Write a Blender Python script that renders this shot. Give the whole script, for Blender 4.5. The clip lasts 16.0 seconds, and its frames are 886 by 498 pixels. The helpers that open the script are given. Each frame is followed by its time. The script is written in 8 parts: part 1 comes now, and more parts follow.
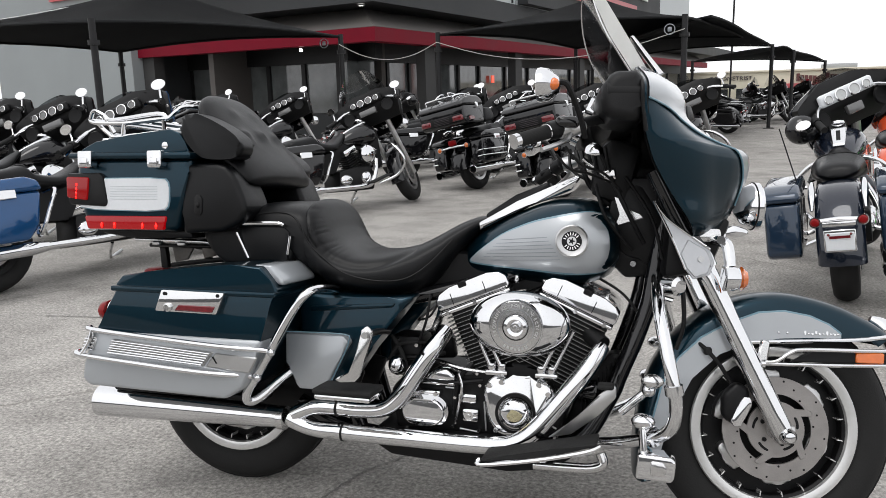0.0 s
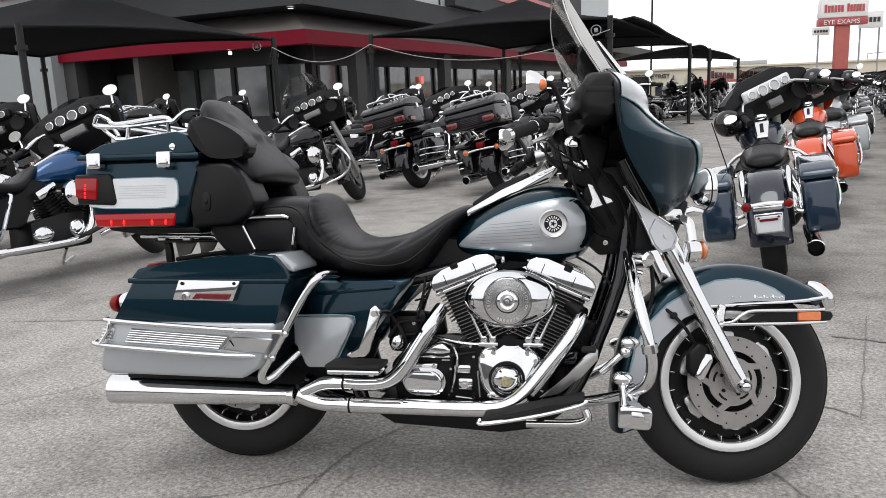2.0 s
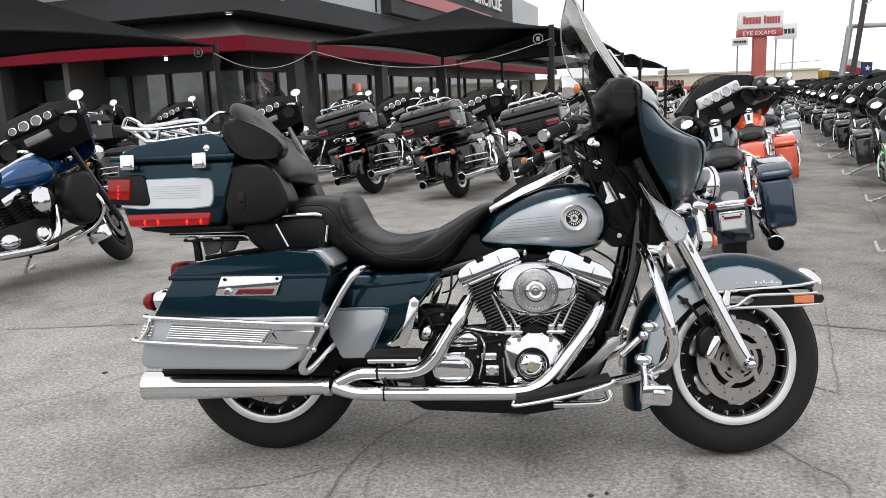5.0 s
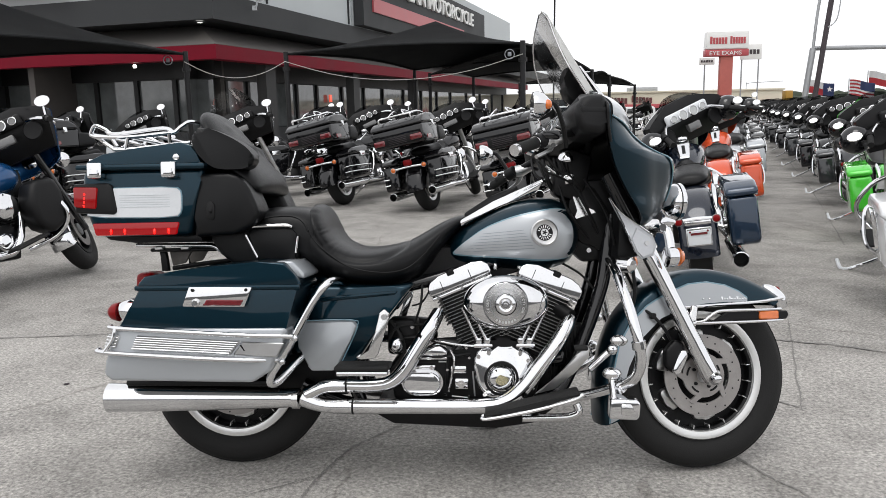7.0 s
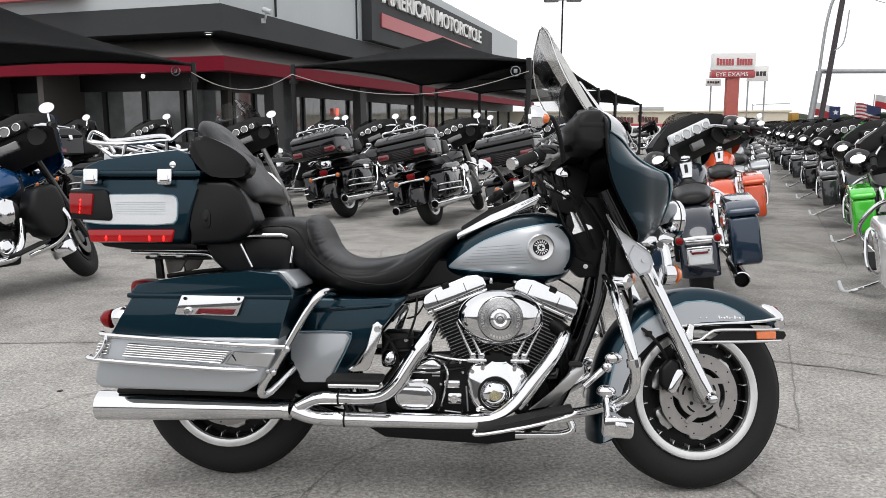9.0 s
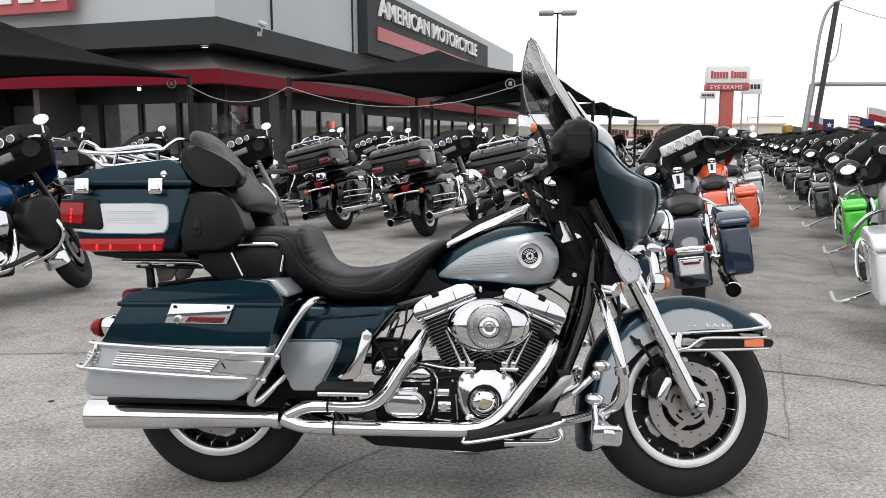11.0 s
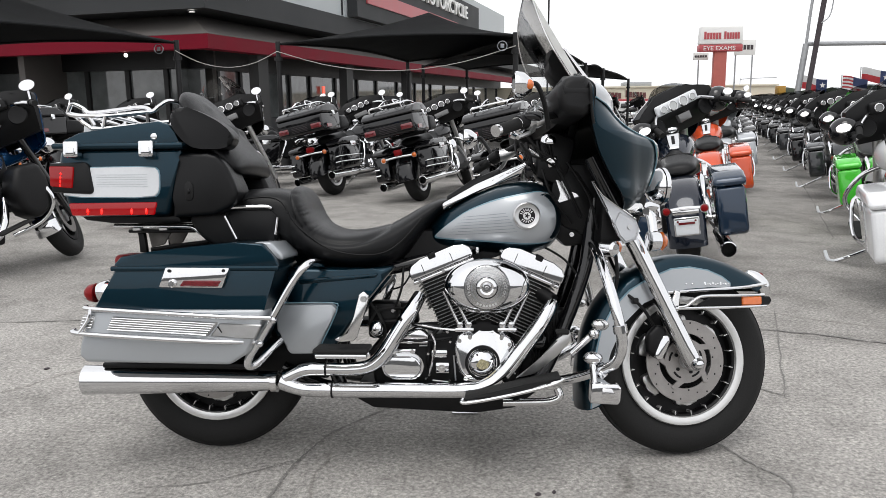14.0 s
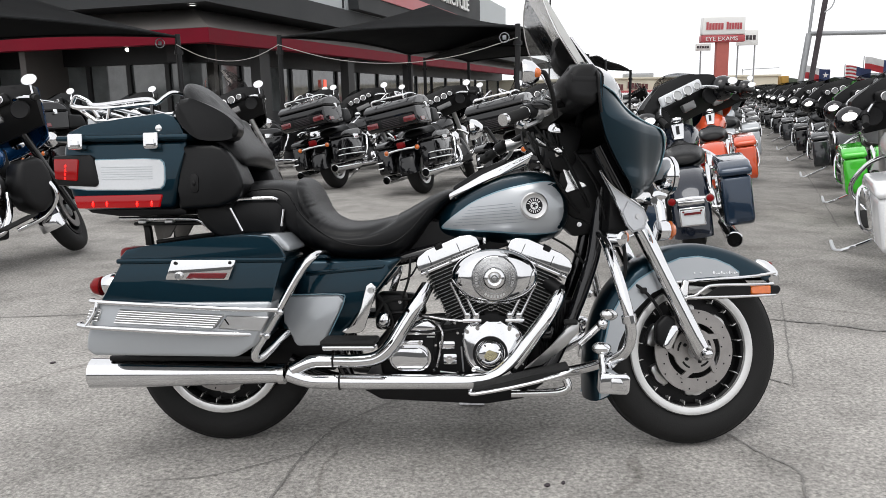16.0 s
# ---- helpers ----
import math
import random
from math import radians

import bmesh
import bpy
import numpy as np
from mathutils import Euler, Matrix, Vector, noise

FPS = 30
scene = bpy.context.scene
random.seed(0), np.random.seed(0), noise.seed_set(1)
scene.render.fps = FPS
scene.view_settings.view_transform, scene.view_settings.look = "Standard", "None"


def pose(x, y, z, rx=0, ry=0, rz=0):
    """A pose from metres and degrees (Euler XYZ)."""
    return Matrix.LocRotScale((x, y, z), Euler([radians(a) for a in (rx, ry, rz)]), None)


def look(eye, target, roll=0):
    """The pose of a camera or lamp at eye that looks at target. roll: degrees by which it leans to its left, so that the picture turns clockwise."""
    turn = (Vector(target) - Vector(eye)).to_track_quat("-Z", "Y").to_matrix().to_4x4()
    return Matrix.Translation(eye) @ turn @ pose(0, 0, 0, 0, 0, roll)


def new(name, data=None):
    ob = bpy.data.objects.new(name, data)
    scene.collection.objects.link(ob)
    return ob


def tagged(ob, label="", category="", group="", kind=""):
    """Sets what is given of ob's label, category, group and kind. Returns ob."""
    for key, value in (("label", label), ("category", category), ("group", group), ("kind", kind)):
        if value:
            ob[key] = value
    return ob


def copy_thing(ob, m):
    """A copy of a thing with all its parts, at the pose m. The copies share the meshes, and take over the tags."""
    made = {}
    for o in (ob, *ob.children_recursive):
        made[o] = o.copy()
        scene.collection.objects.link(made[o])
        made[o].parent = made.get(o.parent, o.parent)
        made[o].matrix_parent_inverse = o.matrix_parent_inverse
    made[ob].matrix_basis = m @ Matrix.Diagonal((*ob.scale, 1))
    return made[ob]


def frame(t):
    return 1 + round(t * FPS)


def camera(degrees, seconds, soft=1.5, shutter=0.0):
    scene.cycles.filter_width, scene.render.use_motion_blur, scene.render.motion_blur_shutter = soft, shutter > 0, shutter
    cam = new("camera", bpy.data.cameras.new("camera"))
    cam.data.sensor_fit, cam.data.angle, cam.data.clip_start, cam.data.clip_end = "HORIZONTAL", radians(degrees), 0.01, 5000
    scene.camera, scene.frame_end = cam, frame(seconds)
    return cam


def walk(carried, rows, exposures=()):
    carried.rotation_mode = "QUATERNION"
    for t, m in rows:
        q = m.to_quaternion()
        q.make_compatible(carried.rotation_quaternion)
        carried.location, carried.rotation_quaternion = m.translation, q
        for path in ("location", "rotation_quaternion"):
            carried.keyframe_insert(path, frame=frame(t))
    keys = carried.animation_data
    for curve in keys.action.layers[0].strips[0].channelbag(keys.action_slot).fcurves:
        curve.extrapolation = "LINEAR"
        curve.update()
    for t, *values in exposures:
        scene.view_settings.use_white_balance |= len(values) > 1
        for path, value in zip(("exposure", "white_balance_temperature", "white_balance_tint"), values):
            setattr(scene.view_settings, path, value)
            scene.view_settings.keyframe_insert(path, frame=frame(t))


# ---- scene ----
cam = camera(59.1, 16.0, 0.62)
PATH = [
    (0, (1.312, -2.114, 1.216), (0.76, -0.231, 0.827), -1.7),
    (0.5, (1.303, -2.143, 1.213), (0.771, -0.256, 0.818), -1.4),
    (1, (1.283, -2.216, 1.224), (0.791, -0.316, 0.837), -0.8),
    (1.5, (1.233, -2.324, 1.213), (0.817, -0.409, 0.814), -1.4),
    (2, (1.185, -2.392, 1.223), (0.807, -0.468, 0.83), -2.5),
    (2.5, (1.106, -2.429, 1.234), (0.769, -0.495, 0.854), -2.0),
    (3, (0.98, -2.472, 1.237), (0.718, -0.526, 0.857), -2.6),
    (3.5, (0.917, -2.534, 1.231), (0.695, -0.583, 0.849), -3.0),
    (3.7, (0.911, -2.548, 1.227), (0.692, -0.599, 0.834), -2.8),
    (6, (0.9, -2.587, 1.223), (0.725, -0.629, 0.856), -1.5),
    (6.5, (0.901, -2.587, 1.222), (0.763, -0.625, 0.862), -1.1),
    (7, (0.897, -2.584, 1.225), (0.77, -0.619, 0.872), -1.3),
    (7.5, (0.892, -2.581, 1.223), (0.767, -0.615, 0.881), -1.0),
    (8, (0.893, -2.576, 1.218), (0.776, -0.607, 0.887), -0.4),
    (8.5, (0.9, -2.577, 1.219), (0.793, -0.607, 0.894), -0.1),
    (9, (0.923, -2.57, 1.215), (0.786, -0.6, 0.901), -0.2),
    (11.5, (0.947, -2.587, 1.199), (0.823, -0.61, 0.918), -0.3),
    (12, (0.944, -2.581, 1.192), (0.824, -0.612, 0.865), -0.5),
    (12.5, (0.94, -2.578, 1.191), (0.825, -0.61, 0.852), -0.6),
    (13, (0.938, -2.577, 1.188), (0.826, -0.611, 0.838), -0.7),
    (13.5, (0.937, -2.571, 1.185), (0.827, -0.607, 0.822), -0.8),
    (14, (0.934, -2.564, 1.185), (0.824, -0.601, 0.816), -0.8),
    (14.5, (0.932, -2.559, 1.182), (0.822, -0.597, 0.809), -0.7),
    (15, (0.927, -2.559, 1.181), (0.817, -0.599, 0.802), -0.9),
    (15.5, (0.926, -2.559, 1.178), (0.814, -0.599, 0.795), -1.2),
    (16, (0.918, -2.553, 1.175), (0.802, -0.594, 0.789), -1.2),
]
walk(cam, [(t, look(eye, target, roll)) for t, eye, target, roll in PATH])

# ---- light: bright overcast ----
world = bpy.data.worlds.new("overcast_sky")
scene.world = world
world.use_nodes = True
wn, wl = world.node_tree.nodes, world.node_tree.links
sky = wn.new("ShaderNodeTexSky")
sky.sky_type, sky.sun_disc = "NISHITA", False
sky.sun_elevation, sky.sun_rotation = radians(55), radians(200)
sky.dust_density = 5.0
grey = wn.new("ShaderNodeHueSaturation")
grey.inputs["Saturation"].default_value = 0.25
grey.inputs["Value"].default_value = 0.10
wl.new(sky.outputs[0], grey.inputs["Color"])
cloud = wn.new("ShaderNodeMixRGB")
cloud.inputs["Fac"].default_value = 0.75
cloud.inputs["Color2"].default_value = (1.03, 1.035, 1.06, 1)
wl.new(grey.outputs[0], cloud.inputs["Color1"])
wl.new(cloud.outputs[0], wn["Background"].inputs["Color"])
wn["Background"].inputs["Strength"].default_value = 1.3

sun = new("sun", bpy.data.lights.new("sun", "SUN"))
sun.data.energy, sun.data.angle, sun.data.color = 0.7, radians(25), (1.0, 0.985, 0.96)
sun.matrix_world = look((0, 0, 30), (4, 9, 0))
scene.view_settings.exposure = 0.16

# ---- materials ----
def mat(name, color, rough=0.5, metal=0.0, vary=0.08, scale=6.0, bump=0.0, bscale=120.0, coat=0.0, spec=0.5):
    """A procedural surface: colour varied at two scales, roughness wear and fine relief."""
    m = bpy.data.materials.new(name)
    m.use_nodes = True
    n, l = m.node_tree.nodes, m.node_tree.links
    b = n["Principled BSDF"]
    co = n.new("ShaderNodeTexCoord")
    big, fine = n.new("ShaderNodeTexNoise"), n.new("ShaderNodeTexNoise")
    big.inputs["Scale"].default_value, big.inputs["Detail"].default_value = scale, 4
    fine.inputs["Scale"].default_value, fine.inputs["Detail"].default_value = bscale, 3
    for t in (big, fine):
        l.new(co.outputs["Object"], t.inputs["Vector"])
    both = n.new("ShaderNodeMath")
    both.operation = "MULTIPLY_ADD"
    both.inputs[1].default_value = 0.65
    l.new(big.outputs["Fac"], both.inputs[0])
    half = n.new("ShaderNodeMath")
    half.operation = "MULTIPLY"
    half.inputs[1].default_value = 0.35
    l.new(fine.outputs["Fac"], half.inputs[0])
    l.new(half.outputs[0], both.inputs[2])
    ramp = n.new("ShaderNodeValToRGB")
    ramp.color_ramp.elements[0].position, ramp.color_ramp.elements[1].position = 0.3, 0.7
    ramp.color_ramp.elements[0].color = (*[c * (1 - vary) for c in color], 1)
    ramp.color_ramp.elements[1].color = (*[min(1, c * (1 + vary)) for c in color], 1)
    l.new(both.outputs[0], ramp.inputs["Fac"])
    l.new(ramp.outputs["Color"], b.inputs["Base Color"])
    rr = n.new("ShaderNodeMapRange")
    rr.inputs["To Min"].default_value, rr.inputs["To Max"].default_value = max(0.02, rough * 0.85), min(1, rough * 1.15 + 0.01)
    l.new(big.outputs["Fac"], rr.inputs["Value"])
    l.new(rr.outputs[0], b.inputs["Roughness"])
    b.inputs["Metallic"].default_value = metal
    b.inputs["Coat Weight"].default_value, b.inputs["Coat Roughness"].default_value = coat, 0.03
    b.inputs["Specular IOR Level"].default_value = spec
    if bump:
        bu = n.new("ShaderNodeBump")
        bu.inputs["Strength"].default_value, bu.inputs["Distance"].default_value = bump, 0.002
        l.new(fine.outputs["Fac"], bu.inputs["Height"])
        l.new(bu.outputs[0], b.inputs["Normal"])
    return m


def lit(name, color, strength, base=None):
    m = mat(name, base or color, 0.15, vary=0.1)
    b = m.node_tree.nodes["Principled BSDF"]
    b.inputs["Emission Color"].default_value = (*color, 1)
    b.inputs["Emission Strength"].default_value = strength
    return m


CHROME = mat("chrome", (0.70, 0.705, 0.715), 0.05, 1.0, 0.03, 9, 0.0)
CHROME_WORN = mat("worn_chrome", (0.66, 0.66, 0.66), 0.14, 1.0, 0.08, 14, 0.05, 200)
RIM = mat("polished_rim_alloy", (0.66, 0.66, 0.65), 0.24, 0.70, 0.08, 16, 0.05, 200)
ALLOY = mat("brushed_alloy", (0.52, 0.52, 0.52), 0.32, 1.0, 0.1, 20, 0.1, 300)
STEEL = mat("disc_steel", (0.30, 0.285, 0.275), 0.40, 0.7, 0.12, 30, 0.1, 400)
TEAL = mat("teal_paint", (0.0034, 0.0205, 0.0330), 0.33, 0.85, 0.08, 3, 0, coat=0.45, spec=0.15)
SILVER = mat("silver_paint", (0.36, 0.38, 0.40), 0.34, 0.35, 0.05, 4, 0.02, 900, coat=0.9)
STRIPE = mat("grey_stripe", (0.21, 0.23, 0.25), 0.3, 0.2, 0.05, coat=0.8)
FAINT_STRIPE = mat("faint_grey_stripe", (0.44, 0.47, 0.49), 0.35, 0.0, 0.05)
ENGRAVED = mat("bright_engraving", (0.60, 0.60, 0.60), 0.35, 1.0, 0.1, 20)
ALLOY_DULL = mat("dull_metal", (0.16, 0.15, 0.14), 0.55, 0.5, 0.2)
PINSTRIPE = mat("pale_blue_pinstripe", (0.13, 0.24, 0.30), 0.3, 0.0, 0.05, coat=0.8)
VINYL = mat("black_vinyl", (0.0032, 0.0034, 0.0040), 0.36, 0.0, 0.2, 8, 0.25, 420, spec=0.22)
PLASTIC = mat("black_plastic", (0.006, 0.006, 0.0065), 0.45, 0.0, 0.15, 10, 0.15, 320, spec=0.22)
GLOSS_BLACK = mat("gloss_black_paint", (0.006, 0.006, 0.007), 0.12, 0.0, 0.2, 4, coat=1.0, spec=0.05)
IRON = mat("black_engine_paint", (0.0055, 0.0055, 0.006), 0.42, 0.1, 0.25, 18, 0.2, 240, spec=0.22)
RUBBER = mat("tyre_rubber", (0.010, 0.010, 0.010), 0.75, 0.0, 0.25, 22, 0.4, 200, spec=0.3)
WHITEWALL = mat("white_band", (0.62, 0.62, 0.60), 0.5, 0.0, 0.07, 12, 0.1)
RED_LENS = mat("red_lens", (0.19, 0.0025, 0.004), 0.3, 0.0, 0.15, 30, spec=0.2)
RED_SIDE = lit("lit_red_side_lens", (1.0, 0.006, 0.008), 0.16, (0.09, 0.001, 0.002))
RED_DARK = mat("dark_red_reflector", (0.13, 0.008, 0.012), 0.18, 0.0, 0.15, 60, coat=1.0)
RED_GLOW = lit("red_led", (1.0, 0.006, 0.004), 5.0)
RED_DIM = lit("red_lamp_band", (1.0, 0.004, 0.008), 0.26, (0.045, 0.0006, 0.002))
AMBER = mat("amber_lens", (0.62, 0.13, 0.01), 0.15, 0.0, 0.1, 40, coat=1.0)
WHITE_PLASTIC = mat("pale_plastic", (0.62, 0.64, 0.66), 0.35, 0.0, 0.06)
BRASS = mat("pale_brass_emblem", (0.60, 0.55, 0.36), 0.25, 0.8, 0.2, 60)
GAUGE = mat("gauge_face", (0.42, 0.43, 0.43), 0.3, 0.0, 0.1, 30, coat=1.0)
GAUGE_DARK = mat("dark_gauge_face", (0.10, 0.10, 0.10), 0.2, 0.0, 0.1, 30, coat=1.0)
MIRROR = mat("mirror_glass", (0.9, 0.9, 0.9), 0.02, 1.0, 0.01)
CLOTH = mat("black_shade_cloth", (0.0115, 0.0122, 0.0132), 0.85, 0.0, 0.25, 1.2, 0.3, 90, spec=0.2)
POST = mat("dark_steel_post", (0.010, 0.010, 0.011), 0.5, 0.3, 0.2, 10)
ROPE = mat("pale_rope", (0.38, 0.37, 0.35), 0.8, 0.0, 0.15, 40)
# Lower wall grey is darkened: the canopy's shade is put into its colour.
SHADED_WALL_GREY = mat("shaded_grey_stucco", (0.25, 0.27, 0.275), 0.85, 0.0, 0.08, 0.6, 0.3, 60)
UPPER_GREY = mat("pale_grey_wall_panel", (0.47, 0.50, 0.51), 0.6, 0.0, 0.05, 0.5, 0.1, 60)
FASCIA = mat("dark_grey_fascia", (0.023, 0.025, 0.027), 0.7, 0.0, 0.12, 0.8, 0.2, 60)
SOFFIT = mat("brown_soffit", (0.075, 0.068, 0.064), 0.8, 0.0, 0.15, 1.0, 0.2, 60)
AWNING = mat("red_awning", (0.150, 0.0035, 0.014), 0.6, 0.0, 0.14, 1.2, 0.2, 70, spec=0.12)
SIGN_RED = mat("red_sign_panel", (0.42, 0.07, 0.08), 0.4, 0.0, 0.06, 2)
MAROON = mat("maroon_lettering", (0.11, 0.035, 0.035), 0.6, 0.0, 0.1, 2)
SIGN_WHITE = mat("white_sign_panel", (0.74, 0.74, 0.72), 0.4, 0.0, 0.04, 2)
SIGN_PINK = mat("weathered_red_post", (0.40, 0.10, 0.08), 0.6, 0.0, 0.12, 3)
CREAM = mat("cream_store_wall", (0.60, 0.56, 0.45), 0.8, 0.0, 0.06, 0.3)
# Grey base colour stands for sky and lot mirrored in the panes.
SHOP_GLASS = mat("reflection_grey_shop_glass", (0.10, 0.108, 0.11), 0.05, 0.0, 0.45, 1.6, spec=0.9)
SOUTH = mat("unseen_reflected_wall", (0.15, 0.15, 0.15), 0.85, 0.0, 0.15, 0.5, 0.2, 40)
PILLAR = mat("grey_pillar_paint", (0.038, 0.038, 0.038), 0.8, 0.0, 0.15, 1.5)
GLASS_DARK = mat("dark_window_glass", (0.020, 0.023, 0.024), 0.06, 0.0, 0.2, 0.8, spec=0.8)
VAN_WHITE = mat("white_van_paint", (0.68, 0.68, 0.68), 0.25, 0.0, 0.04, coat=0.8)
SIGNAL = mat("faded_yellow_housing", (0.36, 0.20, 0.03), 0.5, 0.0, 0.1)
POLE_GREY = mat("galvanised_pole", (0.36, 0.37, 0.38), 0.5, 0.5, 0.08)
POLE_DARK = mat("dark_wood_pole", (0.055, 0.045, 0.050), 0.85, 0.0, 0.2, 4, 0.3, 40)
TREE_FAR = mat("far_foliage", (0.035, 0.045, 0.028), 0.9, 0.0, 0.3, 1.0)
FLAG_WHITE = mat("white_flag_cloth", (0.62, 0.62, 0.62), 0.8)
FLAG_RED = mat("red_flag_cloth", (0.42, 0.05, 0.06), 0.8)
FLAG_BLUE = mat("blue_flag_cloth", (0.05, 0.07, 0.16), 0.8)
LAMP_WHITE = lit("lamp_lens", (1.0, 0.97, 0.9), 4.0, (0.8, 0.8, 0.8))
NEON = lit("red_neon", (1.0, 0.12, 0.06), 0.7, (0.4, 0.05, 0.03))


def glass(name, tint, fac):
    m = bpy.data.materials.new(name)
    m.use_nodes = True
    n, l = m.node_tree.nodes, m.node_tree.links
    n.remove(n["Principled BSDF"])
    clear, gloss, mix, fr = n.new("ShaderNodeBsdfTransparent"), n.new("ShaderNodeBsdfGlossy"), n.new("ShaderNodeMixShader"), n.new("ShaderNodeFresnel")
    clear.inputs["Color"].default_value = (*tint, 1)
    gloss.inputs["Roughness"].default_value = 0.03
    fr.inputs["IOR"].default_value = fac
    l.new(fr.outputs[0], mix.inputs["Fac"])
    l.new(clear.outputs[0], mix.inputs[1])
    l.new(gloss.outputs[0], mix.inputs[2])
    l.new(mix.outputs[0], n["Material Output"].inputs["Surface"])
    return m


SCREEN = glass("clear_windscreen", (0.84, 0.85, 0.85), 1.85)
SMOKE = glass("smoked_windscreen", (0.30, 0.31, 0.32), 1.45)


def paint(name, color, metal=0.2):
    return mat(name, color, 0.2, metal, 0.08, 3, coat=1.0, spec=0.15)


BLUE = paint("blue_paint", (0.006, 0.058, 0.17), 0.35)
STEEL_BLUE = paint("dark_blue_grey_paint", (0.008, 0.012, 0.022), 0.25)
PALE_METAL = mat("pale_satin_metal", (0.50, 0.51, 0.53), 0.38, 0.6, 0.05)
NAVY = paint("deep_navy_paint", (0.003, 0.006, 0.020), 0.25)
NAVY_GREY = paint("slate_blue_paint", (0.012, 0.027, 0.052), 0.25)
ORANGE = paint("orange_paint", (0.58, 0.075, 0.022), 0.1)
GREEN = paint("bright_green_paint", (0.06, 0.50, 0.035), 0.1)
WHITE = paint("white_paint", (0.70, 0.71, 0.72), 0.0)
CHARCOAL = paint("charcoal_paint", (0.028, 0.030, 0.033), 0.3)
BLACK = GLOSS_BLACK


def ground_material():
    """Worn pale asphalt: aggregate, patches, stains, tyre marks and hairline cracks."""
    m = bpy.data.materials.new("worn_asphalt")
    m.use_nodes = True
    n, l = m.node_tree.nodes, m.node_tree.links
    b = n["Principled BSDF"]
    co = n.new("ShaderNodeTexCoord")

    def noise_at(scale, detail=5, rough=0.6):
        t = n.new("ShaderNodeTexNoise")
        t.inputs["Scale"].default_value, t.inputs["Detail"].default_value, t.inputs["Roughness"].default_value = scale, detail, rough
        l.new(co.outputs["Object"], t.inputs["Vector"])
        return t.outputs["Fac"]

    def ramp(src, a, ca, c, cc):
        r = n.new("ShaderNodeValToRGB")
        r.color_ramp.elements[0].position, r.color_ramp.elements[1].position = a, c
        r.color_ramp.elements[0].color, r.color_ramp.elements[1].color = (*ca, 1), (*cc, 1)
        l.new(src, r.inputs["Fac"])
        return r.outputs["Color"]

    def mixed(kind, fac, one, two):
        x = n.new("ShaderNodeMixRGB")
        x.blend_type = kind
        x.inputs["Fac"].default_value = fac
        l.new(one, x.inputs["Color1"])
        l.new(two, x.inputs["Color2"])
        return x.outputs["Color"]

    patches = ramp(noise_at(0.55, 6), 0.32, (0.308, 0.297, 0.283), 0.68, (0.399, 0.386, 0.368))
    stains = ramp(noise_at(2.6, 6, 0.65), 0.34, (0.66, 0.66, 0.66), 0.56, (1.0, 1.0, 1.0))
    grit = ramp(noise_at(62, 4, 0.8), 0.36, (0.10, 0.10, 0.10), 0.66, (2.0, 1.98, 1.93))
    stones = n.new("ShaderNodeTexVoronoi")
    stones.inputs["Scale"].default_value = 70
    l.new(co.outputs["Object"], stones.inputs["Vector"])
    pebble = ramp(stones.outputs["Distance"], 0.08, (1.45, 1.43, 1.40), 0.55, (0.62, 0.62, 0.62))
    warp = n.new("ShaderNodeMixRGB")
    warp.blend_type = "ADD"
    warp.inputs["Fac"].default_value = 0.28
    wob = n.new("ShaderNodeTexNoise")
    wob.inputs["Scale"].default_value, wob.inputs["Detail"].default_value = 2.2, 6
    l.new(co.outputs["Object"], wob.inputs["Vector"])
    l.new(co.outputs["Object"], warp.inputs["Color1"])
    l.new(wob.outputs["Color"], warp.inputs["Color2"])
    crack = n.new("ShaderNodeTexVoronoi")
    crack.feature = "DISTANCE_TO_EDGE"
    crack.inputs["Scale"].default_value = 0.42
    l.new(warp.outputs["Color"], crack.inputs["Vector"])
    lines = ramp(crack.outputs["Distance"], 0.0, (0.62, 0.61, 0.60), 0.005, (1.0, 1.0, 1.0))
    gate = ramp(noise_at(0.8, 3), 0.45, (1, 1, 1), 0.55, (0, 0, 0))
    holes = n.new("ShaderNodeMixRGB")
    l.new(gate, holes.inputs["Fac"])
    l.new(lines, holes.inputs["Color1"])
    holes.inputs["Color2"].default_value = (1, 1, 1, 1)
    c = mixed("MULTIPLY", 0.9, patches, stains)
    c = mixed("MULTIPLY", 0.47, c, grit)
    c = mixed("MULTIPLY", 0.32, c, pebble)
    c = mixed("MULTIPLY", 0.8, c, holes.outputs["Color"])
    l.new(c, b.inputs["Base Color"])
    b.inputs["Roughness"].default_value = 0.9
    b.inputs["Specular IOR Level"].default_value = 0.08
    bu = n.new("ShaderNodeBump")
    bu.inputs["Strength"].default_value, bu.inputs["Distance"].default_value = 0.5, 0.004
    l.new(noise_at(150, 2, 0.7), bu.inputs["Height"])
    l.new(bu.outputs[0], b.inputs["Normal"])
    return m


ASPHALT = ground_material()
CRACK = mat("crack_fill", (0.190, 0.183, 0.174), 0.95, 0.0, 0.3, 20, 0.3, 200, spec=0.2)

# ---- mesh kit ----
def part(name, bm, material, parent=None, label="", sharp=38):
    """Links a bmesh as one smooth-shaded mesh object under a thing or a part."""
    me = bpy.data.meshes.new(name)
    bmesh.ops.recalc_face_normals(bm, faces=bm.faces)
    bm.to_mesh(me)
    bm.free()
    me.materials.append(material)
    me.shade_smooth()
    me.set_sharp_from_angle(angle=radians(sharp))
    ob = new(name, me)
    if parent is not None:
        ob.parent = parent
    return tagged(ob, label)


def thing(name, label, category, m=None, group="", kind=""):
    ob = tagged(new(name), label, category, group, kind)
    if m is not None:
        ob.matrix_basis = m
    return ob


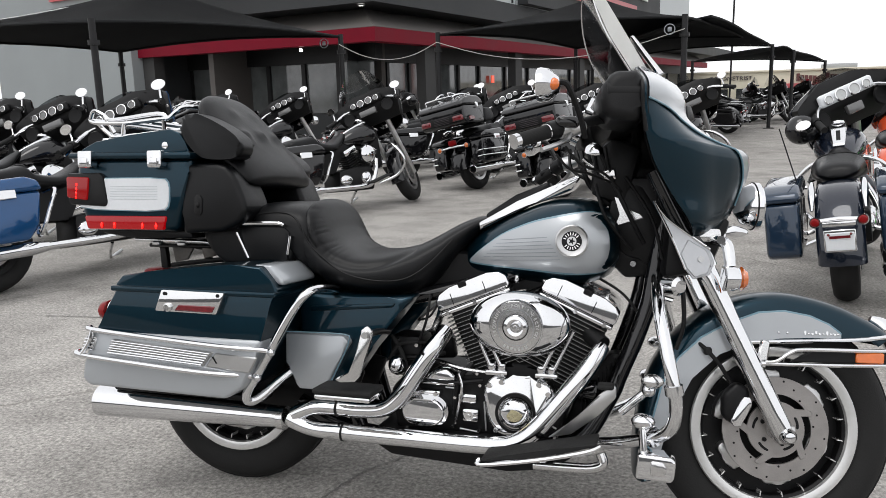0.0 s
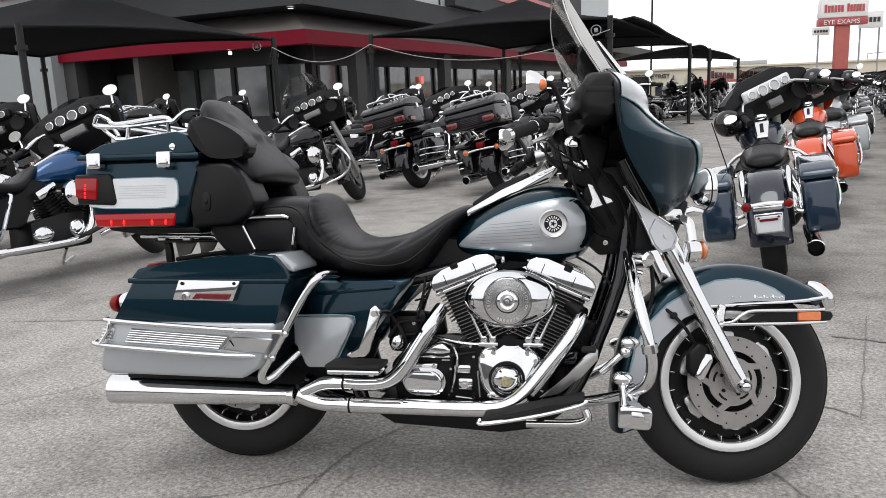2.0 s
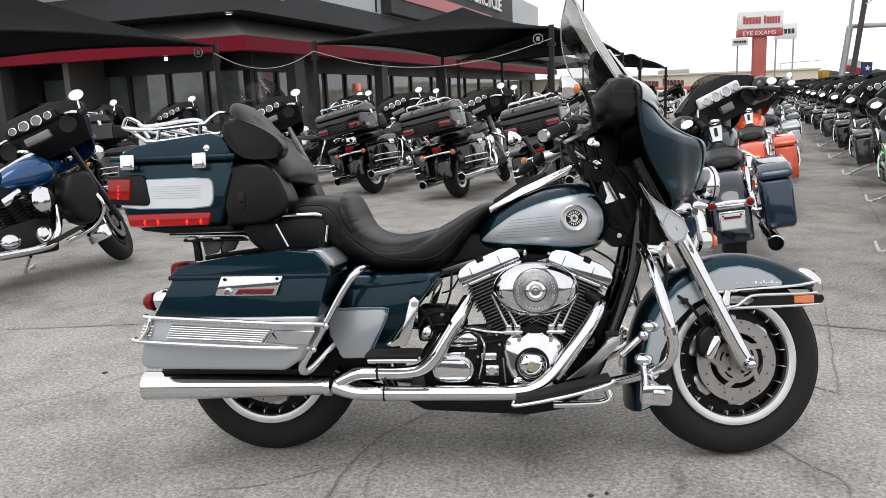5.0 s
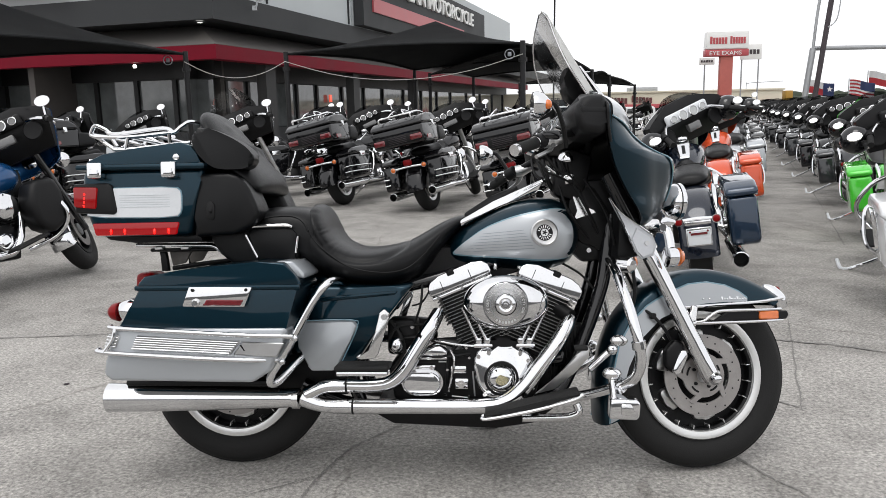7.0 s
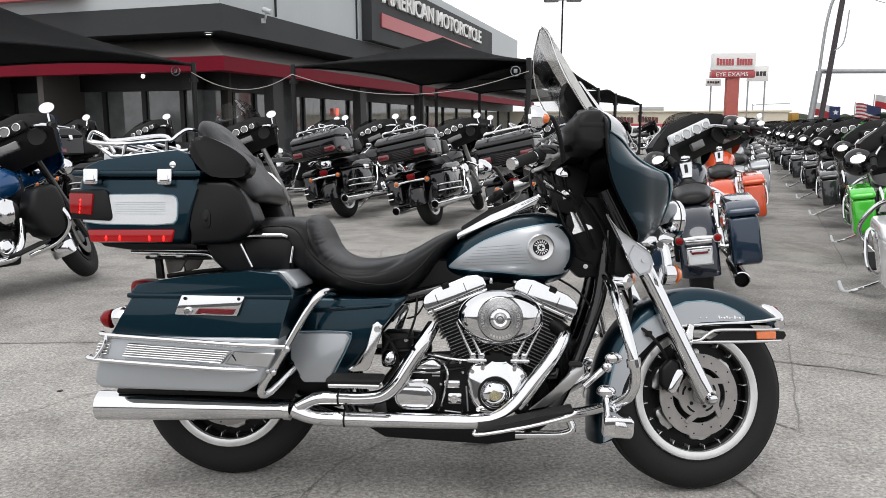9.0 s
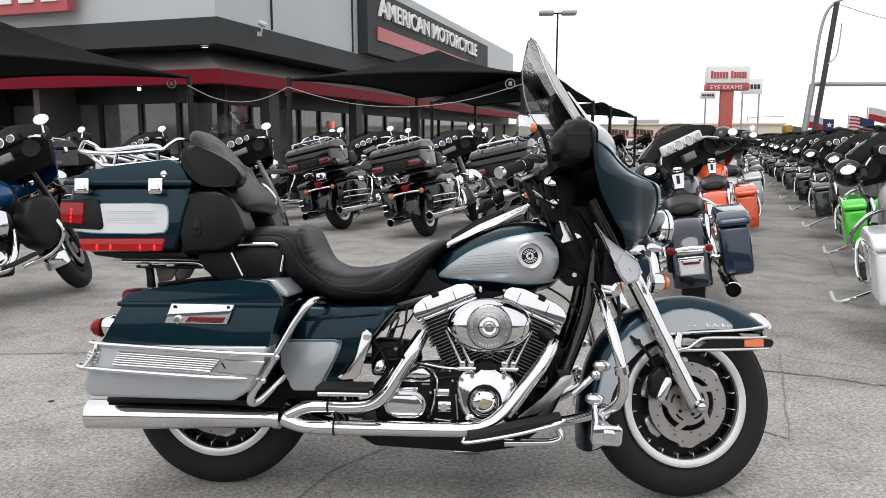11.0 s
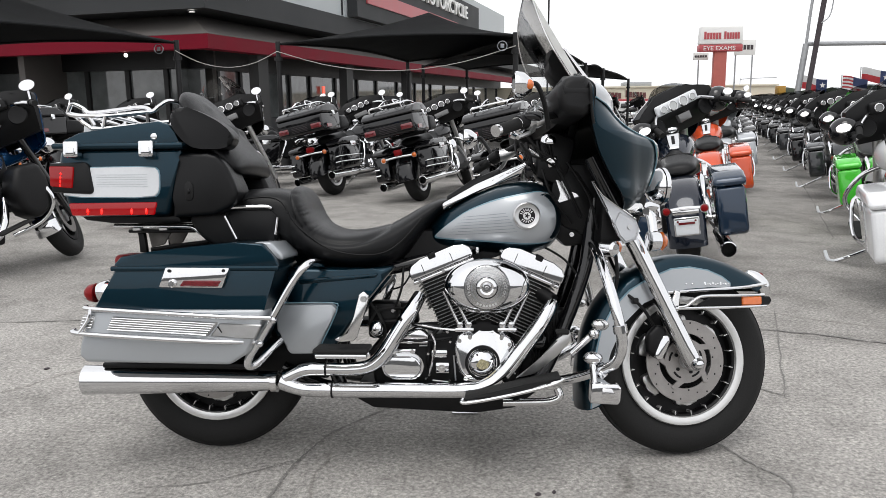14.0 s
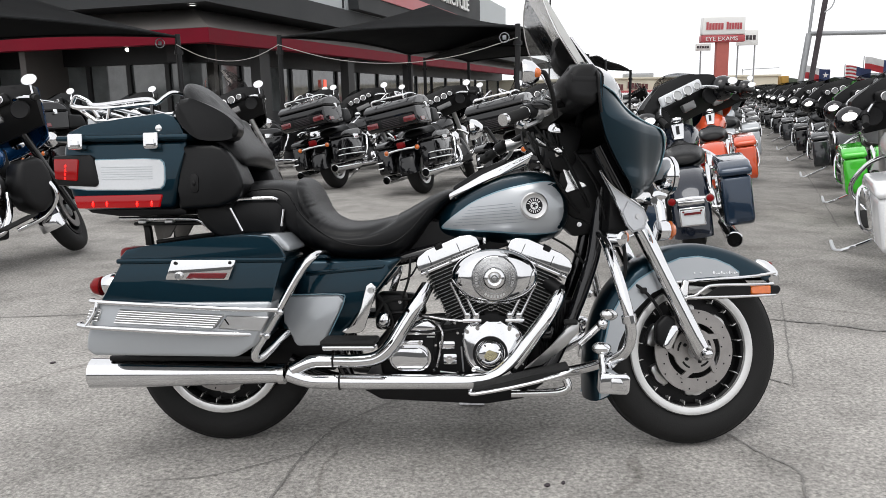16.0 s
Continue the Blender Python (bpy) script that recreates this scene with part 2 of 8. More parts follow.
def curve_through(pts, sub=6, closed=False):
    pts = [Vector(p) for p in pts]
    n = len(pts)
    out = []
    for i in range(n if closed else n - 1):
        a, b, c, d = (pts[(i + k) % n] if closed else pts[min(max(i + k, 0), n - 1)] for k in (-1, 0, 1, 2))
        for s in range(sub):
            t = s / sub
            out.append(0.5 * (2 * b + (c - a) * t + (2 * a - 5 * b + 4 * c - d) * t * t + (3 * b - a - 3 * c + d) * t ** 3))
    if not closed:
        out.append(pts[-1])
    return out


def skin(rings, caps=True, wrap=True, closed=False, bm=None):
    """Faces between rings of equal length; wrap joins each ring's ends, closed joins last ring to first."""
    bm = bm or bmesh.new()
    vs = [[bm.verts.new(p) for p in r] for r in rings]
    m, k = len(vs), len(vs[0])
    for i in range(m if closed else m - 1):
        a, b = vs[i], vs[(i + 1) % m]
        for j in range(k if wrap else k - 1):
            q = [a[j], a[(j + 1) % k], b[(j + 1) % k], b[j]]
            try:
                bm.faces.new(q)
            except ValueError:
                pass
    if caps and not closed and wrap:
        bm.faces.new(vs[0][::-1])
        bm.faces.new(vs[-1])
    return bm


def tube(pts, r, seg=10, sub=5, closed=False, bm=None, flat=1.0):
    """A round bar through points; r is one radius or one for each point."""
    rs = list(r) if isinstance(r, (list, tuple)) else [r] * len(pts)
    line = curve_through(pts, sub, closed) if sub > 1 else [Vector(p) for p in pts]
    rings, up = [], None
    n = len(line)
    for i, p in enumerate(line):
        a, b = (line[(i - 1) % n], line[(i + 1) % n]) if closed else (line[max(i - 1, 0)], line[min(i + 1, n - 1)])
        d = (b - a).normalized()
        if up is None:
            up = Vector((0, 0, 1)) if abs(d.z) < 0.9 else Vector((0, 1, 0))
        side = d.cross(up).normalized()
        up = side.cross(d).normalized()
        f = i / max(sub, 1)
        k = min(int(f), len(rs) - 1)
        rad = rs[k] + (rs[min(k + 1, len(rs) - 1)] - rs[k]) * (f - int(f))
        rings.append([p + rad * (math.cos(t) * side + flat * math.sin(t) * up) for t in (2 * math.pi * j / seg for j in range(seg))])
    return skin(rings, True, True, closed, bm)


def lathe(profile, seg=36, m=None, closed=False, bm=None):
    """Turns (radius, y) pairs about the y axis; m places it."""
    rings = [[(r * math.cos(a), y, r * math.sin(a)) for r, y in profile] for a in (2 * math.pi * j / seg for j in range(seg))]
    out = bmesh.new()
    skin(rings, False, closed, True, out)
    if not closed:
        bmesh.ops.remove_doubles(out, verts=out.verts, dist=1e-5)
        edges = [e for e in out.edges if e.is_boundary]
        if edges:
            bmesh.ops.holes_fill(out, edges=edges, sides=0)
    if m is not None:
        out.transform(m)
    return join(bm, out) if bm else out


def join(bm, other):
    me = bpy.data.meshes.new("joint")
    other.to_mesh(me)
    other.free()
    bm.from_mesh(me)
    bpy.data.meshes.remove(me)
    return bm


def rounded(poly, n=2):
    for _ in range(n):
        out = []
        for i, p in enumerate(poly):
            q = poly[(i + 1) % len(poly)]
            out += [tuple(0.8 * a + 0.2 * b for a, b in zip(p, q)), tuple(0.2 * a + 0.8 * b for a, b in zip(p, q))]
        poly = out
    return poly


def prism(poly, y0, y1, bev=0.006, seg=2, m=None, bm=None, soft=0):
    """A plate whose outline (x, z) runs from y0 to y1, with rounded edges."""
    poly = rounded(poly, soft) if soft else poly
    out = bmesh.new()
    a = [out.verts.new((x, y0, z)) for x, z in poly]
    b = [out.verts.new((x, y1, z)) for x, z in poly]
    n = len(poly)
    out.faces.new(a)
    out.faces.new(b[::-1])
    for i in range(n):
        out.faces.new((a[i], a[(i + 1) % n], b[(i + 1) % n], b[i]))
    if bev:
        es = [e for e in out.edges if abs(e.verts[0].co.y - e.verts[1].co.y) < 1e-6] if soft else list(out.edges)
        bmesh.ops.bevel(out, geom=es, offset=bev, segments=seg, profile=0.5, affect="EDGES", clamp_overlap=True)
    if m is not None:
        out.transform(m)
    return join(bm, out) if bm else out


def box(x0, x1, y0, y1, z0, z1, bev=0.006, seg=2, m=None, bm=None):
    out = prism([(x0, z0), (x1, z0), (x1, z1), (x0, z1)], y0, y1, bev, seg)
    if m is not None:
        out.transform(m)
    return join(bm, out) if bm else out


def ball(c, r, m=None, bm=None, u=20, v=12):
    out = bmesh.new()
    bmesh.ops.create_uvsphere(out, u_segments=u, v_segments=v, radius=1)
    out.transform(Matrix.LocRotScale(c, None, r if isinstance(r, (tuple, list)) else (r, r, r)))
    if m is not None:
        out.transform(m)
    return join(bm, out) if bm else out


def rod(a, b, r, seg=14, bm=None):
    return tube([a, b], r, seg, 1, False, bm)


def interp(table, x):
    xs = [row[0] for row in table]
    return [float(np.interp(x, xs, [row[k] for row in table])) for k in range(1, len(table[0]))]


def curve_path(table, sub=4):
    out = []
    n = len(table)
    for i in range(n - 1):
        a, b, c, d = (np.array(table[min(max(i + k, 0), n - 1)], float) for k in (-1, 0, 1, 2))
        for s in range(sub):
            t = s / sub
            out.append(list(0.5 * (2 * b + (c - a) * t + (2 * a - 5 * b + 4 * c - d) * t * t + (3 * b - a - 3 * c + d) * t ** 3)))
    out.append(list(table[-1]))
    return out


class Body:
    """A body lofted along x from stations (x, z_low, z_high, half_width, power)."""

    def __init__(self, table, sub=4):
        self.rows = curve_path(table, sub)

    def side(self, x, z, sign=-1):
        lo, hi, w, p = interp(self.rows, x)
        k = min(1.0, abs((z - (lo + hi) / 2) / max(1e-6, (hi - lo) / 2)))
        return sign * w * (1 - k ** p) ** (1 / p)

    def mesh(self, seg=28):
        rings = []
        for x, lo, hi, w, p in self.rows:
            c, h = (lo + hi) / 2, (hi - lo) / 2
            ring = []
            for j in range(seg):
                a = 2 * math.pi * j / seg
                ca, sa = math.cos(a), math.sin(a)
                ring.append((x, w * math.copysign(abs(ca) ** (2 / p), ca), c + h * math.copysign(abs(sa) ** (2 / p), sa)))
            rings.append(ring)
        return skin(rings)

    def decal(self, poly, lift=0.0025, rings=7, soft=2, sign=-1):
        """A patch of paint over the flank inside the outline (x, z)."""
        poly = rounded(poly, soft)
        cx, cz = sum(p[0] for p in poly) / len(poly), sum(p[1] for p in poly) / len(poly)
        bm = bmesh.new()
        mid = bm.verts.new((cx, self.side(cx, cz, sign) + sign * lift, cz))
        last = None
        for k in range(1, rings + 1):
            f = k / rings
            row = []
            for x, z in poly:
                px, pz = cx + (x - cx) * f, cz + (z - cz) * f
                row.append(bm.verts.new((px, self.side(px, pz, sign) + sign * lift, pz)))
            for i in range(len(row)):
                j = (i + 1) % len(row)
                bm.faces.new((mid, row[i], row[j]) if last is None else (last[i], row[i], row[j], last[j]))
            last = row
        rim = [bm.verts.new((v.co.x, v.co.y - sign * 2 * lift, v.co.z)) for v in last]
        for i in range(len(rim)):
            j = (i + 1) % len(rim)
            bm.faces.new((last[i], rim[i], rim[j], last[j]))
        return bm


def bars(bm, x0, x1, y, z, count, wide, high, gap, depth=0.002, m=None):
    """A row of plain bars that stands for writing."""
    step = (x1 - x0) / count
    for i in range(count):
        box(x0 + i * step, x0 + i * step + step * (1 - gap), y, y + depth, z, z + high, 0, 1, m, bm)
    return bm


def words(name, text, size, material, m, depth=0.01, parent=None, bold=0.0):
    """Raised lettering from Blender's built-in font, each letter a mesh of its own."""
    cu = bpy.data.curves.new(name, "FONT")
    cu.body, cu.size, cu.extrude, cu.align_x, cu.offset = text, size, depth, "LEFT", bold
    tmp = bpy.data.objects.new(name, cu)
    scene.collection.objects.link(tmp)
    bpy.context.view_layer.update()
    me = bpy.data.meshes.new_from_object(tmp.evaluated_get(bpy.context.evaluated_depsgraph_get()))
    bpy.data.objects.remove(tmp)
    bpy.data.curves.remove(cu)
    near = [[] for _ in me.vertices]
    for e in me.edges:
        a, b = e.vertices
        near[a].append(b)
        near[b].append(a)
    island = [-1] * len(me.vertices)
    count = 0
    for v in range(len(me.vertices)):
        if island[v] < 0:
            island[v], heap = count, [v]
            while heap:
                for w in near[heap.pop()]:
                    if island[w] < 0:
                        island[w] = count
                        heap.append(w)
            count += 1
    for k in range(count):
        ids = [v for v in range(len(island)) if island[v] == k]
        at = {v: i for i, v in enumerate(ids)}
        piece = bpy.data.meshes.new(name)
        piece.from_pydata([m @ me.vertices[v].co for v in ids], [], [[at[v] for v in f.vertices] for f in me.polygons if f.vertices[0] in at])
        piece.materials.append(material)
        ob = new(name, piece)
        if parent is not None:
            ob.parent = parent
        tagged(ob)
    bpy.data.meshes.remove(me)


# ---- ground ----
bm = bmesh.new()
bmesh.ops.create_grid(bm, x_segments=2, y_segments=2, size=900)
ground = part("ground", bm, ASPHALT)
tagged(ground, "worn pale grey asphalt lot with cracks and stains", "ground", kind="structure")


def ribbon(name, pts, w, z=0.004, seed=1, material=None):
    """A crack or seam lying on the asphalt, with a ragged width."""
    rnd = random.Random(seed)
    line = curve_through([(x, y, 0) for x, y in pts], 16)
    bm = bmesh.new()
    last = None
    for i, p in enumerate(line):
        a, b = line[max(i - 1, 0)], line[min(i + 1, len(line) - 1)]
        d = (b - a).normalized()
        s = Vector((-d.y, d.x, 0))
        k = w * (0.35 + 1.0 * rnd.random()) * 0.5
        o = s * rnd.uniform(-0.4, 0.4) * w
        row = [bm.verts.new(p + o + s * k + Vector((0, 0, z))), bm.verts.new(p + o - s * k + Vector((0, 0, z)))]
        if last:
            bm.faces.new((last[0], row[0], row[1], last[1]))
        last = row
    ob = part(name, bm, material or CRACK)
    return tagged(ob, "dark ragged crack in the asphalt", "crack", "cracks in the asphalt", "structure")


ribbon("ground_crack", [(2.30, 1.46), (2.417, 1.416), (2.488, 1.386), (2.583, 1.358), (2.705, 1.295), (2.87, 1.203), (3.2, 1.08), (3.7, 0.95), (4.4, 0.80)], 0.020, seed=2)
ribbon("ground_crack", [(2.56, 1.80), (2.481, 1.556), (2.395, 1.286), (2.345, 1.14), (2.305, 1.002), (2.25, 0.86), (2.213, 0.718), (2.176, 0.609), (2.13, 0.48)], 0.006, seed=3)
ribbon("ground_crack", [(2.13, 0.50), (2.06, 0.57), (1.98, 0.60), (1.88, 0.66)], 0.010, seed=4)
ribbon("ground_crack", [(1.70, 0.06), (1.745, 0.02), (1.81, -0.126), (1.876, -0.241), (1.846, -0.365), (1.80, -0.60)], 0.008, seed=5)
ribbon("ground_crack", [(0.56, 0.36), (0.479, 0.25), (0.42, 0.17), (0.367, 0.092), (0.325, -0.03), (0.287, -0.18), (0.275, -0.29), (0.262, -0.43), (0.22, -0.75)], 0.009, seed=12)
ribbon("ground_crack", [(0.30, -0.12), (0.16, -0.22), (0.02, -0.30), (-0.15, -0.33)], 0.005, seed=13)
ribbon("ground_crack", [(-2.2, 1.5), (-1.2, 1.62), (-0.6, 1.9), (0.2, 1.95)], 0.010, seed=6)
ribbon("ground_crack", [(-1.6, 2.1), (-0.7, 1.2), (-0.35, 0.7)], 0.008, seed=7)
ribbon("ground_seam", [(2.5, 4.72), (3.25, 4.6), (3.7, 4.42), (4.2, 4.34)], 0.016, seed=8)
ribbon("ground_seam", [(3.4, 7.3), (4.1, 7.15), (4.9, 6.95)], 0.016, seed=9)
ribbon("ground_seam", [(3.9, 4.2), (5.6, 9.4), (7.6, 16.0)], 0.012, seed=10)

for x, y, a, r in ((1.09, -0.343, 20, 0.011), (1.14, -0.328, 70, 0.009), (-1.09, 0.772, 40, 0.014)):
    bm = ball((0, 0, 0.004), (r, r * 0.7, 0.005), None, None, 8, 5)
    stone = part("pebble", bm, POLE_DARK)
    stone.matrix_basis = pose(x, y, 0, 0, 0, a)
    tagged(stone, "small dark pebble lying on the asphalt", "pebble", "pebbles on the asphalt")

# ---- dealership building: a convex corner with two receding faces ----
CX, CY = -5.92, 17.0
RIGHT = Vector((4.3, 19.85, 0)).normalized()
LEFT = Vector((-6.8, 1.75, 0)).normalized()
INTO_R = Vector((-RIGHT.y, RIGHT.x, 0))
INTO_L = Vector((LEFT.y, -LEFT.x, 0))


def face_box(d, into, s0, s1, back0, back1, z0, z1, bev=0.0):
    """A block along a face: s along it, back into the building."""
    bm = bmesh.new()
    o = Vector((CX, CY, 0))
    c = [o + d * s + into * b + Vector((0, 0, z)) for s in (s0, s1) for b in (back0, back1) for z in (z0, z1)]
    vs = [bm.verts.new(p) for p in c]
    for f in ((0, 1, 3, 2), (4, 5, 7, 6), (0, 1, 5, 4), (2, 3, 7, 6), (0, 2, 6, 4), (1, 3, 7, 5)):
        bm.faces.new([vs[i] for i in f])
    if bev:
        bmesh.ops.bevel(bm, geom=bm.edges, offset=bev, segments=2, affect="EDGES")
    return bm


def corner_loft(profile, sl=14.0, sr=46.0):
    """A profile of (metres in front of the faces, height) run round the corner."""
    nl, nr = -INTO_L, -INTO_R
    base = Vector((CX, CY, 0))
    den = LEFT.x * RIGHT.y - LEFT.y * RIGHT.x
    rings = [[], [], []]
    for off, z in profile:
        a, b = base + nl * off, base + nr * off
        t = ((b.x - a.x) * RIGHT.y - (b.y - a.y) * RIGHT.x) / den
        k = a + LEFT * t + Vector((0, 0, z))
        for ring, p in zip(rings, (k + LEFT * sl, k, k + RIGHT * sr)):
            ring.append(p)
    return skin(rings)


def corner_band(out, depth, z0, z1, sl=14.0, sr=46.0):
    """A band that runs round the corner, out metres in front of the faces."""
    return corner_loft([(out, z0), (out, z1), (out - depth, z1), (out - depth, z0)], sl, sr)


shop = thing("dealership_building", "grey two-tier showroom with a red awning and dark windows", "building")
part("wall", face_box(RIGHT, INTO_R, 1.2, 46, 1.75, 2.05, 0, 0.75), FASCIA, shop)
part("wall", face_box(LEFT, INTO_L, 1.2, 8.9, 1.75, 2.05, 0, 0.75), FASCIA, shop)
part("wall", face_box(LEFT, INTO_L, 8.9, 16, -0.3, 0.8, 0, 6.5), SHADED_WALL_GREY, shop, "grey stucco wall with canopy shade in its colour")
part("header", face_box(RIGHT, INTO_R, 1.2, 46, 1.7, 2.05, 2.2, 3.6), POST, shop)
part("header", face_box(LEFT, INTO_L, 1.2, 8.9, 1.7, 2.05, 2.2, 3.6), POST, shop)
part("awning", corner_band(0.05, 0.4, 2.58, 2.93, 9.2, 46), AWNING, shop, "red fabric awning valance")
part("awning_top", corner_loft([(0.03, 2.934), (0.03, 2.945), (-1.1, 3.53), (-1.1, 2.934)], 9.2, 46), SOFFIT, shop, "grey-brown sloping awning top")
part("fascia", corner_band(0.0, 3.0, 3.55, 4.2, 16, 60), FASCIA, shop, "dark grey projecting fascia")
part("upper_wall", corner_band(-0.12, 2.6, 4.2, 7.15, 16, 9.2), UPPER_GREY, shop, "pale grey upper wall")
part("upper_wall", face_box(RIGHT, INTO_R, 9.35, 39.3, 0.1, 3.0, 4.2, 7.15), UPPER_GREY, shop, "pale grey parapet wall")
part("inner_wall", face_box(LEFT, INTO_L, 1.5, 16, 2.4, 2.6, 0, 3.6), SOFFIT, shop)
part("end_wall", face_box(LEFT, INTO_L, 8.7, 8.9, 0.5, 2.4, 0, 3.6), FASCIA, shop)
part("roof", face_box(RIGHT, INTO_R, 1.5, 46, 2.1, 9, 3.4, 3.5), FASCIA, shop)
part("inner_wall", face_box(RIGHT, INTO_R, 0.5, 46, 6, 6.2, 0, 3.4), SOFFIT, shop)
for s in (6.0, 12.0):
    part("panel_joint", face_box(RIGHT, INTO_R, s - 3, s - 2.97, 0.06, 0.12, 4.25, 6.3), FASCIA, shop)
for d, into, spans in ((RIGHT, INTO_R, [1.3, 2.3, 3.4, 4.7, 6.4, 8.1, 9.8, 12.2, 14.6, 17.0, 20, 23, 26, 29, 33, 37, 41, 45]), (LEFT, INTO_L, [1.3, 2.6, 3.9, 5.3, 7.0, 8.7])):
    for a, b in zip(spans, spans[1:]):
        w = part("window", face_box(d, into, a + 0.07, b - 0.07, 1.85, 1.87, 0.76, 2.2), SHOP_GLASS, shop, "shop window with reflected sky painted into its grey")
        part("window_frame", face_box(d, into, b - 0.07, b + 0.07, 1.77, 1.95, 0.75, 2.2), POST, w)
for s in (3.2, 9.8, 17.0):
    part("pillar", face_box(RIGHT, INTO_R, s - 0.3, s + 0.3, 0.2, 0.5, 0, 2.6), PILLAR, shop, "grey square pillar")
part("pillar", face_box(LEFT, INTO_L, 8.4, 8.9, 0.1, 0.5, 0, 2.6), PILLAR, shop, "grey square pillar")
part("neon_sign", face_box(RIGHT, INTO_R, 10.75, 10.98, 1.72, 1.76, 1.58, 1.86), NEON, shop, "red glowing window sign")

# sign box on the right-hand face
sign = thing("wall_sign", "dark sign panel with white raised letters and a red bar", "sign")
part("panel", face_box(RIGHT, INTO_R, 9.5, 29.2, -0.30, 0.08, 4.25, 6.6), FASCIA, sign)
part("red_bar", face_box(RIGHT, INTO_R, 10.4, 24.0, -0.36, -0.30, 4.80, 5.30), SIGN_RED, sign, "faded red lower sign bar")
org = Vector((CX, CY, 0)) + RIGHT * 10.5 - INTO_R * 0.37
basis = Matrix((RIGHT, Vector((0, 0, 1)), -INTO_R)).transposed().to_4x4()
words("letter", "AMERICAN MOTORCYCLE", 0.92, SIGN_WHITE, Matrix.Translation(org + Vector((0, 0, 5.70))) @ basis @ Matrix.Diagonal((1.42, 1, 1, 1)), 0.05, sign, 0.012)
sign2 = thing("wall_sign", "red sign panel with pale lettering above the awning", "sign")
part("panel", face_box(LEFT, INTO_L, 4.2, 12.5, -0.4, -0.14, 4.5, 6.0), SIGN_RED, sign2)
for i in range(9):
    part("letter_mark", face_box(LEFT, INTO_L, 4.5 + i * 0.75, 5.0 + i * 0.75, -0.46, -0.40, 4.75, 5.35), SIGN_WHITE, sign2, "pale letter shape")

for s, d, into, nm in ((0.35, RIGHT, INTO_R, "soffit_lamp"),):
    p = Vector((CX, CY, 3.53)) + d * s + into * 0.6
    lamp = thing(nm, "small round white soffit lamp", "lamp", Matrix.Translation(p), "soffit lamps")
    part("lens", lathe([(0.0, -0.02), (0.09, -0.02), (0.09, 0.0)], 16, pose(0, 0, 0, 90)), LAMP_WHITE, lamp)
    part("trim", lathe([(0.09, -0.03), (0.12, -0.03), (0.12, 0.0), (0.09, 0.0)], 16, pose(0, 0, 0, 90), True), FASCIA, lamp)
p = Vector((CX, CY, 2.5)) + LEFT * 2.6 + INTO_L * 0.2
spot = thing("spot_lamp", "small bright spot lamp below the awning", "lamp", Matrix.Translation(p))
part("bulb", ball((0, 0, 0), 0.05), LAMP_WHITE, spot)
part("stem", rod((0, 0, 0.04), (0, 0, 0.2), 0.015), POST, spot)

p = Vector((CX, CY, 4.0)) + RIGHT * 1.9 - INTO_R * 0.12
cctv = thing("security_camera", "white wall-mounted security camera on a bracket", "camera", Matrix.Translation(p))
part("housing", rod((0.30, -0.25, 0.18), (0.05, -0.1, 0.28), 0.07), WHITE_PLASTIC, cctv)
part("arm", tube([(0.12, -0.14, 0.22), (0.08, -0.08, 0.05), (0.0, 0.0, 0.0)], 0.025), WHITE_PLASTIC, cctv)
part("plate", box(-0.06, 0.06, -0.02, 0.02, -0.06, 0.06), WHITE_PLASTIC, cctv)


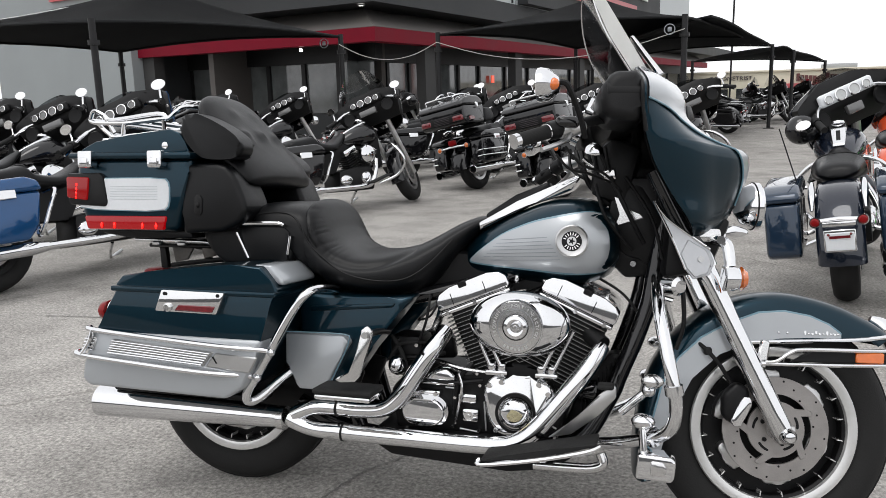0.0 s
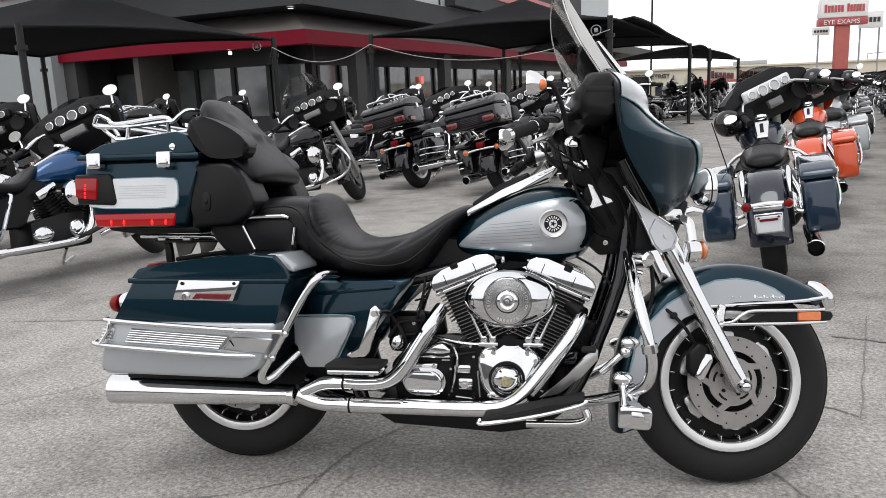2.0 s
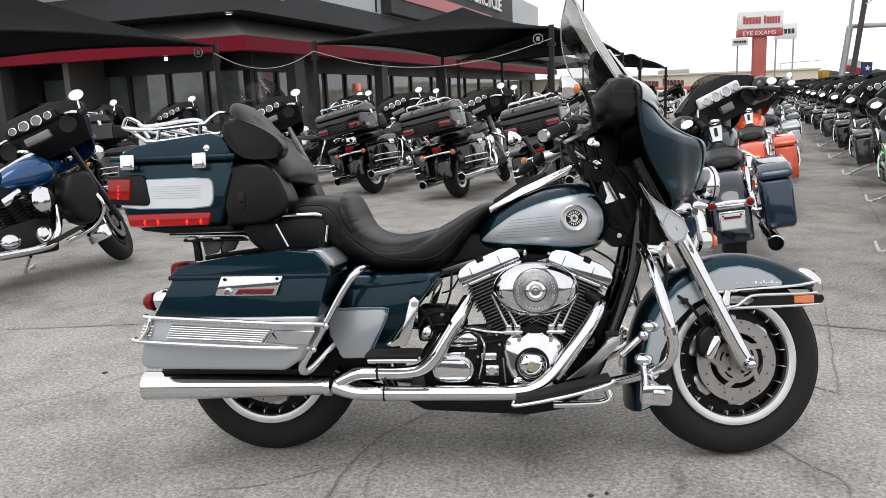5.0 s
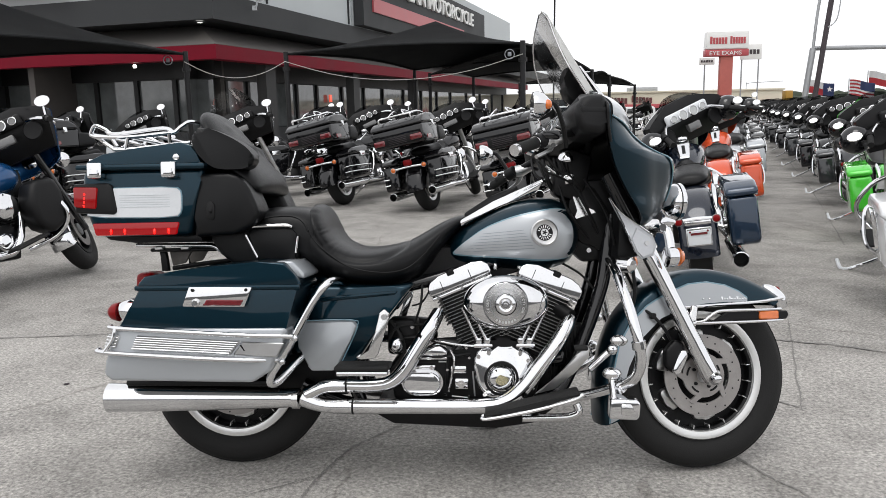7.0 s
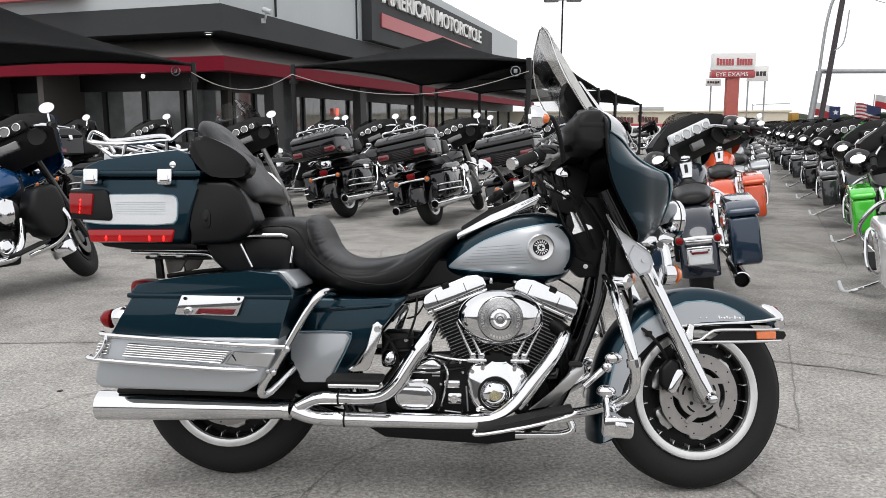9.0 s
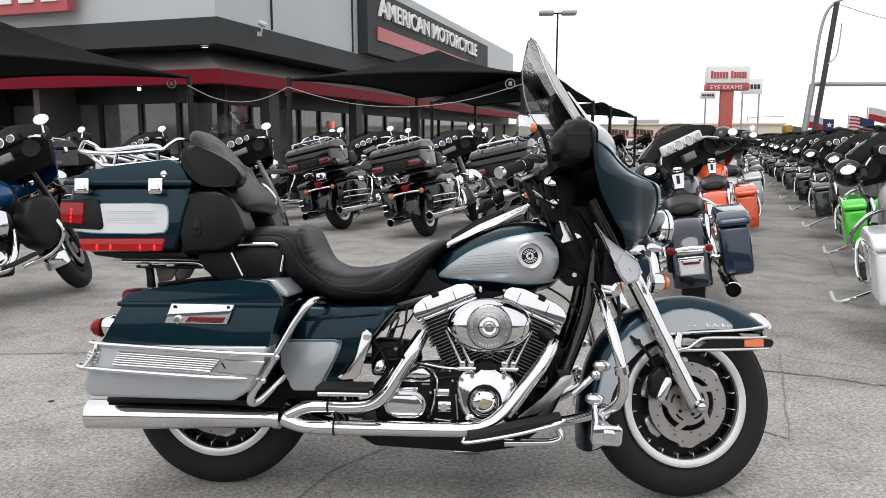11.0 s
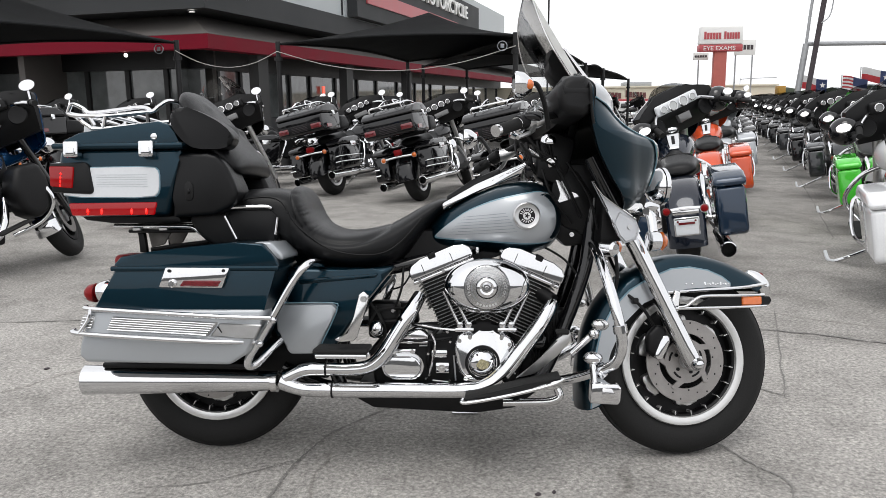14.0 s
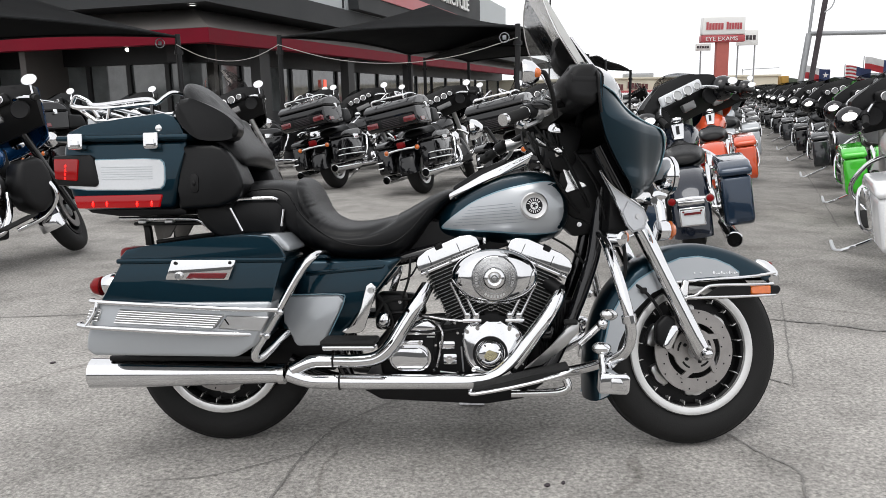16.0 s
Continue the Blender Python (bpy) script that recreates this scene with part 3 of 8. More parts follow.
# ---- shade canopies ----
def canopy(corners, peak, label, sag=0.12, bare=(), lettering=False):
    """A tensioned cloth roof over posts: edges bow inwards, sheet rises to a peak."""
    top = thing("shade_canopy", label, "canopy", group="shade canopies")
    c = [Vector(p) for p in corners]
    k = Vector(peak)
    bm = bmesh.new()
    n, steps, rows = len(c), 10, 8
    grid = []
    for e in range(n):
        a, b = c[e], c[(e + 1) % n]
        for s in range(steps):
            t = s / steps
            p = a.lerp(b, t) + Vector((0, 0, 1)) * sag * 4 * t * (1 - t)
            inward = (k - p)
            inward.z = 0
            p += inward.normalized() * sag * 1.5 * 4 * t * (1 - t)
            grid.append(p)
    rings = []
    for r in range(rows):
        f = r / rows
        rings.append([p.lerp(k, f) - Vector((0, 0, 1)) * (0.18 * 4 * f * (1 - f) * 0.5) for p in grid])
    vs = [[bm.verts.new(p) for p in ring] for ring in rings]
    tip = bm.verts.new(k)
    m = len(grid)
    for r in range(rows - 1):
        for j in range(m):
            bm.faces.new((vs[r][j], vs[r][(j + 1) % m], vs[r + 1][(j + 1) % m], vs[r + 1][j]))
    for j in range(m):
        bm.faces.new((vs[-1][j], vs[-1][(j + 1) % m], tip))
    bmesh.ops.solidify(bm, geom=bm.faces[:], thickness=0.012)
    cloth = part("cloth", bm, CLOTH, top)
    if lettering:
        for g in range(7):
            lo, hi = 0.17 + 0.052 * g, 0.212 + 0.052 * g
            rows = []
            for f in (lo, (lo + hi) / 2, hi):
                row = []
                for t in (0.46 - 0.008 * (g % 3), 0.50, 0.535 + 0.008 * (g % 2)):
                    p = c[3].lerp(c[0], t) + Vector((0, 0, 1)) * sag * 4 * t * (1 - t)
                    q = p.lerp(k, f) - Vector((0, 0, 1)) * (0.36 * f * (1 - f) - 0.03)
                    row.append(q)
                rows.append(row)
            lt = skin(rows, False, False)
            bmesh.ops.solidify(lt, geom=lt.faces[:], thickness=0.008)
            part("lettering", lt, SIGN_WHITE, cloth, "white letter shape on the cloth")
    edge = tube([p - Vector((0, 0, 0.02)) for p in grid], 0.022, 6, 1, True)
    part("hem", edge, CLOTH, top)
    for n_at, p in enumerate(c):
        if n_at in bare:
            continue
        post = part("post", rod((p.x, p.y, 0), (p.x, p.y, p.z + 0.03), 0.052, 12), POST, top)
        part("base_plate", box(p.x - 0.14, p.x + 0.14, p.y - 0.14, p.y + 0.14, 0.0, 0.02, 0.003), POST, post)
        part("collar", rod((p.x, p.y, p.z - 0.35), (p.x, p.y, p.z - 0.28), 0.085, 12), POST, post)
    return top


canopy([(-6.85, 7.85, 2.42), (-5.1, 12.9, 2.42), (-11.1, 13.9, 2.42), (-13.0, 8.9, 2.42)], (-7.9, 10.9, 3.33), "black hip-roofed shade cloth on dark steel posts", 0.10, (), True)
canopy([(-3.3, 13.7, 2.42), (1.5, 12.55, 2.42), (3.0, 19.6, 2.42), (-1.4, 21.5, 2.42)], (-0.4, 16.6, 3.28), "black peaked shade cloth on dark steel posts", 0.10, (2,))
canopy([(2.0, 14.2, 2.55), (3.95, 21.8, 2.27), (0.3, 25.0, 2.3), (-1.0, 22.3, 2.3)], (1.6, 19.5, 2.85), "black shade cloth on dark posts behind the rows", 0.10, (0,))
canopy([(4.15, 22.2, 2.25), (4.78, 23.9, 2.18), (6.6, 29.5, 1.98), (2.0, 28.0, 2.1)], (4.6, 25.6, 2.35), "far black shade cloth on dark posts", 0.08, (0,))


def hanging_rope(a, b, drop, label):
    pts = [Vector(a).lerp(Vector(b), t) - Vector((0, 0, drop * 4 * t * (1 - t))) for t in (0, 0.2, 0.4, 0.6, 0.8, 1.0)]
    return tagged(part("rope", tube(pts, 0.008, 6, 3), ROPE), label, "rope", "ropes between posts")


hanging_rope((-5.1, 12.8, 2.25), (-3.3, 13.6, 2.25), 0.32, "pale rope hung between two canopy posts")
hanging_rope((-3.3, 13.6, 2.25), (1.5, 12.45, 2.2), 0.42, "pale rope hung between canopy posts")
for p in ((-5.4, 12.75, 2.28), (1.25, 12.42, 2.2)):
    d = thing("canopy_badge", "small pale round emblem on the canopy edge", "emblem", Matrix.Translation(p), "canopy emblems")
    part("ring", lathe([(0.080, -0.01), (0.095, -0.01), (0.095, 0.01), (0.080, 0.01)], 20, None, True), STRIPE, d)
    part("mark", box(-0.035, 0.035, -0.008, 0.008, -0.04, 0.04, 0.01), STRIPE, d)

# ---- distance ----
def store():
    """The cream shops across the road."""
    b = thing("strip_mall", "low cream strip of shops with a red band and dark lettering", "building")
    part("wall", box(-8, 24, 62, 70, 0, 2.22, 0.03), CREAM, b)
    part("roof_unit", box(12.4, 14.6, 64, 66, 2.22, 2.62, 0.05), POLE_GREY, b, "grey rooftop unit")
    part("red_band", box(8.9, 24, 61.7, 62.0, 0.92, 1.24, 0.02), SIGN_RED, b, "red awning band")
    part("parapet", box(-8.1, 24.1, 61.85, 62, 2.12, 2.26, 0.02), CREAM, b)
    words("letter", "OPTOMETRIST", 0.44, POLE_DARK, pose(4.0, 61.95, 1.58, 90) @ Matrix.Diagonal((1.07, 1, 1, 1)), 0.04, b)
    for x0, x1 in ((10.15, 11.85), (12.15, 13.8)):
        for k in range(6):
            part("letter_mark", bars(bmesh.new(), x0 + (x1 - x0) * k / 6, x0 + (x1 - x0) * (k + 1) / 6, 61.9, 1.40 - 0.02 * k, 1, 0, 0.44 + 0.10 * (k == 0), 0.22, 0.08), MAROON, b, "dark red letter shape")
    for i in range(7):
        w = part("window", box(-6 + i * 3.0, -3.6 + i * 3.0, 61.93, 61.98, 0.2, 0.95, 0.0), GLASS_DARK, b)
    return b


store()


def roadside_sign():
    s = thing("roadside_sign", "tall red-posted roadside sign with a white and red panel", "sign", pose(14.55, 45, 0))
    part("post", box(-0.36, 0.36, -0.2, 0.2, 0, 4.3, 0.03), SIGN_PINK, s, "weathered red post")
    part("upper_panel", prism([(-1.25, 4.25), (1.2, 4.25), (1.2, 5.28), (-1.2, 5.28)], -0.3, 0.3, 0.08, 3), SIGN_WHITE, s, "white rounded panel")
    part("lower_panel", box(-1.25, 1.2, -0.31, 0.31, 3.86, 4.24, 0.03), SIGN_RED, s, "dark red lower panel")
    for x0, x1 in ((-1.02, -0.02), (0.12, 1.02)):
        for k in range(6):
            part("letter_mark", bars(bmesh.new(), x0 + (x1 - x0) * k / 6, x0 + (x1 - x0) * (k + 1) / 6, -0.33, 4.55, 1, 0, 0.36 + 0.06 * (k == 0), 0.22, 0.03), SIGN_RED, s, "red letter shape")
    words("letter", "EYE EXAMS", 0.32, SIGN_WHITE, pose(-1.05, -0.33, 3.93, 90) @ Matrix.Diagonal((1.15, 1, 1, 1)), 0.01, s)
    return s


roadside_sign()


def small_sign(x, y, z, w, h, legs):
    s = thing("roadside_sign", "small pale sign panel on two thin poles", "sign", pose(x, y, 0))
    part("panel", box(-w / 2, w / 2, -0.06, 0.06, z, z + h, 0.02), SIGN_WHITE, s)
    for k in range(5):
        part("letter_mark", bars(bmesh.new(), w * (-0.42 + 0.168 * k), w * (-0.252 + 0.168 * k), -0.08, z + h * 0.35, 1, 0, h * 0.3, 0.25, 0.02), POLE_DARK, s, "dark letter shape")
    for lx in legs:
        part("pole", rod((lx, 0.1, 0), (lx, 0.1, z + h * 0.5), 0.045), POLE_GREY, s)


small_sign(16.6, 47, 3.75, 1.25, 0.9, (-0.5, 0.5))
small_sign(14.0, 47, 3.5, 0.9, 0.42, (-0.1,))


def parking_lamp():
    s = thing("street_lamp", "tall dark lamp post with two flat lamp heads", "lamp post", pose(3.42, 30, 0))
    part("pole", rod((0, 0, 0), (0.06, 0, 6.12), 0.035), POST, s)
    for sx in (-1, 1):
        h = part("lamp_head", box(0.06 + sx * 0.45 - 0.3, 0.06 + sx * 0.45 + 0.3, -0.2, 0.2, 6.04, 6.22, 0.06, 3), POLE_GREY, s)
        part("arm", rod((0.06, 0, 6.12), (0.06 + sx * 0.3, 0, 6.12), 0.03), POST, h)


parking_lamp()


def road_poles():
    p = thing("utility_pole", "leaning dark wooden utility pole with a cable", "pole", pose(11.66, 25, 0))
    part("shaft", rod((0, 0, 0), (0.62, 0, 5.6), 0.085), POLE_DARK, p)
    part("cable_guard", tube([(0.4, -0.1, 3.6), (0.68, -0.1, 3.9), (0.78, -0.1, 4.9)], 0.02), POLE_GREY, p)
    w = tube([(0.62, 0, 5.55), (3.0, 0.5, 5.0), (6.5, 1, 4.8)], 0.012, 6)
    part("cable", w, POLE_GREY, p)
    s = thing("traffic_signal_mast", "grey traffic mast with a long arm and yellow signal", "traffic mast", pose(11.55, 25.2, 0))
    part("pole", rod((-0.15, 0, 0), (0.18, 0, 2.95), 0.10), POLE_GREY, s)
    part("upper_pole", tube([(0.18, 0, 2.95), (0.32, 0, 4.6), (0.62, 0, 5.5), (1.5, 0, 5.9), (2.2, 0, 5.95)], 0.05), POLE_GREY, s)
    part("arm", rod((0.18, 0, 2.95), (5.5, 0.4, 2.95), 0.075), POLE_GREY, s)
    hd = part("signal_head", box(3.0, 3.8, -0.1, 0.3, 2.55, 2.82, 0.03), SIGNAL, s, "yellow signal housing")
    part("signal_head", box(-0.66, -0.42, -0.1, 0.3, 1.25, 1.58, 0.03), SIGNAL, s, "yellow signal housing")
    far = thing("street_lamp", "thin distant lamp mast with a long bracket", "lamp post", pose(46.3, 142.6, 0))
    part("mast", tube([(0, 0, 0), (0, 0, 4.3), (0.1, 0, 4.45), (1.5, 0, 4.6), (6.4, 0, 4.75)], 0.06), POLE_GREY, far)


road_poles()


def van():
    """The white van parked by the shops."""
    v = thing("parked_van", "white passenger van with dark windows parked by the shops", "van", pose(9.0, 44, 0))
    prof = [(-1.20, 0.22), (1.25, 0.22), (1.28, 0.58), (1.26, 0.98), (1.18, 1.10), (-0.78, 1.10), (-0.92, 1.04), (-1.08, 0.70), (-1.24, 0.60)]
    part("body", prism(prof, -0.62, 0.62, 0.06, 3), VAN_WHITE, v)
    for a, b in ((-0.90, -0.50), (-0.36, 0.36), (0.48, 1.12)):
        part("window", prism([(a - 0.06 * (a < -0.5), 0.72), (b, 0.72), (b, 0.98), (a + 0.04, 0.98)], -0.66, -0.61, 0.01), GLASS_DARK, v)
    part("side_trim", box(-1.18, 1.24, -0.645, -0.615, 0.42, 0.46, 0.004, 1), POLE_GREY, v)
    for x in (-0.80, 0.80):
        w = part("wheel", lathe([(0.0, -0.08), (0.14, -0.08), (0.23, -0.06), (0.23, 0.08), (0.0, 0.08)], 24, pose(x, -0.58, 0.23)), RUBBER, v)
        part("rim", lathe([(0.0, -0.03), (0.13, -0.03), (0.13, 0.0)], 20, pose(x, -0.66, 0.23)), ALLOY, w)


van()


def treeline():
    """Low far trees along the horizon, seen only as a ragged dark edge."""
    rnd = random.Random(5)
    bm = bmesh.new()
    for i in range(240):
        x = rnd.uniform(-60, 130)
        ball((x, 150 + rnd.uniform(-6, 6), rnd.uniform(0.5, 2.2)), (rnd.uniform(0.8, 2.5), 1.5, rnd.uniform(0.6, 1.5)), None, bm, 7, 5)
    t = part("far_trees", bm, TREE_FAR)
    return tagged(t, "ragged low line of distant dark trees", "trees", kind="stuff")


treeline()


def flags():
    """Flags on thin poles over the rows: two with a star, one striped."""
    def cloth(f, name, x0, x1, z0, z1, x, material, lab=""):
        rows = []
        for k in range(9):
            u = x0 + (x1 - x0) * k / 8
            y, dip = 0.07 * math.sin(u * 6.5 + x), 0.16 * u - 0.03 * math.sin(u * 5.0)
            rows.append([(u, y, z0 - dip), (u, y, z1 - dip)])
        bm = skin(rows, False, False)
        bmesh.ops.solidify(bm, geom=bm.faces[:], thickness=0.006)
        return part(name, bm, material, f, lab)

    for x, y, z, wide in ((14.5, 33, 1.55, 1.25), (17.15, 33, 1.85, 1.25)):
        f = thing("flag", "white, red and blue flag with a white star", "flag", pose(x, y, 0), "flags over the rows")
        part("pole", rod((0, 0, 0), (0, 0, z + 0.60), 0.02), POLE_GREY, f)
        cloth(f, "upper_band", 0.02, wide * 0.66, z + 0.30, z + 0.58, x, FLAG_WHITE)
        cloth(f, "lower_band", 0.02, wide * 0.66, z + 0.02, z + 0.30, x, FLAG_RED)
        blue = cloth(f, "blue_band", wide * 0.66, wide, z + 0.02, z + 0.58, x, FLAG_BLUE)
        cx, cz = wide * 0.83, z + 0.30 - 0.16 * wide * 0.83
        pts = [(cx + r * math.sin(math.pi * k / 5), cz + r * math.cos(math.pi * k / 5)) for k, r in ((k, 0.13 if k % 2 == 0 else 0.055) for k in range(10))]
        part("star", prism(pts, -0.11, -0.10, 0, 1), FLAG_WHITE, blue, "white star")
    x, y, z = 16.2, 32.6, 1.42
    f = thing("flag", "red and white striped flag with a dark canton", "flag", pose(x, y, 0), "flags over the rows")
    part("pole", rod((0, 0, 0), (0, 0, z + 0.70), 0.02), POLE_GREY, f)
    for k in range(9):
        cloth(f, "stripe", 0.02, 1.05, z + k * 0.073, z + (k + 1) * 0.073, x, FLAG_WHITE if k % 2 else FLAG_RED)
    cloth(f, "canton", 0.50, 1.06, z + 0.29, z + 0.665, x, FLAG_BLUE).location = (0, -0.012, 0)


flags()


# unseen plain wall added behind the camera, sized and toned for reflections in chrome
back = part("unseen_wall_south", box(-60, 60, -20.3, -20.0, 0, 2.6, 0.0), SOUTH)
tagged(back, "unseen plain grey wall added behind the camera for reflections", "wall", kind="structure")

# ---- the teal and silver touring motorcycle ----
LEAN = 7.7
STEER_AT, STEER_AXIS, STEER = Vector((1.617, 0, 0.315)), Vector((-0.438, 0, 0.899)).normalized(), 13.0
TURNED = Matrix.Translation(STEER_AT) @ Matrix.Rotation(radians(STEER), 4, STEER_AXIS) @ Matrix.Translation(-STEER_AT)
hero = thing("touring_motorcycle", "teal and silver touring motorcycle with chrome trim on its side stand", "motorcycle", pose(0, 0, 0, -LEAN))


def hp(name, bm, material, parent=None, label="", front=False, sharp=38):
    """A part of the motorcycle; front ones turn with the handlebar."""
    if front:
        bm.transform(TURNED)
    return part(name, bm, material, parent or hero, label, sharp)


def tyre_profile(r, w, rim):
    h = w / 2
    return [(rim, -h * 0.72), (rim + 0.012, -h * 0.86), (r - 0.065, -h), (r - 0.035, -h * 0.95), (r - 0.014, -h * 0.72), (r - 0.003, -h * 0.36), (r, 0),
            (r - 0.003, h * 0.36), (r - 0.014, h * 0.72), (r - 0.035, h * 0.95), (r - 0.065, h), (rim + 0.012, h * 0.86), (rim, h * 0.72)]


def wheel(name, cx, cz, r, w, front, disc=True, turn=0.0):
    at = pose(cx, 0, cz)
    tyre = hp(name, lathe(tyre_profile(r, w, 0.210), 72, at, True), RUBBER, None, "black road tyre on a bright rim", front)
    groove = bmesh.new()
    for y in (-w * 0.16, w * 0.16):
        lathe([(r - 0.006, y - 0.004), (r + 0.0006, y - 0.004), (r + 0.0006, y + 0.004), (r - 0.006, y + 0.004)], 72, at, True, groove)
    hp("tread_rib", groove, RUBBER, tyre, "", front)
    for s in (-1, 1):
        y = s * w / 2
        hp("rim_band", lathe([(0.187, y * 0.84), (0.190, y * 0.98), (0.203, y * 1.03), (0.214, y * 1.02), (0.217, y * 0.92)], 72, at, True), RIM, tyre, "bright polished rim band", front)
    hp("rim", lathe([(0.180, -w * 0.36), (0.188, -w * 0.43), (0.205, -w * 0.45), (0.205, w * 0.45), (0.188, w * 0.43), (0.180, w * 0.36)], 72, at, True), IRON, tyre, "black rim well", front)
    hp("web", lathe([(0.045, -0.016), (0.184, -0.012), (0.184, 0.012), (0.045, 0.016)], 48, at, True), IRON, tyre, "dark wheel web", front)
    for k in range(20):
        m = at @ Matrix.Rotation(2 * math.pi * (k + 0.5) / 20, 4, "Y")
        hp("spoke", box(0.170, 0.190, -w * 0.40, w * 0.40, -0.0016, 0.0016, 0.0008, 1, m), RIM, tyre, "", front)
    for k in range(6):
        m = at @ Matrix.Rotation(2 * math.pi * (k + 0.35) / 6, 4, "Y")
        hp("cast_spoke", prism([(0.100, -0.034), (0.138, -0.046), (0.150, -0.034), (0.155, 0.0), (0.150, 0.030), (0.142, 0.036), (0.10, 0.026)], -w * 0.32, w * 0.32, 0.006, 2, m, soft=1), ALLOY, tyre, "cast alloy spoke", front)
    hp("hub", lathe([(0.0, -w * 0.55), (0.042, -w * 0.55), (0.055, -w * 0.3), (0.055, w * 0.3), (0.042, w * 0.55), (0.0, w * 0.55)], 32, at), ALLOY, tyre, "", front)
    if disc:
        for s in (-1, 1):
            y = s * (w / 2 + 0.008)
            face = at @ Matrix.Translation((0, y, 0)) @ Matrix.Diagonal((0.92, 1, 0.92, 1))
            d = hp("brake_disc", lathe([(0.100, -0.003), (0.148, -0.003), (0.148, 0.003), (0.100, 0.003)], 72, face, True), STEEL, tyre, "drilled steel brake disc", front)
            for k in range(24):
                a = 2 * math.pi * k / 24 + 0.1
                r = (0.106, 0.123, 0.138)[k % 3]
                hp("hole", lathe([(0.0, -0.0006), (0.0032, -0.0006), (0.0032, 0.0006), (0.0, 0.0006)], 8, face @ Matrix.Translation((r * math.cos(a), s * 0.003, r * math.sin(a)))), IRON, d, "", front)
            hp("carrier", lathe([(0.026, -0.005), (0.080, -0.004), (0.080, 0.004), (0.026, 0.005)], 48, face @ Matrix.Translation((0, s * 0.003, 0)), True), STEEL, d, "", front)
            for k in range(5):
                m = face @ Matrix.Translation((0, s * 0.002, 0)) @ Matrix.Rotation(2 * math.pi * k / 5 + 0.3, 4, "Y")
                hp("carrier_arm", prism([(0.060, -0.016), (0.072, -0.034), (0.084, -0.050), (0.092, -0.060), (0.102, -0.050), (0.096, -0.034), (0.084, -0.018), (0.074, 0.002), (0.064, 0.014)], -0.0045, 0.0045, 0.002, 1, m, soft=1), STEEL, d, "", front)
                m = face @ Matrix.Translation((0, s * 0.0075, 0)) @ Matrix.Rotation(2 * math.pi * k / 5 + 0.85, 4, "Y")
                hp("slot", prism([(0.053, -0.020), (0.060, -0.022), (0.066, -0.006), (0.066, 0.012), (0.059, 0.014), (0.059, -0.004)], -0.001, 0.001, 0, 1, m, soft=2), IRON, d, "dark slot", front)
                a = 2 * math.pi * k / 5 + 0.1
                hp("bolt", lathe([(0.0, -0.003), (0.006, -0.003), (0.007, 0.003), (0.0, 0.003)], 10, face @ Matrix.Translation((0.043 * math.cos(a), s * 0.009, 0.043 * math.sin(a)))), IRON, d, "", front)
    return tyre


wheel("rear_wheel", -0.005, 0.318, 0.318, 0.130, False, True)
wheel("front_wheel", 1.582, 0.312, 0.314, 0.115, True, True)

# frame and engine block
FRAME_TUBES = [
    [(1.30, -0.03, 0.86), (1.281, -0.05, 0.741), (1.267, -0.06, 0.640), (1.234, -0.07, 0.537), (1.195, -0.08, 0.439), (1.165, -0.09, 0.365), (1.09, -0.11, 0.25), (0.95, -0.12, 0.215), (0.45, -0.12, 0.225), (0.25, -0.12, 0.30)],
    [(1.27, 0, 0.92), (1.0, -0.05, 0.74), (0.6, -0.09, 0.63), (0.3, -0.10, 0.60), (0.0, -0.10, 0.62), (-0.22, -0.10, 0.62)],
    [(0.45, -0.12, 0.225), (0.40, -0.12, 0.42), (0.45, -0.10, 0.62)],
]
fr = None
for line in FRAME_TUBES:
    for s in (1, -1):
        fr = hp("frame_tube", tube([(x, y * s, z) for x, y, z in line], 0.0235, 12, 5), GLOSS_BLACK, None, "gloss black frame tube")
hp("neck", prism([(1.20, 0.78), (1.25, 0.74), (1.33, 0.74), (1.31, 0.98), (1.20, 0.98)], -0.05, 0.05, 0.015, 2), PLASTIC)
hp("swing_arm", prism([(-0.05, 0.28), (0.40, 0.26), (0.45, 0.40), (0.36, 0.42), (-0.05, 0.36)], -0.11, -0.085, 0.008), IRON)
hp("swing_arm", prism([(-0.05, 0.28), (0.40, 0.26), (0.45, 0.40), (0.36, 0.42), (-0.05, 0.36)], 0.085, 0.11, 0.008), IRON)

crank = prism([(0.56, 0.24), (0.80, 0.20), (1.02, 0.22), (1.06, 0.34), (1.03, 0.40), (0.985, 0.425), (0.955, 0.47), (0.90, 0.47), (0.865, 0.425), (0.80, 0.40), (0.60, 0.42), (0.54, 0.36)], -0.13, 0.15, 0.02, 3)
engine = hp("crankcase", crank, IRON, None, "black crankcase")
hp("oil_pan", prism([(0.52, 0.19), (1.0, 0.185), (1.05, 0.215), (1.0, 0.25), (0.5, 0.25)], -0.14, 0.14, 0.012), IRON, engine)

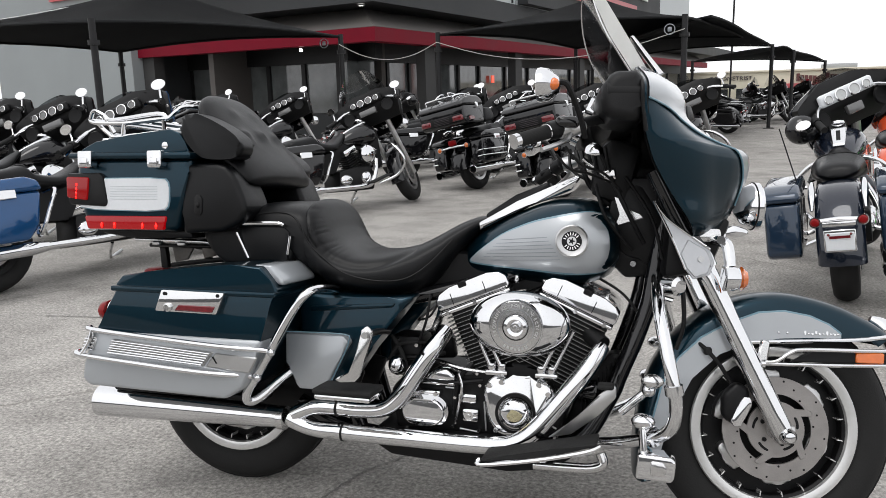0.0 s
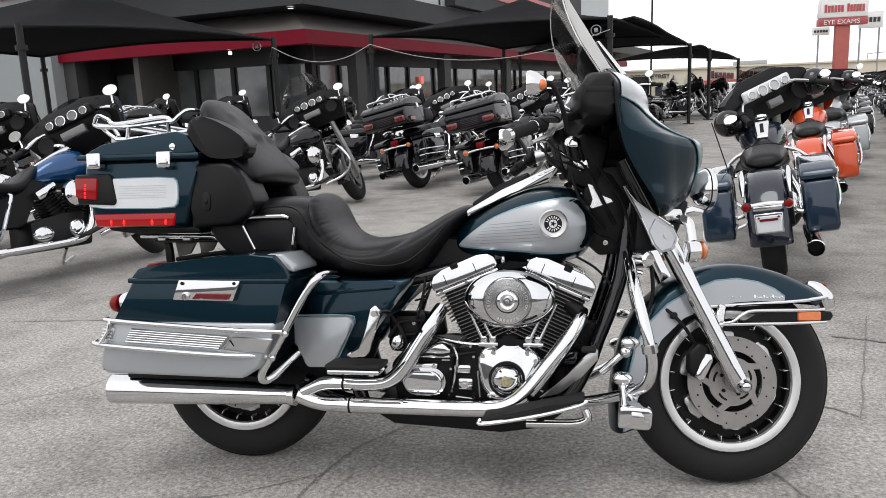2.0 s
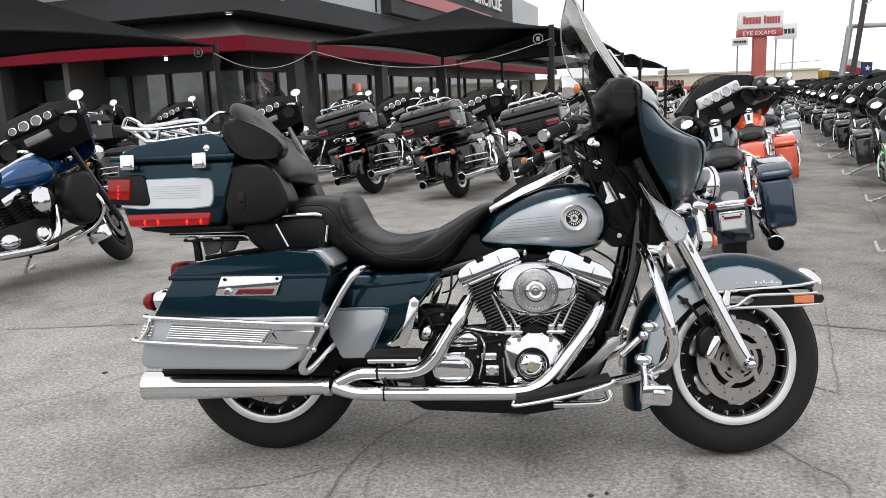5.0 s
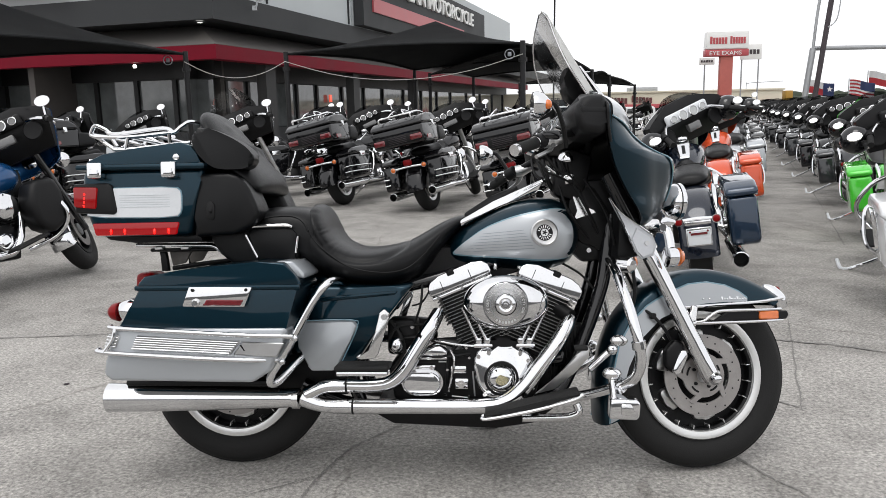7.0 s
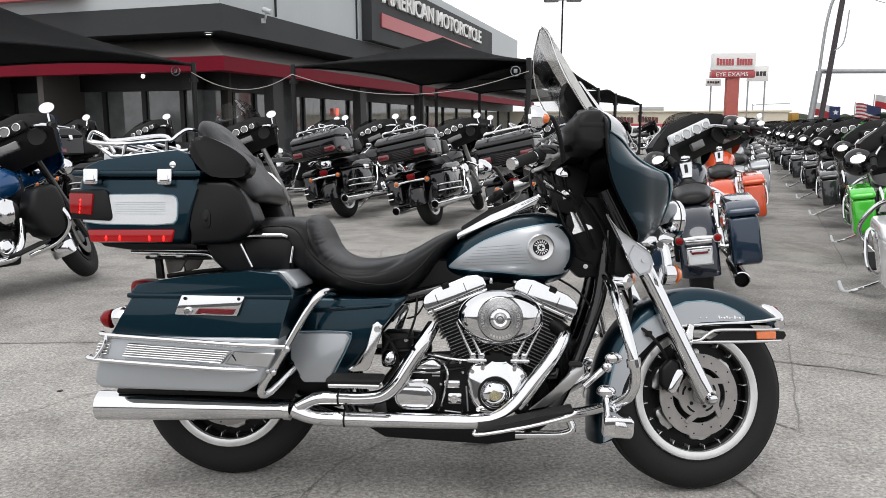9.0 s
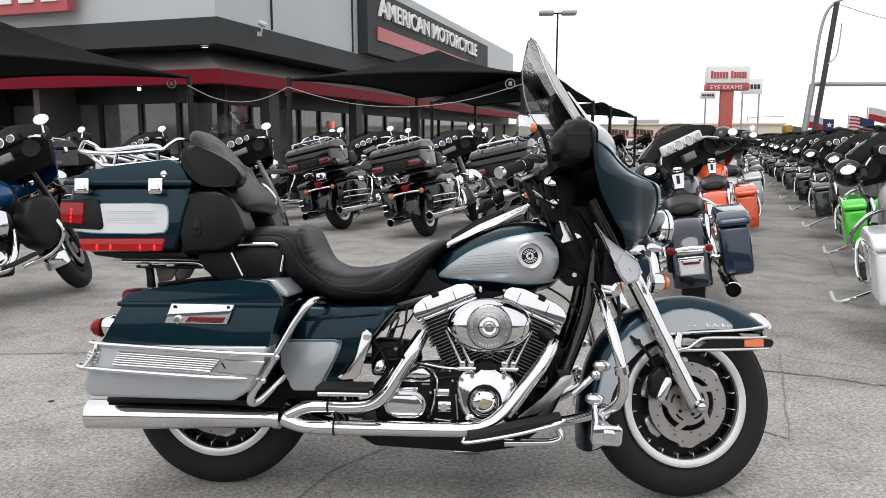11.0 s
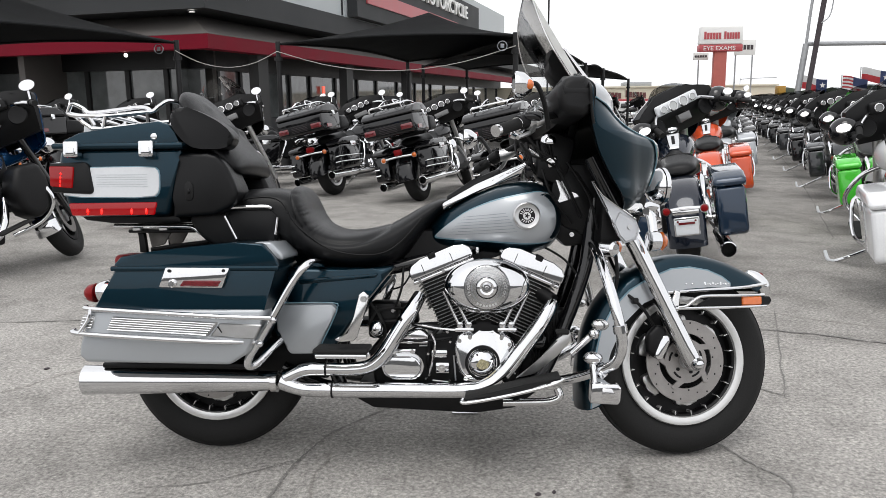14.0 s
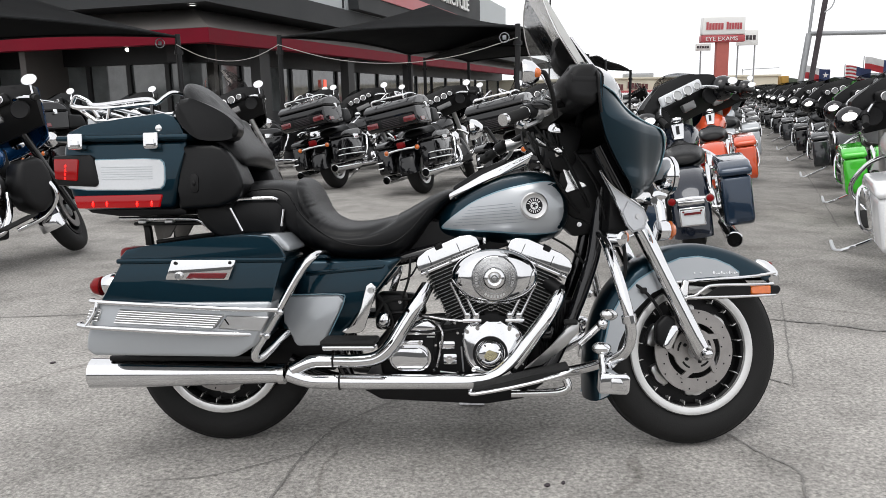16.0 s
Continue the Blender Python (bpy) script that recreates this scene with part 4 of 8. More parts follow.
for tilt, cx, cz in ((-22.5, 0.923, 0.314), (24.0, 0.938, 0.306)):
    m = Matrix.Translation((cx, 0, cz)) @ Matrix.Rotation(radians(tilt), 4, "Y")
    cyl = hp("cylinder", lathe([(0.0, 0.10), (0.060, 0.10), (0.060, 0.34), (0.0, 0.34)], 28, m @ pose(0, 0, 0, 90)), IRON, engine, "black finned cylinder")
    hp("cylinder_core", box(-0.083, 0.083, -0.117, 0.100, 0.115, 0.348, 0.012, 2, m), IRON, cyl)
    for k in range(19):
        z = 0.135 + k * 0.0115
        w = 0.086 + (0.012 if k > 8 else 0.0)
        f = box(-w, w, -0.124, 0.110, z, z + 0.0038, 0.0015, 1, m)
        hp("fin", f, IRON, cyl)
        e = bmesh.new()
        box(-w - 0.0008, w + 0.0008, -0.1248, -0.1228, z + 0.0014, z + 0.0024, 0, 1, m, e)
        hp("fin_edge", e, ALLOY, cyl, "bare metal fin edge")
    rb = prism([(-0.106, 0.346), (0.106, 0.346), (0.111, 0.354), (0.110, 0.378), (0.094, 0.394), (0.060, 0.404), (-0.060, 0.404), (-0.094, 0.394), (-0.110, 0.378), (-0.111, 0.354)], -0.126, 0.10, 0.020, 8)
    for v in rb.verts:
        if v.co.y < 0:
            v.co.y += (v.co.z - 0.346) * 0.05
    rb.transform(m)
    rocker = hp("rocker_box", rb, CHROME, engine, "chrome rocker box")
    hp("rocker_base", box(-0.108, 0.108, -0.128, 0.10, 0.330, 0.342, 0.004, 2, m), CHROME, rocker, "chrome rocker base")
    hp("gasket", box(-0.104, 0.104, -0.124, 0.10, 0.342, 0.347, 0, 1, m), IRON, rocker)
    for sx in (-0.085, 0.0, 0.085):
        hp("bolt", lathe([(0.0, -0.006), (0.0055, -0.006), (0.0065, 0.0), (0.0, 0.0)], 10, m @ Matrix.Translation((sx, -0.127, 0.336))), CHROME_WORN, rocker)
    for sx in (-0.062, 0.040):
        sm = prism([(sx, 0.352), (sx + 0.0022, 0.352), (sx + 0.0022, 0.385), (sx, 0.385)], -0.1268, -0.10, 0, 1)
        for v in sm.verts:
            v.co.y += (v.co.z - 0.346) * 0.05
        sm.transform(m)
        hp("seam", sm, IRON, rocker)
    hp("clip", box(-0.014 - 0.018 * (tilt < 0) + 0.010 * (tilt > 0), 0.014 - 0.018 * (tilt < 0) + 0.010 * (tilt > 0), -0.1262, -0.07, 0.388, 0.408, 0.004, 1, m), IRON, rocker)
    tx = 0.862 if tilt < 0 else 1.002
    out = -1 if tilt < 0 else 1
    for px in (-0.014, 0.016):
        hp("pushrod_tube", rod((tx + px + out * 0.055, -0.138, 0.56), (tx + px, -0.140, 0.44), 0.0062), CHROME, engine)
    tb = hp("tappet_block", box(tx - 0.032, tx + 0.032, -0.150, -0.10, 0.425, 0.440, 0.005, 2), CHROME, engine)
    for px in (-0.016, 0.014):
        hp("collar", lathe([(0.0, -0.010), (0.012, -0.010), (0.014, 0.0), (0.012, 0.010), (0.0, 0.010)], 16, Matrix.Translation((tx + px, -0.134, 0.448)) @ pose(0, 0, 0, 90)), CHROME, tb)

# air cleaner: an oval chrome dome with an engraved ring
ac = Matrix.Translation((0.936, -0.205, 0.583))
oval = ac @ Matrix.Diagonal((1.0, 1.0, 0.655, 1))
cleaner = hp("air_cleaner", lathe([(0.0, 0.05), (0.125, 0.05), (0.134, 0.02), (0.137, 0.004), (0.1365, -0.004), (0.133, -0.014), (0.124, -0.026), (0.108, -0.038), (0.088, -0.047), (0.066, -0.052), (0.0, -0.055)], 72, oval), CHROME, engine, "oval chrome air cleaner cover")
hp("backing", lathe([(0.0, 0.02), (0.110, 0.02), (0.110, 0.07), (0.0, 0.07)], 40, oval), IRON, cleaner)
hp("trim_ring", lathe([(0.0685, -0.045), (0.0695, -0.056), (0.0720, -0.056), (0.0730, -0.045)], 56, ac, True), CHROME, cleaner)
hp("insert", lathe([(0.034, -0.046), (0.035, -0.0572), (0.068, -0.0560), (0.068, -0.046)], 56, ac, True), CHROME_WORN, cleaner, "satin engraved ring")
hp("groove", lathe([(0.0478, -0.052), (0.0478, -0.0576), (0.0486, -0.0576), (0.0486, -0.052)], 56, ac, True), STRIPE, cleaner)
for k, ch in enumerate("SEQUENTIAL PORT INJECTION"):
    if ch != " ":
        t = radians(-112 + k * 224 / 24)
        at = ac @ Matrix.Translation((0.0535 * math.sin(t), -0.0572, 0.0535 * math.cos(t))) @ Matrix.Rotation(t, 4, "Y") @ pose(-0.0038, 0, 0, 90)
        words("letter", ch, 0.0115, ENGRAVED, at, 0.0004, cleaner)
for k in range(7):
    t = radians(150 + k * 10)
    at = ac @ Matrix.Rotation(t, 4, "Y") @ Matrix.Translation((0, -0.0572, 0.0575))
    hp("letter_mark", box(-0.003, 0.003, -0.0004, 0.0004, -0.0035, 0.0035, 0, 1, at), ENGRAVED, cleaner)
hp("centre_cap", lathe([(0.0, -0.062), (0.010, -0.062), (0.011, -0.058), (0.022, -0.064), (0.030, -0.062), (0.0345, -0.056), (0.0345, -0.045), (0.0, -0.045)], 40, ac), CHROME, cleaner)
hp("screw", lathe([(0.0, -0.069), (0.005, -0.069), (0.007, -0.061), (0.0, -0.061)], 12, ac), CHROME_WORN, cleaner)

# cam cover and timer cover
cam_poly = [(0.826, 0.392), (0.846, 0.424), (0.888, 0.430), (0.908, 0.414), (0.960, 0.414), (0.980, 0.432), (1.010, 0.414), (1.030, 0.388), (1.018, 0.362), (0.996, 0.352), (0.990, 0.315), (0.962, 0.266), (0.872, 0.255), (0.838, 0.305)]
cam_mesh = prism(cam_poly, -0.166, -0.10, 0.030, 8, soft=1)
for v in cam_mesh.verts:
    if v.co.y < -0.11:
        v.co.y += max(0.0, v.co.z - 0.388) * 0.42
cc = hp("cam_cover", cam_mesh, CHROME, engine, "polished cam cover")
tm = Matrix.Translation((0.921, -0.164, 0.327))
tc = hp("timer_cover", lathe([(0.0, -0.026), (0.022, -0.025), (0.036, -0.021), (0.044, -0.012), (0.047, 0.0), (0.047, 0.01), (0.0, 0.01)], 48, tm), CHROME, cc, "round chrome timer cover")
hp("groove", lathe([(0.048, -0.0035), (0.057, -0.0025), (0.058, 0.006), (0.048, 0.006)], 40, tm, True), IRON, cc)
hp("emblem", prism([(-0.020, -0.004), (-0.006, 0.016), (0.008, 0.012), (0.022, 0.004), (0.014, -0.012), (-0.004, -0.016)], -0.0275, -0.024, 0.001, 1, tm @ Matrix.Diagonal((1.15, 1, 1.15, 1)), soft=1), BRASS, tc, "brass emblem")
for a in range(4):
    t = a * math.pi / 2 + 0.5
    hp("screw", lathe([(0.0, -0.026), (0.003, -0.026), (0.003, -0.02), (0.0, -0.02)], 8, tm @ Matrix.Translation((0.036 * math.cos(t), 0, 0.036 * math.sin(t)))), IRON, tc)
for x, z in ((0.846, 0.400), (0.880, 0.412), (1.010, 0.387), (0.984, 0.412), (0.866, 0.275), (0.955, 0.282)):
    hp("bolt", lathe([(0.0, -0.012), (0.007, -0.012), (0.007, 0.0), (0.0, 0.0)], 10, Matrix.Translation((x, -0.155, z))), CHROME_WORN, cc)

# Bright bolts, edges and tubes added to stand for highlights on the black case.
for x, z in ((0.600, 0.252), (0.640, 0.238), (0.700, 0.232), (0.735, 0.268), (0.742, 0.352), (0.742, 0.392), (0.812, 0.262), (0.815, 0.392), (0.806, 0.425), (1.035, 0.330), (1.028, 0.262), (0.995, 0.236), (0.600, 0.385), (0.575, 0.345)):
    hp("bolt", lathe([(0.0, -0.010), (0.0045, -0.010), (0.0065, -0.004), (0.0065, 0.004), (0.0, 0.004)], 10, Matrix.Translation((x, -0.134, z))), CHROME_WORN, engine)
for x0, z0, x1, z1 in ((0.565, 0.405, 0.612, 0.418), (0.755, 0.262, 0.812, 0.256), (0.725, 0.240, 0.820, 0.234), (0.712, 0.378, 0.745, 0.378), (0.826, 0.345, 0.832, 0.262), (1.000, 0.300, 1.030, 0.285)):
    hp("highlight_line", rod((x0, -0.133, z0), (x1, -0.133, z1), 0.0028, 8), ALLOY, engine, "bright line standing for a highlight on the black case")
for line in ([(0.70, -0.142, 0.452), (0.735, -0.150, 0.446), (0.775, -0.146, 0.438), (0.835, -0.140, 0.432)], [(0.752, -0.140, 0.420), (0.765, -0.152, 0.390), (0.758, -0.152, 0.340), (0.745, -0.148, 0.280)]):
    hp("highlight_tube", tube(line, 0.0042, 8, 6), CHROME_WORN, engine, "bright tube standing for a highlight on the black case")

# gearbox side cover, starter and small chrome fittings
def capsule(cx, cz, a, r, n=10):
    """Outline of a long oval plate."""
    return [(cx + a + r * math.cos(t), cz + r * math.sin(t)) for t in (math.pi * k / n - math.pi / 2 for k in range(n + 1))] + [(cx - a + r * math.cos(t), cz + r * math.sin(t)) for t in (math.pi * k / n + math.pi / 2 for k in range(n + 1))]


gb = hp("gearbox_cover", prism(capsule(0.659, 0.314, 0.024, 0.045), -0.160, -0.10, 0.006, 2, soft=1), CHROME, engine, "chrome gearbox side cover")
hp("dome", prism(capsule(0.659, 0.314, 0.024, 0.038), -0.186, -0.155, 0.028, 7), CHROME, gb)
hp("cover_top", prism([(0.618, 0.352), (0.700, 0.354), (0.704, 0.372), (0.614, 0.370)], -0.158, -0.10, 0.006, 2), CHROME, gb)
for x in (0.632, 0.690):
    hp("screw", lathe([(0.0, -0.008), (0.006, -0.008), (0.007, 0.004), (0.0, 0.004)], 10, Matrix.Translation((x, -0.158, 0.363))), CHROME_WORN, gb)
hp("starter", prism([(0.645, 0.388), (0.742, 0.388), (0.742, 0.398), (0.645, 0.398)], -0.155, -0.09, 0.004, 2), CHROME, engine)
hp("starter_cover", prism([(0.648, 0.398), (0.744, 0.398), (0.742, 0.420), (0.722, 0.434), (0.698, 0.437), (0.668, 0.424)], -0.155, -0.08, 0.010, 3, soft=1), CHROME, engine)
hp("oil_line_fitting", prism([(0.752, 0.338), (0.806, 0.338), (0.806, 0.366), (0.752, 0.366)], -0.145, -0.09, 0.006), CHROME, engine)
of = hp("oil_pump_cover", prism([(0.766, 0.288), (0.812, 0.288), (0.812, 0.325), (0.766, 0.325)], -0.15, -0.09, 0.006), CHROME, engine)
hp("plug", lathe([(0.0, -0.012), (0.005, -0.012), (0.006, -0.008), (0.013, -0.008), (0.013, 0.0), (0.0, 0.0)], 16, Matrix.Translation((0.787, -0.15, 0.306))), CHROME_WORN, of)
for line, r in (([(0.62, -0.14, 0.40), (0.72, -0.15, 0.395), (0.82, -0.13, 0.405)], 0.006), ([(0.74, -0.13, 0.30), (0.75, -0.14, 0.40), (0.79, -0.12, 0.45)], 0.007), ([(0.55, -0.13, 0.45), (0.65, -0.14, 0.46), (0.76, -0.12, 0.43)], 0.007)):
    hp("hose", tube(line, r, 8, 5), IRON, engine)
hp("cable", tube([(0.66, -0.12, 0.64), (0.655, -0.14, 0.57), (0.63, -0.14, 0.50)], 0.004, 6, 5), IRON, engine)
rows = [[(x, y * k / 3, z) for k in range(-3, 4)] for x, y, z in curve_through([(1.281, -0.05, 0.741), (1.267, -0.06, 0.640), (1.234, -0.07, 0.537), (1.195, -0.08, 0.439), (1.165, -0.09, 0.365), (1.09, -0.11, 0.25)], 4)]
web = skin(rows, False, False)
bmesh.ops.solidify(web, geom=web.faces[:], thickness=0.012)
hp("downtube_web", web, IRON, engine, "black panel between the front frame tubes")
hp("oil_filter", lathe([(0.0, -0.05), (0.030, -0.05), (0.036, -0.042), (0.036, 0.05), (0.0, 0.05)], 24, Matrix.Translation((1.095, -0.03, 0.375)) @ pose(0, 0, 0, 0, 0, 70)), GLOSS_BLACK, engine, "black oil filter")
hp("neck_bolt", lathe([(0.0, -0.010), (0.008, -0.010), (0.011, 0.0), (0.0, 0.0)], 14, Matrix.Translation((1.222, -0.044, 0.742))), CHROME_WORN, engine, "bright neck bolt")
hp("wiring", tube([(1.13, -0.055, 0.700), (1.20, -0.055, 0.655), (1.245, -0.06, 0.585), (1.225, -0.06, 0.50)], 0.0038, 8, 6), RUBBER, engine)
hp("exhaust_port", rod((1.095, -0.09, 0.560), (1.150, -0.138, 0.526), 0.026, 18), IRON, engine, "black exhaust port")
hp("wiring_conduit", tube([(1.258, 0.02, 0.78), (1.240, 0.02, 0.665), (1.208, 0.02, 0.557), (1.170, 0.02, 0.455), (1.13, 0.02, 0.37)], 0.020, 12, 5), GLOSS_BLACK, engine, "black wiring conduit")
reg = hp("regulator", prism([(1.03, 0.25), (1.10, 0.255), (1.165, 0.365), (1.192, 0.44), (1.205, 0.49), (1.165, 0.49), (1.09, 0.40)], -0.05, 0.05, 0.010, 2), IRON, engine, "black finned regulator behind the front tubes")
for k in range(9):
    hp("fin", box(1.090 + 0.011 * k, 1.093 + 0.011 * k, -0.066, -0.045, 0.285 + 0.018 * k, 0.365 + 0.014 * k, 0.001, 1), IRON, reg)
for x, z in ((0.845, 0.683), (0.905, 0.690), (0.985, 0.692), (1.030, 0.700)):
    hp("fitting", lathe([(0.0, -0.010), (0.006, -0.009), (0.008, 0.0), (0.006, 0.012), (0.0, 0.012)], 12, Matrix.Translation((x, -0.085, z)) @ pose(0, 0, 0, 90)), CHROME_WORN, engine)
for line in ([(0.835, -0.08, 0.695), (0.850, -0.095, 0.670), (0.868, -0.09, 0.650)], [(1.040, -0.08, 0.705), (1.010, -0.098, 0.680), (0.985, -0.09, 0.660)]):
    hp("fuel_line", tube(line, 0.004, 8, 5), RUBBER, engine)
hp("backbone", prism([(0.56, 0.640), (0.70, 0.635), (0.95, 0.662), (1.05, 0.690), (0.85, 0.745), (0.72, 0.770), (0.64, 0.70)], -0.055, 0.055, 0.012, 2), IRON, engine, "black frame backbone")
hp("neck_panel", prism([(1.155, 0.745), (1.20, 0.700), (1.285, 0.71), (1.31, 0.80), (1.24, 0.88), (1.17, 0.80)], -0.040, 0.040, 0.012, 2), IRON, engine, "black panel below the steering neck")
hp("horn", lathe([(0.0, 0.0), (0.05, 0.0), (0.055, 0.02), (0.04, 0.04), (0.0, 0.045)], 24, Matrix.Translation((0.93, 0.14, 0.60)) @ Matrix.Diagonal((1, 1, 1, 1))), CHROME, engine)
hp("inner_panel", prism([(0.58, 0.42), (0.70, 0.43), (0.69, 0.50), (0.60, 0.51)], 0.02, 0.06, 0.01), IRON, engine)
hp("brake_cylinder", ball((0.575, -0.16, 0.44), (0.026, 0.03, 0.03)), CHROME, engine)
for line, r in (([(0.55, -0.14, 0.52), (0.585, -0.152, 0.475), (0.60, -0.152, 0.42), (0.57, -0.15, 0.37)], 0.006), ([(0.66, -0.12, 0.50), (0.62, -0.145, 0.505), (0.575, -0.150, 0.495), (0.545, -0.15, 0.45)], 0.005), ([(0.70, -0.10, 0.47), (0.645, -0.145, 0.455), (0.62, -0.15, 0.41), (0.64, -0.15, 0.36)], 0.0065)):
    hp("hose", tube(line, r, 8, 6), RUBBER, engine)
for x, z in ((0.565, 0.505), (0.625, 0.495), (0.633, 0.425)):
    hp("bolt", lathe([(0.0, -0.010), (0.006, -0.010), (0.008, 0.0), (0.0, 0.0)], 10, Matrix.Translation((x, -0.131, z))), CHROME_WORN, engine)
hp("rear_brake_box", box(0.54, 0.64, -0.13, -0.02, 0.40, 0.52, 0.015), IRON, engine)

# exhaust
low = [(1.150, -0.140, 0.524), (1.132, -0.165, 0.494), (1.094, -0.188, 0.438), (1.035, -0.203, 0.362), (0.982, -0.214, 0.298), (0.93, -0.22, 0.262), (0.86, -0.225, 0.250), (0.62, -0.23, 0.250), (0.44, -0.235, 0.252), (0.34, -0.235, 0.255), (0.27, -0.235, 0.278)]
ex = hp("exhaust_pipe", tube(low, [0.021, 0.024, 0.026, 0.026, 0.026, 0.025, 0.024, 0.024, 0.025, 0.023, 0.026], 18, 6), CHROME, None, "chrome exhaust pipe")
up = [(0.715, -0.14, 0.545), (0.690, -0.185, 0.50), (0.645, -0.20, 0.43), (0.60, -0.21, 0.36), (0.555, -0.215, 0.324), (0.49, -0.22, 0.315), (0.41, -0.225, 0.317), (0.345, -0.23, 0.315), (0.285, -0.235, 0.290)]
hp("exhaust_pipe", tube(up, [0.022, 0.025, 0.026, 0.025, 0.023, 0.022, 0.022, 0.023, 0.024], 18, 6), CHROME, None, "chrome exhaust pipe")
for x, z, r, y in ((0.418, 0.317, 0.0245, -0.225), (0.44, 0.252, 0.0265, -0.235)):
    hp("clamp", rod((x - 0.003, y, z), (x + 0.003, y, z), r, 20), IRON, ex)
for s in (1, -1):
    mm = Matrix.Translation((0, -0.245 * s, 0))
    muf = hp("muffler", lathe([(0.0, 0.26), (0.029, 0.26), (0.031, 0.23), (0.033, 0.20), (0.041, -0.05), (0.047, -0.30), (0.0485, -0.368), (0.046, -0.370), (0.044, -0.30), (0.0, -0.30)], 40, mm @ Matrix.Translation((0, 0, 0.282)) @ pose(0, 0, 0, 0, 0, -90)), CHROME, None, "long chrome muffler")
    hp("clamp", rod((0.245, -0.245 * s, 0.280), (0.265, -0.245 * s, 0.280), 0.034, 24), CHROME_WORN, muf)
    hp("bracket", box(-0.30, 0.20, -0.245 * s - 0.03, -0.245 * s + 0.05, 0.325, 0.345, 0.008), IRON, muf)

# saddlebags
for s in (1, -1):
    side = Matrix.Diagonal((1, s, 1, 1))
    body = [(-0.192, 0.655), (-0.222, 0.578), (-0.262, 0.535), (-0.30, 0.43), (-0.305, 0.39), (-0.285, 0.372), (0.16, 0.366), (0.215, 0.40), (0.255, 0.49), (0.300, 0.64), (0.303, 0.655)]
    bag = hp("saddlebag", prism(body, -0.395, -0.165, 0.018, 3, side), TEAL, None, "teal hard saddlebag with silver lower panel")
    low_p = [(-0.268, 0.533), (-0.302, 0.43), (-0.307, 0.39), (-0.285, 0.370), (0.16, 0.364), (0.217, 0.40), (0.255, 0.487), (0.272, 0.533)]
    hp("lower_panel", prism(low_p, -0.402, -0.30, 0.012, 3, side), SILVER, bag, "silver lower panel")
    lid = [(-0.200, 0.652), (-0.198, 0.668), (-0.176, 0.692), (-0.09, 0.706), (0.05, 0.722), (0.17, 0.733), (0.262, 0.730), (0.292, 0.695), (0.312, 0.668), (0.312, 0.655)]
    hp("lid", prism(lid, -0.385, -0.17, 0.022, 4, side), TEAL, bag, "teal bag lid")
    hp("lid_edge", prism([(-0.202, 0.648), (0.314, 0.650), (0.314, 0.664), (-0.202, 0.664)], -0.403, -0.165, 0.005, 2, side), TEAL, bag)
    hp("lid_tip", prism([(0.215, 0.731), (0.268, 0.731), (0.306, 0.690), (0.306, 0.676), (0.268, 0.682), (0.246, 0.700)], -0.36, -0.16, 0.012, 3, side @ Matrix.Translation((0.012, 0, 0.002))), SILVER, bag, "silver corner of the lid")
    lp = [(-0.025, 0.662), (0.172, 0.660), (0.147, 0.598), (-0.048, 0.600)]
    latch = hp("latch_plate", prism(lp, -0.418, -0.39, 0.006, 2, side), CHROME, bag, "chrome latch plate")
    hp("reflector", prism([(0.030, 0.623), (0.146, 0.622), (0.136, 0.603), (0.016, 0.604)], -0.4205, -0.41, 0.003, 1, side), RED_DARK, latch, "dark red reflector")
    hp("lock", lathe([(0.0, -0.008), (0.008, -0.008), (0.0125, -0.004), (0.0125, 0.01), (0.0, 0.01)], 20, side @ Matrix.Translation((-0.003, -0.418, 0.613))), CHROME_WORN, latch)
    for bx in (-0.012, 0.153):
        hp("screw", lathe([(0.0, -0.003), (0.005, -0.003), (0.005, 0.004), (0.0, 0.004)], 12, side @ Matrix.Translation((bx, -0.418, 0.651))), IRON, latch)
    # ribbed trim and rails
    rb = hp("ribbed_trim", prism([(-0.196, 0.512), (0.130, 0.494), (0.096, 0.452), (-0.214, 0.468)], -0.406, -0.398, 0.003, 1, side), ALLOY, bag, "ribbed chrome trim")
    for k in range(6):
        f = (k + 0.3) / 5.6
        z0, z1 = 0.509 - f * 0.038, 0.491 - f * 0.036
        hp("rib", rod((-0.194 - 0.018 * f, -0.409 * s, z0), (0.122 - 0.03 * f, -0.409 * s, z1), 0.0028, 8), CHROME, rb)
    rb2 = hp("ribbed_trim", prism([(-0.285, 0.518), (-0.250, 0.512), (-0.262, 0.474), (-0.302, 0.476)], -0.405, -0.398, 0.003, 1, side), ALLOY, bag, "ribbed chrome trim")
    for k in range(4):
        z = 0.508 - k * 0.0095
        hp("rib", rod((-0.288 - k * 0.003, -0.407 * s, z), (-0.254 - k * 0.003, -0.407 * s, z - 0.002), 0.0024, 8), CHROME, rb2)
    hp("plain_trim", prism([(0.135, 0.492), (0.262, 0.487), (0.238, 0.443), (0.104, 0.452)], -0.407, -0.398, 0.003, 1, side), ALLOY, bag, "satin trim plate")
    hp("scrape", prism([(0.125, 0.482), (0.131, 0.482), (0.142, 0.464), (0.139, 0.463)], -0.4085, -0.4065, 0, 1, side), IRON, bag)
    hp("rail", tube([(-0.285, -0.385 * s, 0.537), (-0.262, -0.405 * s, 0.534), (-0.05, -0.413 * s, 0.523), (0.15, -0.412 * s, 0.512), (0.285, -0.39 * s, 0.505)], 0.0078, 10, 5), CHROME, bag, "chrome side rail")
